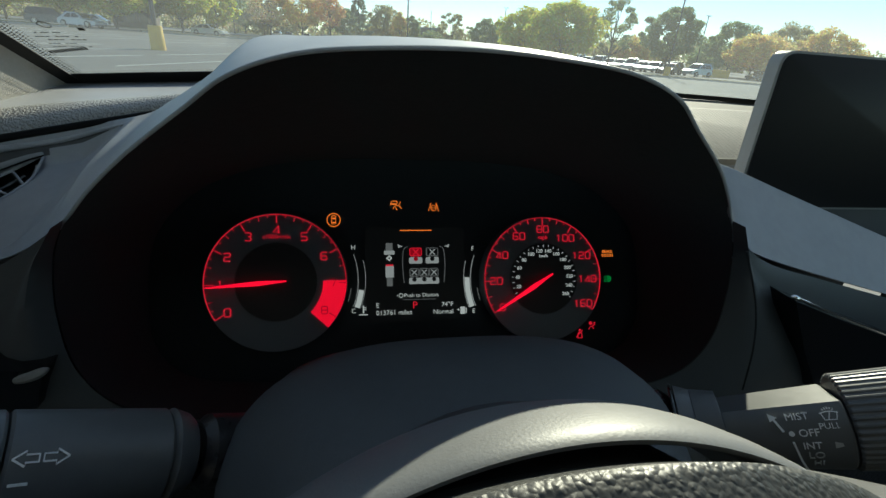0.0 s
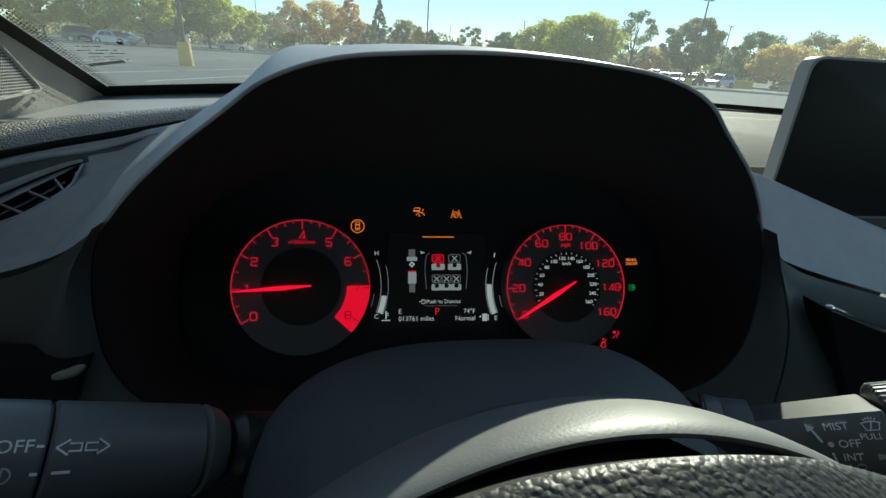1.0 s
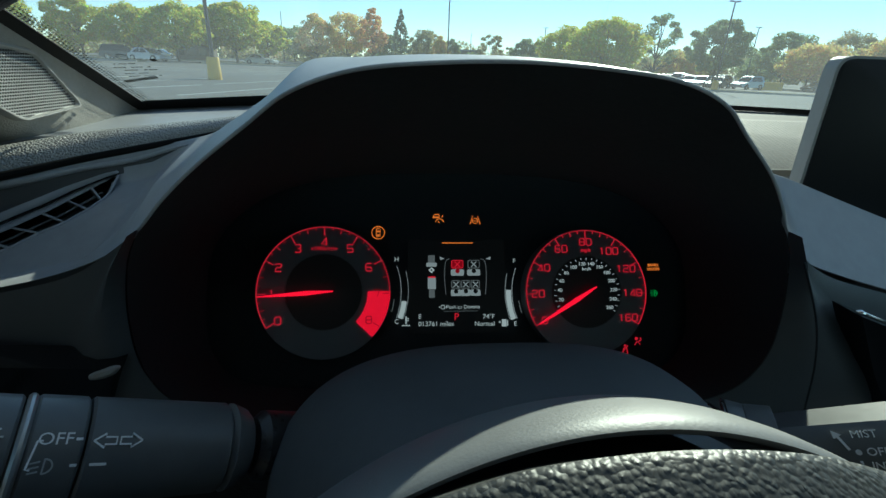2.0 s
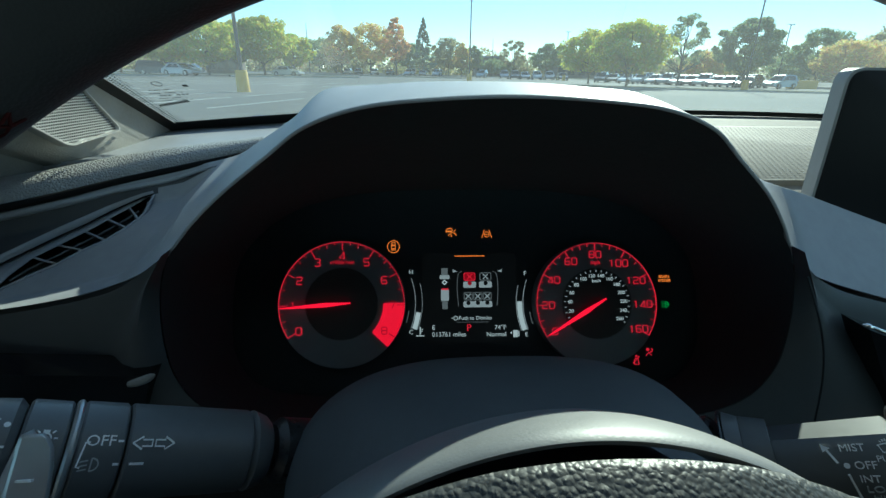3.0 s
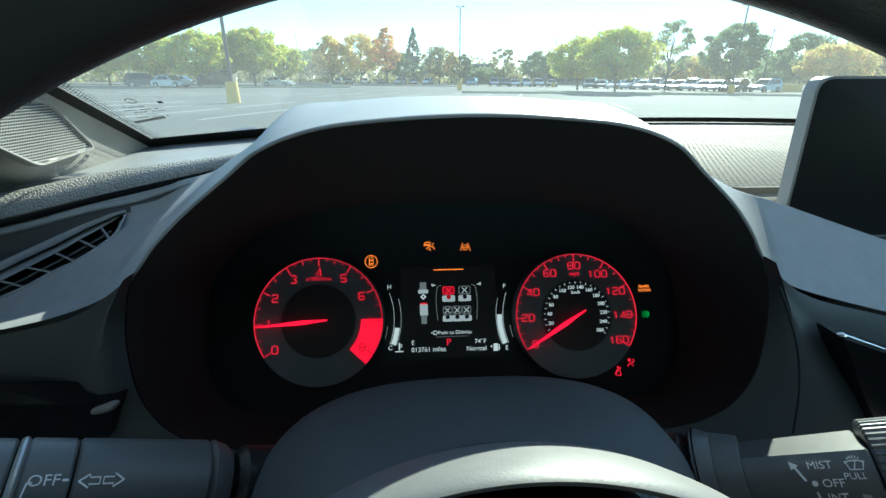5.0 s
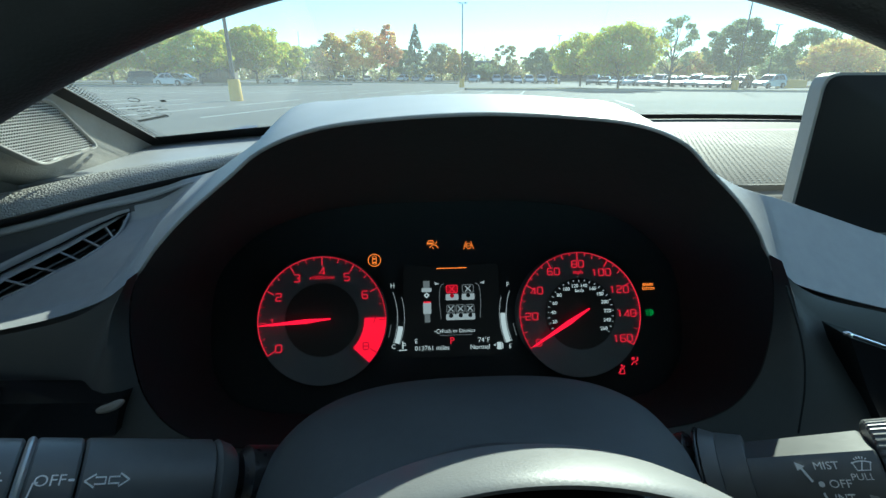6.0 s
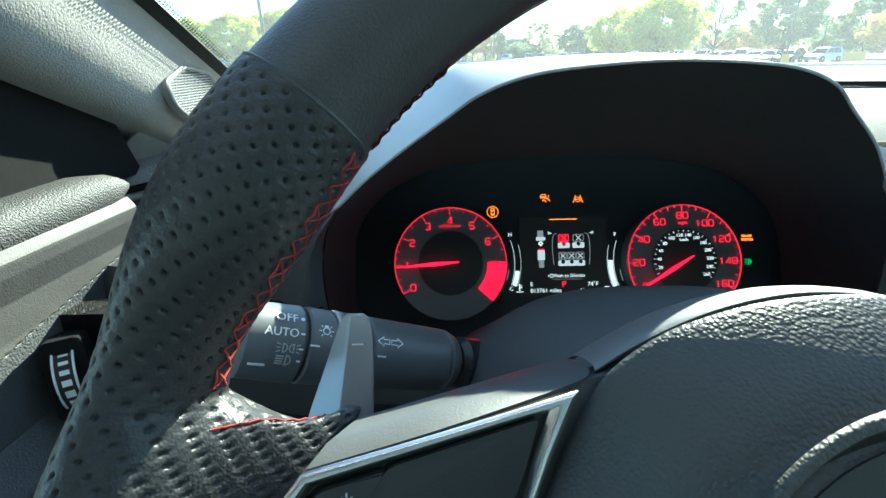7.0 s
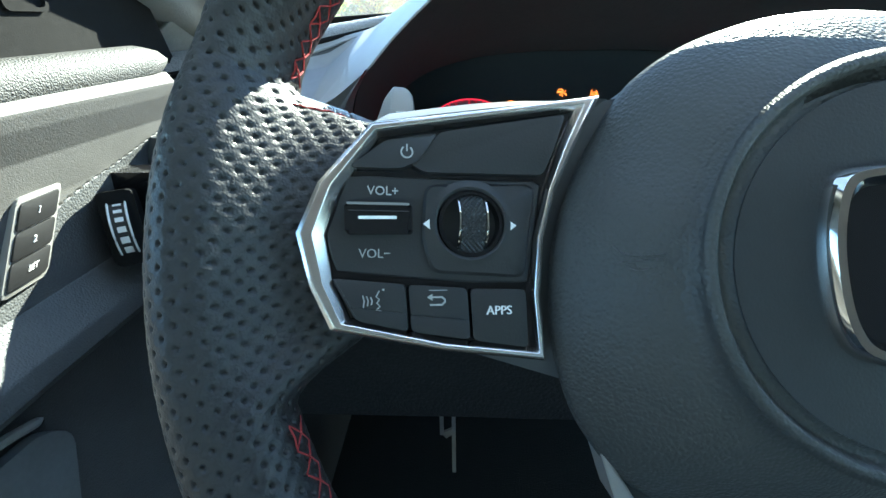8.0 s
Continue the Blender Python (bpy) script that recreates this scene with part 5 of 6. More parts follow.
        part("fog_symbol", merge(band(q, .0005, 0, .0017, .0021, -0.0004, 0.0002, -90, 90, 14), stroke([(.0005, -.0020), (.0005, .0020)], .0004, -0.0004, 0.0002, q), *[stroke([(-.0026, k - .0005), (-.0004, k)], .0004, -0.0004, 0.0002, q) for k in (-.0013, 0, .0013)]), INK_GREY, st)
        q = body_m(.1030, -11)
        half = lambda x, s, r=.0014: [band(q, x, 0, r, r + .0004, -0.0004, 0.0002, -90 if s > 0 else 90, 90 if s > 0 else 270, 12), stroke([(x, -r - .0003), (x, r + .0003)], .0004, -0.0004, 0.0002, q)]
        part("beam_symbol", merge(*[w for s in (-1, 1) for w in half(s * -.0020, s)], *[stroke([(s * .0030, k), (s * .0044, k * 1.5)], .0004, -0.0004, 0.0002, q) for s in (-1, 1) for k in (-.0011, 0, .0011)]), INK_GREY, st)
        q = body_m(.1035, -28)
        part("beam_symbol", merge(*half(.0004, 1, .0017), *[stroke([(-.0034, k), (-.0006, k)], .0004, -0.0004, 0.0002, q) for k in (-.0015, -.0005, .0005, .0015)]), INK_GREY, st)
    else:
        section(-.016, .0030, .0165, .0185, RUBBER, "boot", "glossy black rubber boot", bev=0.004)
        section(.0032, .0046, .0200, .0200, RUBBER, "boot_rim", bev=0.0005)
        section(.0050, .0110, .0192, .0170, STALK, "flare", "flared foot of the stalk", bev=0.0003)
        section(.0110, .0205, .0170, .0153, STALK, "neck", bev=0.0002)
        section(.0200, .0600, .0150, .0172, STALK, "body", "black stalk body", flat=8)
        section(.0606, .0860, .0178, .0182, STALK, "ribbed_ring", "ribbed turning ring", ribs=44)
        section(.0866, .1150, .0165, .0150, STALK, "end", bev=0.002)
        T = lambda text, t, ang, size, mat=INK: writing("lettering", text, size, body_m(t, ang, 0.0168), mat, st)
        T("MIST", .0445, 18, 0.0036)
        T("OFF", .0468, -2, 0.0037)
        T("INT", .0468, -18, 0.0036)
        T("LO", .0475, -32, 0.0040, INK_GREY)
        T("HI", .0480, -46, 0.0036, INK_GREY)
        T("PULL", .0536, 5, 0.0030)
        q = body_m(.0546, 18, 0.0170) @ Matrix.Scale(.8, 4)
        part("wiper_symbol", merge(stroke([(-.0032, .0012), (-.0022, -.0022), (.0022, -.0022), (.0032, .0012)], .0004, -0.0004, 0.0002, q), band(q, 0, -.006, .0072, .0077, -0.0004, 0.0002, 62, 118, 14), stroke([(-.0008, -.0022), (.0004, .0012)], .0004, -0.0004, 0.0002, q), *[stroke([(.0008 * k, .0024 - .0001 * k * k), (.0011 * k, .0034 - .0002 * k * k)], .0004, -0.0004, 0.0002, q) for k in (-2, -1, 0, 1, 2)]), INK, st)
        part("dot", prism(circle(0, 0, .0009, 14), -0.0004, 0.0002, body_m(.0415, -2, 0.0166)), INK, st)
        part("arrow", prism([(-.0034, .0044), (-.0032, .0010), (-.0020, .0016), (.0004, -.0036), (.0012, -.0032), (-.0012, .0021), (-.0002, .0026)], -0.0004, 0.0002, body_m(.0385, 11, 0.0166) @ Matrix.Scale(.85, 4)), INK, st)
        part("arrow", prism([(.0022, 0), (-.0024, .0012), (-.0024, -.0012)], -0.0004, 0.0002, body_m(.0560, -18, 0.0168)), INK_GREY, st)
        part("mark", stroke([body2 for body2 in ((-.0012, .004), (.0002, -.004), (.0020, -.010))], .0007, -0.0006, 0.0002, body_m(.0425, -26, 0.0166)), INK, st)


STALK = shader("smooth black stalk plastic", (0.115, 0.120, 0.123), 0.40, vary=0.08)
RUBBER = shader("glossy black rubber", (0.03, 0.03, 0.032), 0.28)
stalk(-1)
stalk(1)


# ---- windshield pillar, tweeter, door ----
SILVER_LIGHT = shader("light silver switch frame", (0.5, 0.5, 0.48), 0.4, metal=0.2, vary=0.05)
CHROME_DULL = shader("dull pedal metal", (0.35, 0.33, 0.30), 0.5, metal=0.5)
INK_DARK = shader("dark etched print", (0.015, 0.015, 0.015), 0.75, spec=0.2)
EDGE = lambda t: Vector((-.337 + .029 * t, .583 - .62 * t, 1.0620 + .270 * t))


def pillar():
    rows = []
    # section across: from the glass inwards, then round to the rear
    for dx, drop in ((.004, -.010), (0, 0), (-.0005, .010), (-.002, .024), (-.004, .038), (-.008, .050), (-.015, .060), (-.026, .068), (-.040, .070), (-.056, .071), (-.070, .074), (-.080, .090), (-.084, .170)):
        row = []
        for t in np.linspace(-0.06, 1.27, 50):
            p = EDGE(t)
            row.append((p.x + dx, p.y - .40 * drop, p.z - .917 * drop))
        rows.append(row)
    v, f = loft(rows)
    ob = tagged(raw("pillar_trim", v, f, FABRIC, None, "", angle=180), "grey woven windshield pillar trim", "pillar trim")
    thick(ob, 0.004)
    # foot of the trim, down to the dash
    v, f = loft([[(-.3355, y, z) for y, z in ((.60, 1.062), (.52, 1.095), (.42, 1.145), (.36, 1.175))],
                 [(xx, y, z) for xx, y, z in ((-.337, .60, 1.060), (-.335, .52, 1.078), (-.3345, .42, 1.090), (-.354, .352, 1.100))],
                 [(xx, y, z) for xx, y, z in ((-.339, .60, 1.056), (-.345, .52, 1.062), (-.364, .42, 1.064), (-.398, .335, 1.066))],
                 [(xx, y, z) for xx, y, z in ((-.339, .60, 1.03), (-.345, .52, 1.03), (-.366, .42, 1.03), (-.402, .335, 1.03))]])
    thick(tagged(raw("pillar_foot", v, f, FABRIC, None, "", angle=180), "grey woven pillar trim above the dash end", "pillar trim"), 0.004)


pillar()


def tweeter():
    tw = tagged(empty("tweeter_speaker", (-.333, .39, 1.10)), "silver mesh tweeter grille in the pillar trim", "speaker")
    m = frame_at((-.3285, .395, 1.108), (0, 1, 0), (-.03, 0, 1))
    o = rounded([(.054, -.018), (.012, .028), (-.030, .034), (-.066, .022), (-.058, .001), (-.020, -.023)], .008, 5)
    k = [(x * .90, y * .88) for x, y in o]
    part("frame", ring_between(o, k, -0.004, 0.003, m, lambda x, y: 0.0, 0.001, 0.001), SILVER, tw, "silver-grey rim")
    part("backing", prism(k, -0.004, 0.0004, m), MESH, tw, "silver metal mesh sheet")
    verts, faces = [], []

    def inside(x, y):
        c = False
        for (x0, y0), (x1, y1) in zip(k, k[1:] + k[:1]):
            if (y0 > y) != (y1 > y) and x < (x1 - x0) * (y - y0) / (y1 - y0) + x0:
                c = not c
        return c

    for j in range(30):
        for i in range(54):
            x, y = -.068 + i * 0.0024 + (j % 2) * 0.0012, -.026 + j * 0.0022
            if inside(x, y):
                n = len(verts)
                verts += [m @ Vector((x + 0.00098 * math.cos(a), y + 0.00092 * math.sin(a), 0.0009)) for a in np.linspace(0, 2 * math.pi, 8, endpoint=False)]
                faces.append(tuple(range(n, n + 8)))
    tagged(raw("mesh", verts, faces, INK_DARK, tw, "round black holes of the mesh", smooth=False), kind="stuff")


tweeter()


def door():
    d = tagged(empty("door_1", (-.42, .0, .75)), "closed car door with black ledge, grey panel and seat memory switches", "door", kind="structure")
    # ledge pad with a rounded front end
    ys = [.268, .262, .25, .22, .15, .05, -.1, -.4, -.9]
    rows = []
    for i, y in enumerate(ys):
        s = (0.35, 0.8, 1, 1, 1, 1, 1, 1, 1)[i]
        z = 1.062 - 0.004 * ((.26 - y) / .26)
        x = -.336 - .012 * min(1, (.26 - y) / .2)
        prof = [(-.05, .004), (-.03, .010), (-.012, .011), (-.003, .008), (0, .001), (-.001, -.008), (-.004, -.0115), (-.02, -.012), (-.05, -.012)]
        rows.append([(x + a, y, z + b * s) for a, b in prof])
    v, f = loft(rows)
    f.append(tuple(range(8, -1, -1)))
    raw("ledge", v, f, DOOR_PAD, d, "grained black door ledge pad", angle=50)
    rows = []
    for y in (.266, .262, .25, .2, .1, 0, -.3, -.9):
        k = -.012 * min(1, (.266 - y) / .2)
        rows.append([(a + k, y, z) for a, z in ((-.36, 1.051), (-.340, 1.0505), (-.337, 1.0455), (-.340, 1.038), (-.350, 1.02), (-.3575, .995), (-.3615, .96), (-.3615, .935), (-.353, .922), (-.345, .912), (-.343, .902), (-.352, .893), (-.375, .885), (-.388, .87), (-.392, .80), (-.39, .60), (-.39, .40))])
    rows = [np.array(r) for r in rows]
    for r in range(len(rows)):
        fine = np.concatenate([np.linspace(k, k + 1, 16, endpoint=False) for k in range(16)] + [[16]])
        rows[r] = np.column_stack([np.interp(fine, np.arange(17), rows[r][:, q]) for q in range(3)])
    rows = [rows[int(k)] * (1 - (k % 1)) + rows[min(int(k) + 1, 7)] * (k % 1) for k in np.concatenate([np.linspace(j, j + 1, 24, endpoint=False) for j in range(7)] + [[7]])]
    v, f = loft(rows)
    # below this slanting line the panel takes the slightly darker DOOR_LOW
    line = lambda y: .988 + (y - .160) * .24
    cut = [[], []]
    for q in f:
        c = np.mean([v[k] for k in q], axis=0)
        cut[int(c[2] < line(c[1]))].append(q)
    thick(raw("inner_panel", v, cut[0], DOOR_SKIN, d, "grey door panel", angle=50), .003)
    thick(raw("lower_panel", v, cut[1], DOOR_LOW, d, "slightly darker lower door panel", angle=50), .003)
    part("outer_wall", prism([(-2.2, .30), (.27, .30), (.27, 1.06), (-2.2, 1.06)], -.03, .03, frame_at((-.46, 0, 0), (0, 1, 0), (0, 0, 1))), DOOR_SKIN, d, "door wall")
    # pocket pull with a bright rim
    part("pull_rim", tube(curve_through([(-.386, -.05, .880), (-.386, .03, .874), (-.386, .075, .865), (-.387, .096, .858), (-.389, .106, .854)], 20), [.0034] * 16 + [.0030, .0024, .0016, .0008], 8), SILVER_LIGHT, d, "bright rim of the door pull")
    part("pull_panel", prism(rounded([(-.1, .74), (.082, .74), (.116, .832), (.098, .850), (-.1, .872)], .010), -.004, .004, frame_at((-.388, 0, 0), (0, 1, 0), (0, 0, 1)), .001), PULL, d, "soft dark grey pull insert")
    # memory switches
    m = frame_at((-.3652, .1290, .9755), (0, 1, 0), (.11, 0, 1)) @ Matrix(((1, .60, 0, 0), (0, 1, 0, 0), (0, 0, 1, 0), (0, 0, 0, 1)))
    mem = part("memory_switch", prism(rounded(box(-.0165, .0165, -.0250, .0250), .004, 5), -.006, .0032, m, .001), SILVER, d, "seat memory switch plate")
    for i, text in enumerate(("1", "2", "SET")):
        y = .0149 - .0149 * i
        b = part("button", prism(rounded(box(-.0140, .0140, y - .0070, y + .0070), .0018), 0, .0042, m, .0008), BUTTON, mem, "black button")
        writing("lettering", text, .0050 if i < 2 else .0044, m @ pose(.002 if i == 2 else 0, y, .0045), INK, b)
    # black sail panel above the ledge, with a rounded recess
    s = part("sail_panel", prism([(.34, 1.055), (.30, 1.16), (.10, 1.265), (.04, 1.275), (.04, 1.055)], -.006, .006, frame_at((-.378, 0, 0), (0, 1, 0), (0, 0, 1))), INK_BLACK, d, "black sail panel")
    m = frame_at((-.3715, .1965, 1.106), (0, 1, 0), (0, 0, 1))
    o = rounded(box(-.0165, .0165, -.0115, .0115), .005, 5)
    part("recess_rim", ring_between(o, [(x * .86, y * .80) for x, y in o], -.001, .0022, m, lambda x, y: 0.0), INK_BLACK, s, "rounded rim")


PULL = shader("soft grey pull insert vinyl", (0.19, 0.20, 0.205), 0.5, grain=1100, depth=0.00012, cells=True)
DOOR_LOW = shader("slightly darker lower door plastic", (0.085, 0.088, 0.09), 0.55, grain=700, depth=0.0004, cells=True)
door()


def dimmer():
    dm = tagged(empty("dimmer_switch", (-.34, .18, .955)), "black dashboard dimmer wheel with white scale marks", "switch")
    m = frame_at((-.340, .170, .9625), (1, .55, .0), (.1, .35, 1))
    part("housing", prism(rounded(box(-.011, .011, -.026, .026), .004), -.035, -.004, m, .002), INK_BLACK, dm)
    rows = []
    for a in np.linspace(-55, 55, 24):
        rows.append([m @ Vector((x, .024 * math.sin(radians(a)), .024 * math.cos(radians(a)) - .021)) for x in (-.006, .006)])
    v, f = loft(rows)
    w = raw("thumb_wheel", v, f, BUTTON, dm)
    on = lambda x, a: m @ Vector((x, .0243 * math.sin(radians(a)), .0243 * math.cos(radians(a)) - .021))
    for x in (-.0055, .0050):
        part("scale_line", tube([on(x, a) for a in np.linspace(-52, 52, 20)], .0007, 6), INK, w)
    for i, a in enumerate((-38, -18, 0, 16, 30, 42)):
        h = (13, 11, 9, 7, 5, 3)[i] / 2
        v = [on(-.0025, a - h), on(.0025, a - h), on(.0025, a + h), on(-.0025, a + h)]
        thick(raw("scale_block", v, [(0, 1, 2, 3)], INK, w, smooth=False), .0006, 0)


dimmer()


# ---- pedals in the dark footwell ----
def pedals():
    p = tagged(empty("brake_pedal", (-.15, .62, .15)), "metal brake pedal with pale strips in the dark footwell", "pedal")
    for x, z0 in ((-.2085, .3526), (-.1765, .340), (-.149, .274), (-.123, .153)):
        part("strip", prism(box(-.0042, .0042, z0, .47), -.004, .004, frame_at((x, .60, 0), (1, 0, 0), (0, 0, 1))), CHROME_DULL, p)
    part("hook", prism([(-.149, .278), (-.140, .262), (-.124, .276), (-.124, .292)], -.004, .003, frame_at((0, .60, 0), (1, 0, 0), (0, 0, 1))), CHROME_DULL, p)


pedals()


# ---- glass, roof and body round the camera ----
def shell():
    xs = np.linspace(-.336, 1.076, 40)
    rows = []
    for s in np.linspace(0, 1, 24):
        row = []
        for x in xs:
            c = (x - .37) / .706
            wide = 1 - .051 * s
            y = .765 - .180 * c * c - s * (.765 + .10) + .10 * c * c * s
            row.append((.37 + c * .706 * wide, y, 1.0665 + .018 * (1 - c * c) + .335 * s + .03 * (1 - c * c) * s))
        rows.append(row)
    v, f = loft(rows)
    ws = tagged(raw("windshield", v, f, WINDSHIELD, None, "", angle=180), "clear slightly dusty windshield with painted haze and dotted black border", "windshield", kind="structure")
    ws.visible_shadow = False
    grid = np.array(rows)

    def on(u, t, lift=.0015):
        i, j = u * 39, t * 23
        a, b = min(int(i), 38), min(int(j), 22)
        f0, f1 = i - a, j - b
        p = (grid[b, a] * (1 - f0) + grid[b, a + 1] * f0) * (1 - f1) + (grid[b + 1, a] * (1 - f0) + grid[b + 1, a + 1] * f0) * f1
        return Vector(p) - Vector((0, lift * .5, lift))

    # black side border along the pillar, and black lower border
    v, f = loft([[on(-.004, t) for t in np.linspace(0, 1, 40)], [on(.0085, t) for t in np.linspace(0, 1, 40)]])
    thick(raw("side_border", v, f, INK_DARK, ws, "black printed border", smooth=False), .001)
    v, f = loft([[on(u, 0) for u in np.linspace(0, 1, 40)], [on(u, .066 if u < .22 else .022) for u in np.linspace(0, 1, 40)]])
    thick(raw("lower_border", v, f, INK_DARK, ws, "black printed border", smooth=False), .001)
    verts, faces = [], []
    for k in range(420):
        for row in range(3):
            t = .02 + k / 420 * .9
            for u in (.0098 + row * .0022 + .0015 * (k % 2),):
                n = len(verts)
                r = .0013 - .0003 * row
                p = on(u, t)
                verts += [p + Vector((r * math.cos(a), r * .6 * math.sin(a), r * .6 * math.sin(a) * -.5)) for a in np.linspace(0, 6.283, 6, endpoint=False)]
                faces.append(tuple(range(n, n + 6)))
    tagged(raw("border_dots", verts, faces, INK_DARK, ws, "black printed dots", smooth=False), kind="stuff")
    # maker's etching in the corner: plain bars and a ring
    bars = bmesh.new()
    m = lambda u, t: on(u, t, .002)

    def spot(x, z):
        s = (z - 1.0690) / .340
        return ((x - .37) / (.706 * (1 - .051 * s)) + 1) / 2, s

    for z0, x0, x1, th in ((1.1295, -.300, -.284, .0006), (1.1265, -.303, -.276, .0006), (1.1240, -.302, -.270, .0006), (1.1212, -.304, -.281, .0005), (1.1185, -.302, -.276, .0005)):
        n = 9
        for k in range(n):
            if (k * 5 + int(z0 * 1e4)) % 4 == 0:
                continue
            a, b = x0 + (x1 - x0) * k / n, x0 + (x1 - x0) * (k + .8) / n
            bars.faces.new([bars.verts.new(m(*spot(x, z))) for x, z in ((a, z0), (b, z0), (b, z0 + th), (a, z0 + th))])
    for k in range(11):
        a = -.3100 + .0026 * k
        z0 = 1.1130 + .0003 * k
        bars.faces.new([bars.verts.new(m(*spot(x, z))) for x, z in ((a, z0), (a + .0021, z0), (a + .0021, z0 + .0024), (a, z0 + .0024))])
    bars.faces.new([bars.verts.new(m(*spot(x, z))) for x, z in ((-.2705, 1.1315), (-.2665, 1.1315), (-.2665, 1.1335), (-.2705, 1.1335))])
    part("etched_mark", bars, INK_DARK, ws, "small dark etched bars", smooth=False)
    ring = [m(*spot(-.2872 + .0036 * math.cos(a), 1.1355 + .0020 * math.sin(a))) for a in np.linspace(0, 6.283, 28)]
    part("etched_ring", tube(ring, .00028, 5), INK_DARK, ws, "small dark etched ring")
    # body: roof, rear, right side, floor, bulkhead
    def slab(name, pts, mat, label, cat="car body"):
        o = tagged(raw(name, pts, [(0, 1, 2, 3)], mat, None, "", smooth=False), label, cat, kind="structure")
        thick(o, .03, 0)
        return o
    tagged(part("ceiling", prism(box(-.36, 1.10, -2.3, -.13), 0, .04, pose(0, 0, 1.43)), HEADLINER, smooth=False), "pale grey car headliner", "headliner", kind="structure")
    # the rear wall is unseen, black so that it bounces little light forward
    slab("wall_rear", [(-.46, -2.3, .3), (1.2, -2.3, .3), (1.2, -2.3, 1.05), (-.46, -2.3, 1.05)], CARPET, "unseen black rear wall that closes the cabin")
    slab("wall_right", [(1.2, .75, .3), (1.2, -2.3, .3), (1.2, -2.3, 1.06), (1.2, .75, 1.06)], DOOR_SKIN, "grey passenger door wall")
    slab("wall_left_front", [(-.47, 1.3, .3), (-.47, .27, .3), (-.47, .27, 1.045), (-.47, 1.3, 1.03)], PAINT_BLUE, "dark blue front wing")
    slab("bulkhead", [(-.47, .95, .05), (1.2, .95, .05), (1.2, .80, 1.04), (-.47, .62, 1.04)], CARPET, "black bulkhead below the windshield")
    slab("footwell_side", [(-.42, .2, .05), (-.42, .97, .05), (-.42, .97, 1.0), (-.42, .2, 1.0)], CARPET, "black footwell side wall")
    slab("floor", [(-.47, .95, .1), (1.2, .95, .1), (1.2, -2.3, .3), (-.47, -2.3, .3)], CARPET, "black carpeted floor", "floor")
    for x0, nm in ((-.385, "left"), (1.115, "right")):
        slab("rail_" + nm, [(x0, -.2, 1.36), (x0, -2.3, 1.40), (x0, -2.3, 1.48), (x0, -.2, 1.44)], HEADLINER, "grey roof rail")
        slab("post_" + nm, [(x0 - .03, -.75, 1.05), (x0 - .03, -.95, 1.05), (x0, -.95, 1.45), (x0, -.75, 1.45)], HEADLINER, "grey door post")
    p = [(1.076, .6, 1.065), (1.05, -.12, 1.40), (1.09, -.22, 1.40), (1.16, .45, 1.04)]
    slab("pillar_right", p, FABRIC, "grey far windshield pillar")
    for x in (-.42, 1.18):
        k = .03 if x < 0 else -.03
        lean = lambda y: [(x, y, 1.06), (x + k, y - (.14 if y > 0 else 0), 1.38 if y > 0 else 1.40)]
        # rear panes are unseen, tinted dark to hold back light from behind
        for y0, y1, glass, label in ((.04, -.75, SIDE_GLASS, "clear tinted side window"), (-.95, -2.28, PRIVACY, "unseen side window of dark privacy glass")):
            (p0, p1), (q0, q1) = lean(y0), lean(y1)
            g = tagged(raw("side_window", [p0, q0, q1, p1], [(0, 1, 2, 3)], glass, None, "", smooth=False), label, "window", kind="structure")
            g.visible_shadow = False
    g = tagged(raw("rear_window", [(-.42, -2.3, 1.07), (1.18, -2.3, 1.07), (1.12, -2.29, 1.43), (-.38, -2.29, 1.43)], [(0, 1, 2, 3)], PRIVACY, None, "", smooth=False), "unseen rear window of dark privacy glass", "window", kind="structure")
    g.visible_shadow = False
    # bonnet
    rows = []
    for s in np.linspace(0, 1, 14):
        rows.append([(.37 + c * (.86 - .1 * s * s), .80 + .05 - .16 * c * c + s * .95, 1.020 - .10 * s ** 1.6 - .05 * c ** 4 - .012 * c * c) for c in np.linspace(-1, 1, 30)])
    v, f = loft(rows)
    thick(tagged(raw("bonnet", v, f, PAINT_BLUE, None, "", angle=180), "dark blue metallic car bonnet beyond the windshield", "car bonnet"), .01)
    cowl = [[(.37 + c * .75, .80 - .17 * c * c + d, 1.052 - .01 * c * c - e) for c in np.linspace(-1, 1, 30)] for d, e in ((0, 0), (.04, .006), (.07, .012))]
    v, f = loft(cowl)
    thick(tagged(raw("cowl", v, f, PLASTIC_DARK, None, "", angle=180), "black wiper cowl below the windshield", "car cowl"), .01)


shell()


# ---- outside: the parking lot ----
ASPHALT = shader("worn grey asphalt", (0.165, 0.153, 0.137), 0.85, vary=0.2, vscale=0.35, grain=60, depth=0.004)
LINE = shader("worn white road paint", (0.58, 0.58, 0.54), 0.7, vary=0.25, vscale=2.0)
KERB = shader("pale concrete", (0.42, 0.40, 0.36), 0.85, vary=0.15, vscale=1.5)
VERGE = shader("dry verge grass", (0.16, 0.15, 0.06), 0.95, vary=0.35, vscale=0.8, grain=25, depth=0.03)
YELLOW = shader("yellow painted concrete", (0.72, 0.46, 0.10), 0.7, vary=0.15, vscale=3.0)
POLE = shader("dark brown lamp pole paint", (0.06, 0.055, 0.05), 0.5)
BARK = shader("grey brown bark", (0.10, 0.08, 0.06), 0.9, grain=20, depth=0.02, vscale=3)
WALL_FAR = shader("brown brick far wall", (0.22, 0.18, 0.15), 0.85, vary=0.15, vscale=0.5)
ROOF_FAR = shader("grey metal roof edge", (0.30, 0.31, 0.33), 0.6)
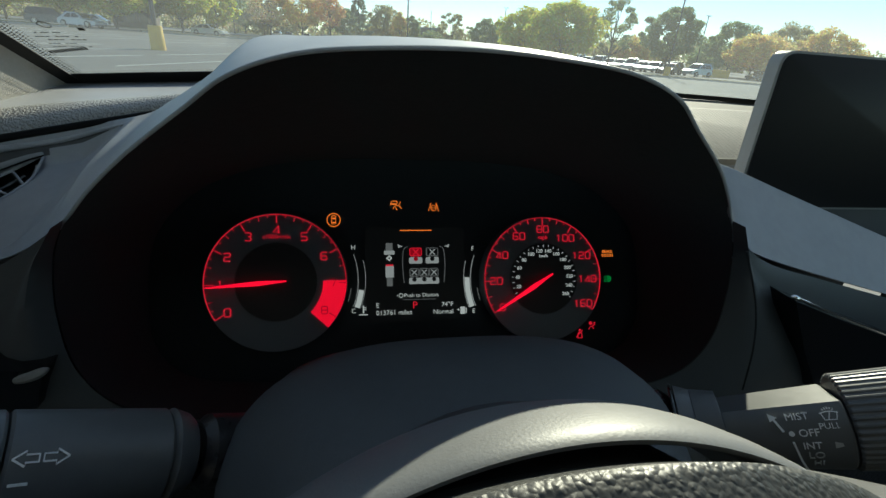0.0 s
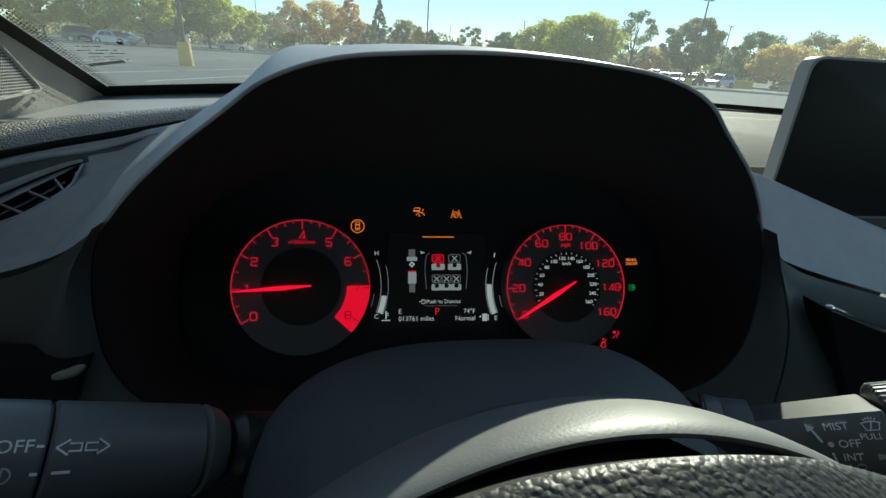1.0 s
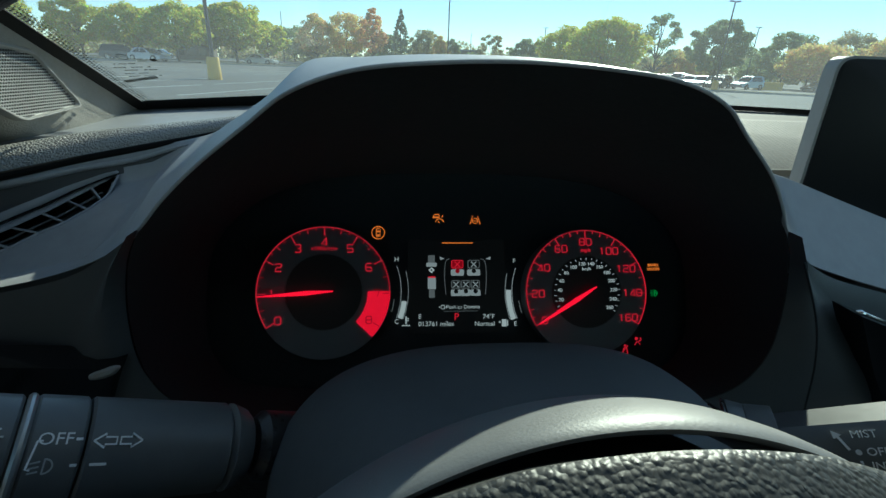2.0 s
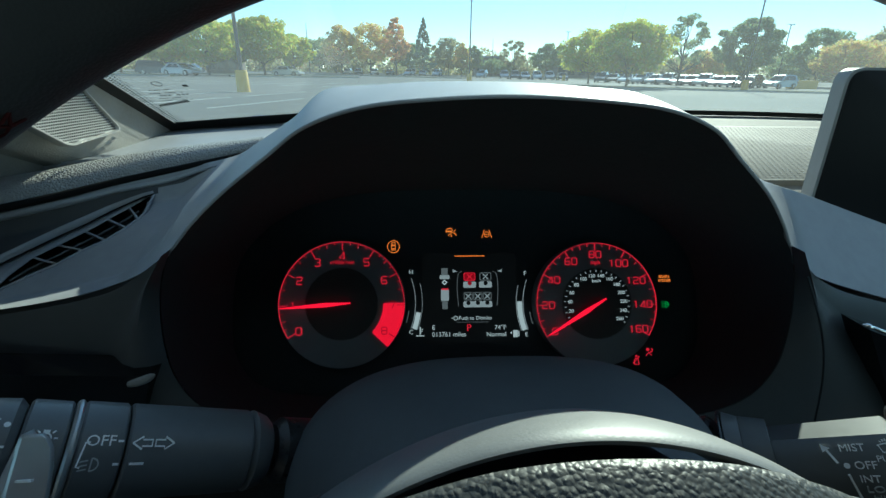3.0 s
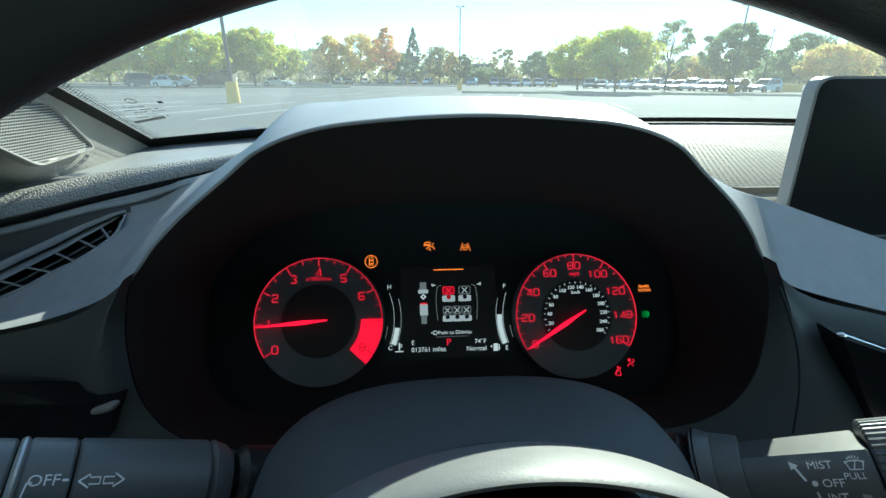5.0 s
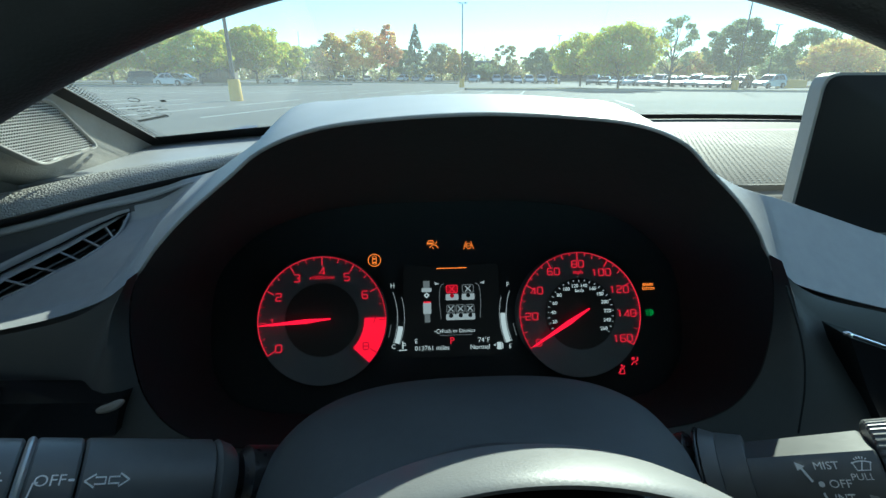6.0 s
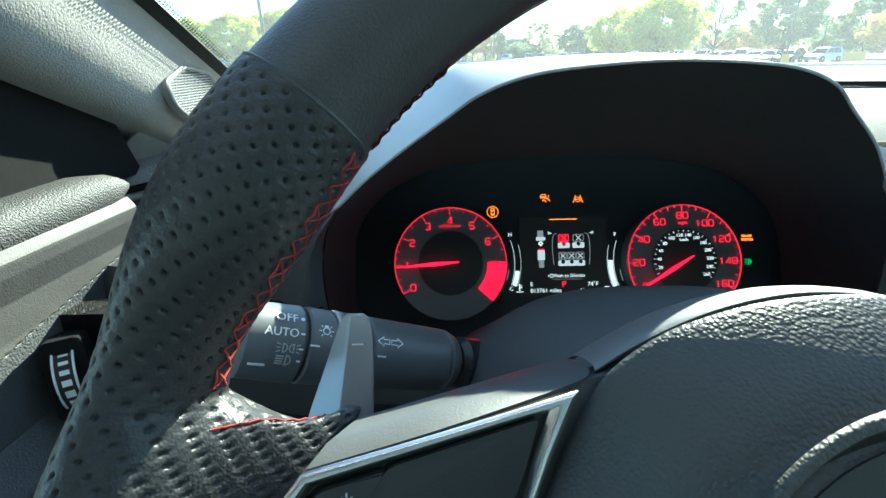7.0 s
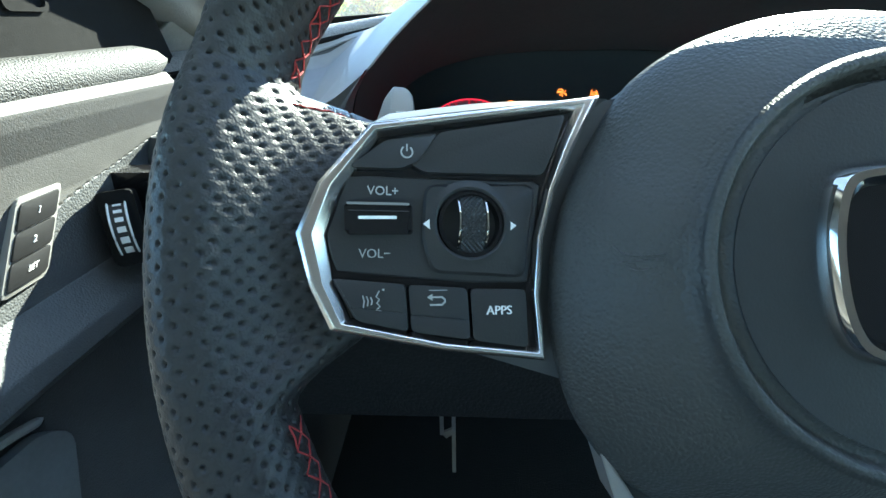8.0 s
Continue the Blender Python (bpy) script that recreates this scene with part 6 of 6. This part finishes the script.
WINDOW_FAR = shader("dark window glass", (0.03, 0.04, 0.05), 0.1)
TYRE = shader("black tyre rubber", (0.02, 0.02, 0.02), 0.8)
ALLOY = shader("silver alloy", (0.5, 0.5, 0.51), 0.35, metal=0.9)
CAR_GLASS = shader("dark car glass", (0.02, 0.025, 0.03), 0.06)
LAMP_GLASS = shader("clear headlight", (0.6, 0.62, 0.63), 0.1)
LAMP_RED = shader("red tail light", (0.4, 0.02, 0.02), 0.2)


def gz(x):
    """The lot falls gently to the right."""
    return -0.010 * x


def ground():
    v, f = [], []
    for y in (-3000, -400, -60, 0, 40, 100, 200, 500, 3500):
        for x in (-3000, -300, -60, 0, 60, 300, 3000):
            v.append((x, y, gz(max(-90, min(90, x)))))
    for j in range(8):
        for i in range(6):
            k = j * 7 + i
            f.append((k, k + 1, k + 8, k + 7))
    tagged(raw("ground", v, f, ASPHALT, None, "", smooth=False), "worn grey asphalt parking lot", "parking lot", kind="structure")


ground()


def strip(name, pts, width, height, mat, parent=None):
    """A low strip that follows the lot: kerb, verge or painted line."""
    bm = bmesh.new()
    p = [Vector(q) for q in pts]
    rows = []
    for i, q in enumerate(p):
        d = (p[min(i + 1, len(p) - 1)] - p[max(i - 1, 0)]).normalized()
        s = Vector((-d.y, d.x)) * width / 2
        rows.append([bm.verts.new((w.x, w.y, gz(w.x) + h)) for w, h in ((q - s, -.05), (q - s, height), (q + s, height), (q + s, -.05))])
    for a, b in zip(rows, rows[1:]):
        for k in range(4):
            bm.faces.new((a[k], b[k], b[(k + 1) % 4], a[(k + 1) % 4]))
    bm.faces.new(rows[0][::-1])
    bm.faces.new(rows[-1])
    return part(name, bm, mat, parent, smooth=False)


LEAN = Vector((math.sin(radians(15)), math.cos(radians(15))))


def lines():
    for row, (y0, length, k0, k1) in enumerate(((14.2, 5.6, -9, 6), (20.4, 5.4, -10, 12), (33.5, 10.5, -14, 12))):
        for k in range(k0, k1):
            a = Vector((-2.95 + 2.85 * k + (y0 - 16) * 0.268, y0))
            b = a + LEAN * length
            if a.x > .5 * a.y or 8 < a.x and row == 2:
                continue
            ob = strip("parking_line", [tuple(a), tuple(a * .5 + b * .5), tuple(b)], .11, .004, LINE)
            tagged(ob, "worn white painted parking line on the asphalt", "parking line", "parking lines", "structure")


lines()


def island(pts, width):
    k = tagged(strip("kerb", pts, width, .14, KERB), "pale concrete kerb of a planted island", "kerb", kind="structure")
    g = tagged(strip("verge", pts, width - .35, .17, VERGE), "dry grass and mulch in a planted island", "verge", kind="structure")


island([(5, 46.5), (20, 46.0), (34, 43.5), (46, 41.0), (56, 41.5)], 3.2)
island([(-52, 57), (-40, 56.5), (-28, 57)], 3.5)
island([(-24, 62), (-16, 66), (-10, 72)], 3.0)
island([(-70, 78), (-45, 76), (-20, 84), (-16, 88)], 5.0)
island([(-18, 98), (2, 92), (8, 90)], 3.0)
island([(-60, 140), (0, 138), (60, 132), (120, 110)], 9.0)


def lamp_post(x, y, height, base=True, head=True):
    lp = tagged(empty("lamp_post", (x, y, gz(x))), "tall dark parking lot lamp post on a yellow concrete base" if base else "tall thin dark lamp post far across the lot", "lamp post", "lamp posts")
    z = gz(x)
    if base:
        rows = []
        for h, r in ((-.05, .31), (.0, .31), (.95, .285), (1.0, .26), (1.0, .01)):
            rows.append([(x + r * c, y + r * s, z + h) for c, s in [(math.cos(a), math.sin(a)) for a in np.linspace(0, 2 * math.pi, 24, endpoint=False)]])
        v, f = loft(rows, closed=True)
        raw("base", v, f, YELLOW, lp, "yellow painted concrete base")
    part("pole", tube([(x, y, z + (.9 if base else 0)), (x, y, z + height)], [.095, .065], 10), POLE, lp)
    if head:
        for s in (-1, 1):
            part("lamp_head", prism(rounded(box(-.18, .18, -.12, .12), .04), -.05, .05, pose(x + s * .3, y, z + height + .02)), POLE, lp)


lamp_post(-8.8, 24.2, 8.4)
lamp_post(5.7, 57.4, 8.95)
lamp_post(30.4, 44.0, 7.7)
lamp_post(27.4, 92.0, 8.5)
lamp_post(56.9, 75.0, 9.0, base=False)
lamp_post(-27.0, 120.0, 11.0, base=False, head=False)
lamp_post(21.9, 150.0, 10.5, base=False, head=False)
lamp_post(-52.0, 66.0, 8.5, base=False)


# ---- trees ----
def leaf_shader(name, color, island=1.0):
    m = shader(name, color, 0.6, vary=0.35, vscale=0.9, island=island, spec=0.3)
    t = m.node_tree
    b = t.nodes["Principled BSDF"]
    thin, mixed = t.nodes.new("ShaderNodeBsdfTranslucent"), t.nodes.new("ShaderNodeMixShader")
    t.links.new(b.inputs["Base Color"].links[0].from_socket, thin.inputs["Color"])
    mixed.inputs["Fac"].default_value = 0.68
    t.links.new(b.outputs[0], mixed.inputs[1])
    t.links.new(thin.outputs[0], mixed.inputs[2])
    t.links.new(mixed.outputs[0], t.nodes["Material Output"].inputs["Surface"])
    return m


LEAF = {
    "green": leaf_shader("yellow green leaves", (0.66, 0.66, 0.11)),
    "dark": leaf_shader("dark green leaves", (0.35, 0.41, 0.20)),
    "yellow": leaf_shader("yellow autumn leaves", (0.80, 0.64, 0.24)),
    "orange": leaf_shader("orange autumn leaves", (0.85, 0.59, 0.28)),
    "olive": leaf_shader("olive brown leaves", (0.48, 0.44, 0.23)),
    "conifer": leaf_shader("grey green needles", (0.38, 0.44, 0.32)),
}


def leaves(rng, centres, radii, n, size, flat=1.0):
    """Leaf cards scattered in clumps: verts and faces."""
    k = rng.integers(0, len(centres), n)
    d = rng.normal(size=(n, 3))
    d /= np.linalg.norm(d, axis=1)[:, None]
    p = centres[k] + d * (radii[k] * rng.random(n) ** 0.45)[:, None] * np.array((1, 1, flat))
    a = rng.normal(size=(n, 3))
    a /= np.linalg.norm(a, axis=1)[:, None]
    b = np.cross(a, rng.normal(size=(n, 3)))
    b /= np.linalg.norm(b, axis=1)[:, None]
    s = size * (0.6 + 0.8 * rng.random(n))[:, None]
    v = np.empty((n * 4, 3))
    v[0::4], v[1::4], v[2::4], v[3::4] = p - a * s, p - b * s * .6, p + a * s, p + b * s * .6
    return v, np.arange(n * 4).reshape(n, 4)


def tree(x, y, top, width, kind, seed, density=1.0, form="round"):
    rng = np.random.default_rng(seed)
    z0 = gz(max(-90, min(90, x))) + (.1 if y < 200 else 0)
    h = top - z0
    width *= 1.2 if form != "cone" else 1.0
    words = {"green": "leafy yellow-green tree", "dark": "dense dark green tree", "yellow": "yellow autumn tree", "orange": "orange autumn tree", "olive": "brownish thinning autumn tree", "conifer": "tall grey-green conifer"}[kind]
    t = tagged(empty("tree", (x, y, z0)), words + (" with sparse crown" if density < .5 else "") + " beside the parking lot", "tree", "trees round the lot")
    bole = h * (.22 if form != "cone" else .12)
    base = np.array((x, y, z0))
    r0 = .05 + .016 * h
    wob = rng.normal(size=(6, 2)) * .02 * h
    stem = [base + (wob[i][0] * i / 6, wob[i][1] * i / 6, h * .92 * i / 5) for i in range(6)]
    bms = [tube(stem, [r0 * (1 - .17 * i) for i in range(6)], 8)]
    centres, radii = [], []
    if form == "cone":
        for i in range(150):
            s = (i / 150) ** .85
            r = width * .5 * (1 - s) ** 0.9 * (.75 + .5 * rng.random())
            a = rng.random() * 6.283
            c = base + (math.cos(a) * r * .62, math.sin(a) * r * .62, bole + (h - bole) * s - .12 * r)
            centres.append(c)
            radii.append(.075 * width * (1.1 - s) + .10)
    else:
        sparse = density < .5
        nb = 30 if sparse else 74
        mid, tall, half = bole + (h - bole) * .50, (h - bole) * .47, width * .44
        for i in range(nb):
            up = 1 - 2 * (i + .5) / nb
            a = i * 2.39996 + rng.normal() * .35
            level = math.sqrt(max(0.0, 1 - up * up))
            if form == "tall":
                level *= 1.15 - .45 * (up + 1) / 2
            k = (.38 + .62 * rng.random() ** .6) * (.82 + .34 * rng.random())
            c = base + (math.cos(a) * half * level * k, math.sin(a) * half * level * k, mid + tall * up * (.72 + .36 * rng.random()) + .04 * h * (1 - level))
            centres.append(c)
            radii.append(width * (.055 + .075 * rng.random()) * (.8 if sparse else 1.0))
            if i % 3 == 0 or sparse:
                n0 = min(4, max(1, int(5 * ((c[2] - z0) / h) * .62)))
                q = np.array(stem[n0])
                bend = q * .5 + c * .5 + (0, 0, -.025 * h)
                bms.append(tube([q, bend, c], [r0 * .34, r0 * .2, r0 * .06], 5))
    part("trunk", merge(*bms), BARK, t, "grey-brown trunk and limbs")
    n = int((13000 if y < 100 else 8000) * density * (1.2 if width > 9 else 1))
    v, f = leaves(rng, np.array(centres), np.array(radii), n, .085 + .00105 * y, .62 if form != "cone" else .45)
    raw("crown", v, f.tolist(), LEAF[kind], t, smooth=False)


TREES = [
    (-39.4, 66, 6.9, 6.5, "green", 1, "round"), (-33.2, 66, 6.4, 7.5, "green", 1, "round"), (-27.2, 64, 6.5, 7.6, "green", 1, "round"),
    (-26.3, 72, 7.5, 7.0, "green", 1, "round"), (-22.7, 72, 7.9, 8.2, "green", 1, "round"), (-20.5, 80, 6.2, 6.0, "green", 1, "round"),
    (-46.0, 62, 7.4, 6.5, "green", 1, "round"), (-54.0, 60, 7.8, 7.0, "green", 1, "round"),
    (-30.8, 150, 9.6, 12, "dark", 1, "round"), (-19.2, 120, 10.6, 9.0, "yellow", 1, "tall"), (-12.8, 125, 11.5, 12, "yellow", 1.1, "round"),
    (-6.1, 122, 12.4, 7.0, "orange", 1, "tall"), (.6, 130, 13.8, 9.5, "conifer", .9, "cone"), (8.0, 140, 9.5, 10, "olive", .9, "round"),
    (10.9, 130, 7.5, 5.0, "yellow", .8, "tall"), (14.5, 135, 7.5, 5.0, "dark", 1, "round"), (26.7, 140, 9.5, 8.5, "olive", .35, "round"),
    (33.8, 130, 7.8, 8.2, "dark", 1.1, "round"), (24.0, 150, 4.2, 11, "dark", 1, "round"),
    (21.0, 60, 5.7, 7.4, "green", 1.1, "round"), (21.6, 50, 5.9, 8.4, "green", 1.5, "round"), (32.5, 60, 7.8, 7.2, "dark", .3, "tall"),
    (39.6, 58, 7.2, 7.2, "dark", 1.5, "round"), (53.5, 90, 4.8, 8, "yellow", .8, "round"), (67.4, 80, 8.0, 9, "dark", 1.1, "round"),
    (63.4, 70, 5.9, 10, "yellow", 1, "round"), (79.6, 80, 8.6, 10, "olive", .9, "round"), (86.5, 110, 5.2, 12, "dark", 1, "round"), (76.8, 70, 7.3, 9, "yellow", 1, "round"),
    (-22.0, 128, 7.0, 8.0, "olive", .9, "round"), (-3.0, 138, 8.0, 8.5, "dark", .8, "round"), (46.0, 120, 6.0, 9.0, "dark", 1, "round"),
]
for i, (x, y, top, width, kind, dens, form) in enumerate(TREES):
    tree(x, y, top, width, kind, 100 + i, dens, form)


def far_woods():
    rng = np.random.default_rng(5)
    c, r = [], []
    for i in range(420):
        a = -75 + 150 * i / 419 + rng.normal() * .3
        d = 175 + rng.random() * 30
        x, y = d * math.sin(radians(a)), d * math.cos(radians(a))
        h = 4.0 + 4.0 * rng.random() + 1.2 * math.sin(a * .9)
        for k in range(3):
            c.append((x + rng.normal() * 2, y, h * (.25 + .3 * k) - .5))
            r.append(2.6)
    v, f = leaves(rng, np.array(c), np.array(r), 64000, .55, .8)
    tagged(raw("far_woods", v, f.tolist(), LEAF["olive"], None, "", smooth=False), "hazy line of autumn woods behind the lot", "woods", kind="stuff")


far_woods()


# ---- parked cars ----
def car(color, kind, label):
    c = tagged(empty("car"), label, "car", "parked cars")
    paint = shader(color[0] + " car paint", color[1], 0.35, metal=0.2, coat=0.8, vary=0.05, vscale=3)
    tall = 1.68 if kind == "suv" else 1.45
    length, wide = (4.65, 1.86) if kind == "suv" else (4.75, 1.82)
    belt = .98 if kind == "suv" else .88
    # lower body from side outlines, narrowed at the ends
    prof = [(-.5, .42), (-.495, .62), (-.47, belt - .08), (-.40, belt), (.14, belt), (.24, belt - .04), (.42, belt - .16), (.485, belt - .30), (.5, .55), (.49, .34), (.36, .24), (-.38, .24), (-.49, .32)]
    rows = []
    for s, w in ((-1, .90), (-1, 1.0), (-.5, 1.0), (0, 1), (.5, 1), (1, 1.0), (1, .90)):
        row = []
        for u, z in prof:
            taper = 1 - .18 * max(0, abs(u) - .36) / .14
            inset = .04 if w < 1 else 0
            row.append((u * length * (1 - .012 * (w < 1)), s * (wide / 2 - inset * (z > belt - .1) - (0.0 if w == 1 else -0.005)) * taper, z))
        rows.append(row)
    v, f = loft([[(p[1], p[0], p[2]) for p in r] for r in rows], closed=True)
    n = len(prof)
    f += [tuple(range(n)), tuple(range(len(v) - 1, len(v) - n - 1, -1))]
    raw("body", v, f, paint, c, angle=35)
    r0, r1, r2, r3 = (-.47, -.40, .06, .23) if kind == "suv" else (-.40, -.26, .04, .22)
    cab = [(r0, belt - .02), (r1, tall - .06), (r1 + .06, tall), (r2 - .08, tall), (r2, tall - .05), (r3, belt - .02)]
    rows = []
    for s in (-1, -.6, 0, .6, 1):
        rows.append([(s * (wide / 2 - .05 - .26 * (z - belt) / (tall - belt) * .75), u * length, z) for u, z in cab])
    v, f = loft(rows)
    f += [tuple(range(6)), tuple(range(len(v) - 1, len(v) - 7, -1))]
    raw("cabin", v, f, paint, c, angle=35)
    for s in (-1, 1):
        x = lambda z: s * (wide / 2 - .05 - .26 * (z - belt) / (tall - belt) * .75 + .006)
        lo, hi = belt + .05, tall - .11
        for u0, u1, t0, t1 in ((r0 + .10, -.10, r1 + .07, -.10), (-.085, r3 - .075, -.085, r2 - .02)):
            raw("side_window", [(x(lo), u0 * length, lo), (x(lo), u1 * length, lo), (x(hi), t1 * length, hi), (x(hi), t0 * length, hi)], [(0, 1, 2, 3)], CAR_GLASS, c, smooth=False)
        part("mirror", prism(rounded(box(-.09, .09, -.06, .06), .03), -.06, .06, frame_at((s * (wide / 2 + .05), (r3 - .07) * length, belt + .06), (1, 0, 0), (0, 0, 1))), paint, c)
        raw("headlight", [(s * (wide / 2 - .12), .485 * length, belt - .33), (s * (wide / 2 - .50), .494 * length, belt - .34), (s * (wide / 2 - .48), .478 * length, belt - .22), (s * (wide / 2 - .14), .445 * length, belt - .19)], [(0, 1, 2, 3)], LAMP_GLASS, c, smooth=False)
        raw("tail_light", [(s * (wide / 2 - .12), -.500 * length, belt - .28), (s * (wide / 2 - .45), -.503 * length, belt - .28), (s * (wide / 2 - .45), -.494 * length, belt - .10), (s * (wide / 2 - .12), -.488 * length, belt - .10)], [(0, 1, 2, 3)], LAMP_RED, c, smooth=False)
        for u in (-.31, .30):
            m = frame_at((s * (wide / 2 - .10), u * length, .33), (0, 1, 0), (0, 0, 1))
            w = part("wheel", band(m, 0, 0, .20, .335, -.11, .11, n=28), TYRE, c, "black tyre")
            part("rim", merge(band(m, 0, 0, .17, .21, -.09, .115, n=28), *[prism([(.03 * math.cos(a + 1.57) + .02 * math.cos(a), .03 * math.sin(a + 1.57) + .02 * math.sin(a)), (.03 * math.cos(a - 1.57) + .02 * math.cos(a), .03 * math.sin(a - 1.57) + .02 * math.sin(a)), (.19 * math.cos(a) + .02 * math.sin(a), .19 * math.sin(a) - .02 * math.cos(a)), (.19 * math.cos(a) - .02 * math.sin(a), .19 * math.sin(a) + .02 * math.cos(a))], -.10, .10, m) for a in np.linspace(0, 6.283, 5, endpoint=False)]), ALLOY, w, "silver alloy rim")
    k = .07
    a, b, d, e = (r2 - .0, tall - .05), (r3, belt - .02), None, None
    for (u0, z0), (u1, z1), nm in (((r2, tall - .05), (r3, belt - .02), "windscreen"), ((r1, tall - .06), (r0, belt - .02), "rear_window")):
        off = .012 if nm == "windscreen" else -.012
        xs = lambda z: wide / 2 - .05 - .26 * (z - belt) / (tall - belt) * .75
        pts = []
        for kk, sg in ((.08, -1), (.08, 1), (.88, 1), (.88, -1)):
            u, z = u0 + (u1 - u0) * kk, z0 + (z1 - z0) * kk
            pts.append((sg * (xs(z) - .10), u * length + off, z + .006))
        raw(nm, pts, [(0, 1, 2, 3)], CAR_GLASS, c, smooth=False)
    return c


COLORS = {"white": (0.75, 0.75, 0.74), "silver": (0.45, 0.46, 0.48), "black": (0.015, 0.015, 0.017), "grey": (0.12, 0.125, 0.13), "blue": (0.06, 0.12, 0.25), "pale blue": (0.35, 0.45, 0.5)}
made = {}


def park(color, kind, x, y, heading):
    m = pose(x, y, gz(x), 0, 0, heading)
    if (color, kind) not in made:
        words = color + (" sport utility vehicle" if kind == "suv" else " sedan") + " parked in the lot"
        ob = car((color, COLORS[color]), kind, words)
        ob.matrix_basis = m
        made[color, kind] = ob
    else:
        copy_thing(made[color, kind], m)


for color, kind, x, y, turn in (
    ("black", "suv", -32.6, 62, -75), ("silver", "sedan", -29.3, 61.0, -110), ("white", "sedan", -20.2, 75, -105),
    ("silver", "sedan", -18.6, 125, 178), ("grey", "sedan", -16.0, 126, 182), ("white", "sedan", -11.8, 125, 180), ("black", "sedan", -7.8, 125, 178),
    ("white", "suv", -2.8, 122, 160), ("silver", "sedan", .4, 124, 180), ("white", "suv", 4.1, 122, 165),
    ("pale blue", "suv", 13.6, 108, 160), ("silver", "suv", 17.2, 100, 172), ("grey", "suv", 19.3, 99.5, 172), ("silver", "sedan", 21.3, 99, 172), ("white", "suv", 23.5, 98, 172), ("silver", "suv", 25.8, 97, 172), ("grey", "sedan", 28.2, 96, 172),
    ("grey", "suv", 31.0, 82, 150), ("black", "sedan", 33.4, 83, 150), ("white", "sedan", 33.4, 76.5, 128), ("white", "suv", 34.8, 74.6, 128), ("silver", "sedan", 36.1, 72.9, 128), ("silver", "suv", 37.2, 71.2, 128), ("white", "sedan", 38.1, 69.4, 128), ("grey", "sedan", 38.9, 67.6, 128), ("white", "suv", 39.7, 65.9, 128), ("silver", "sedan", 40.5, 64.2, 128), ("pale blue", "sedan", 41.2, 62.5, 128),
    ("black", "suv", 43.9, 62.6, 128), ("grey", "sedan", 42.2, 60.6, 128), ("pale blue", "suv", 46.0, 60, 110),
    ("black", "sedan", 60.0, 64, 100), ("white", "sedan", -36.5, 78, 100),
):
    park(color, kind, x, y, turn)


# ---- things at the far edge of the lot ----
def barrier():
    o = part("concrete_barrier", prism([(-2.2, -.3), (2.2, -.3), (2.2, .3), (-2.2, .3)], -.1, 1.05, pose(51.5, 63, gz(51.5), 0, 0, 8), .05), YELLOW)
    tagged(o, "pale yellow concrete block beside the parked cars", "barrier")


barrier()


def far_building(x, y, w, d, h, label, storeys, bays, heading=0):
    m = pose(x, y, gz(max(-90, min(90, x))), 0, 0, heading)
    b = tagged(empty("building", (x, y, 0)), label, "building")
    part("wall", prism(box(-w / 2, w / 2, -d / 2, d / 2), -.3, h, m), WALL_FAR, b, smooth=False)
    part("roof", prism(box(-w / 2 - .2, w / 2 + .2, -d / 2 - .2, d / 2 + .2), h, h + .45, m), ROOF_FAR, b, smooth=False)
    for i in range(bays):
        for j in range(storeys):
            cx, cz = -w / 2 + w * (i + .5) / bays, h * (j + .55) / storeys
            f = m @ frame_at((cx, -d / 2 - .03, cz), (1, 0, 0), (0, 0, 1))
            part("window", prism(box(-w / bays * .32, w / bays * .32, -h / storeys * .28, h / storeys * .28), -.05, .03, f), WINDOW_FAR, b, smooth=False)


far_building(22.0, 158, 9.0, 6, 5.6, "low flat-roofed brown building beyond the lot", 1, 4)
far_building(52.0, 150, 22, 8, 4.0, "long low pale building behind the trees", 1, 7)
far_building(-32.0, 82, 5.0, 3.5, 2.9, "small dark glazed kiosk under the trees", 1, 3)
far_building(-95, 105, 26, 14, 13, "grey office building with rows of windows", 4, 7, 25)
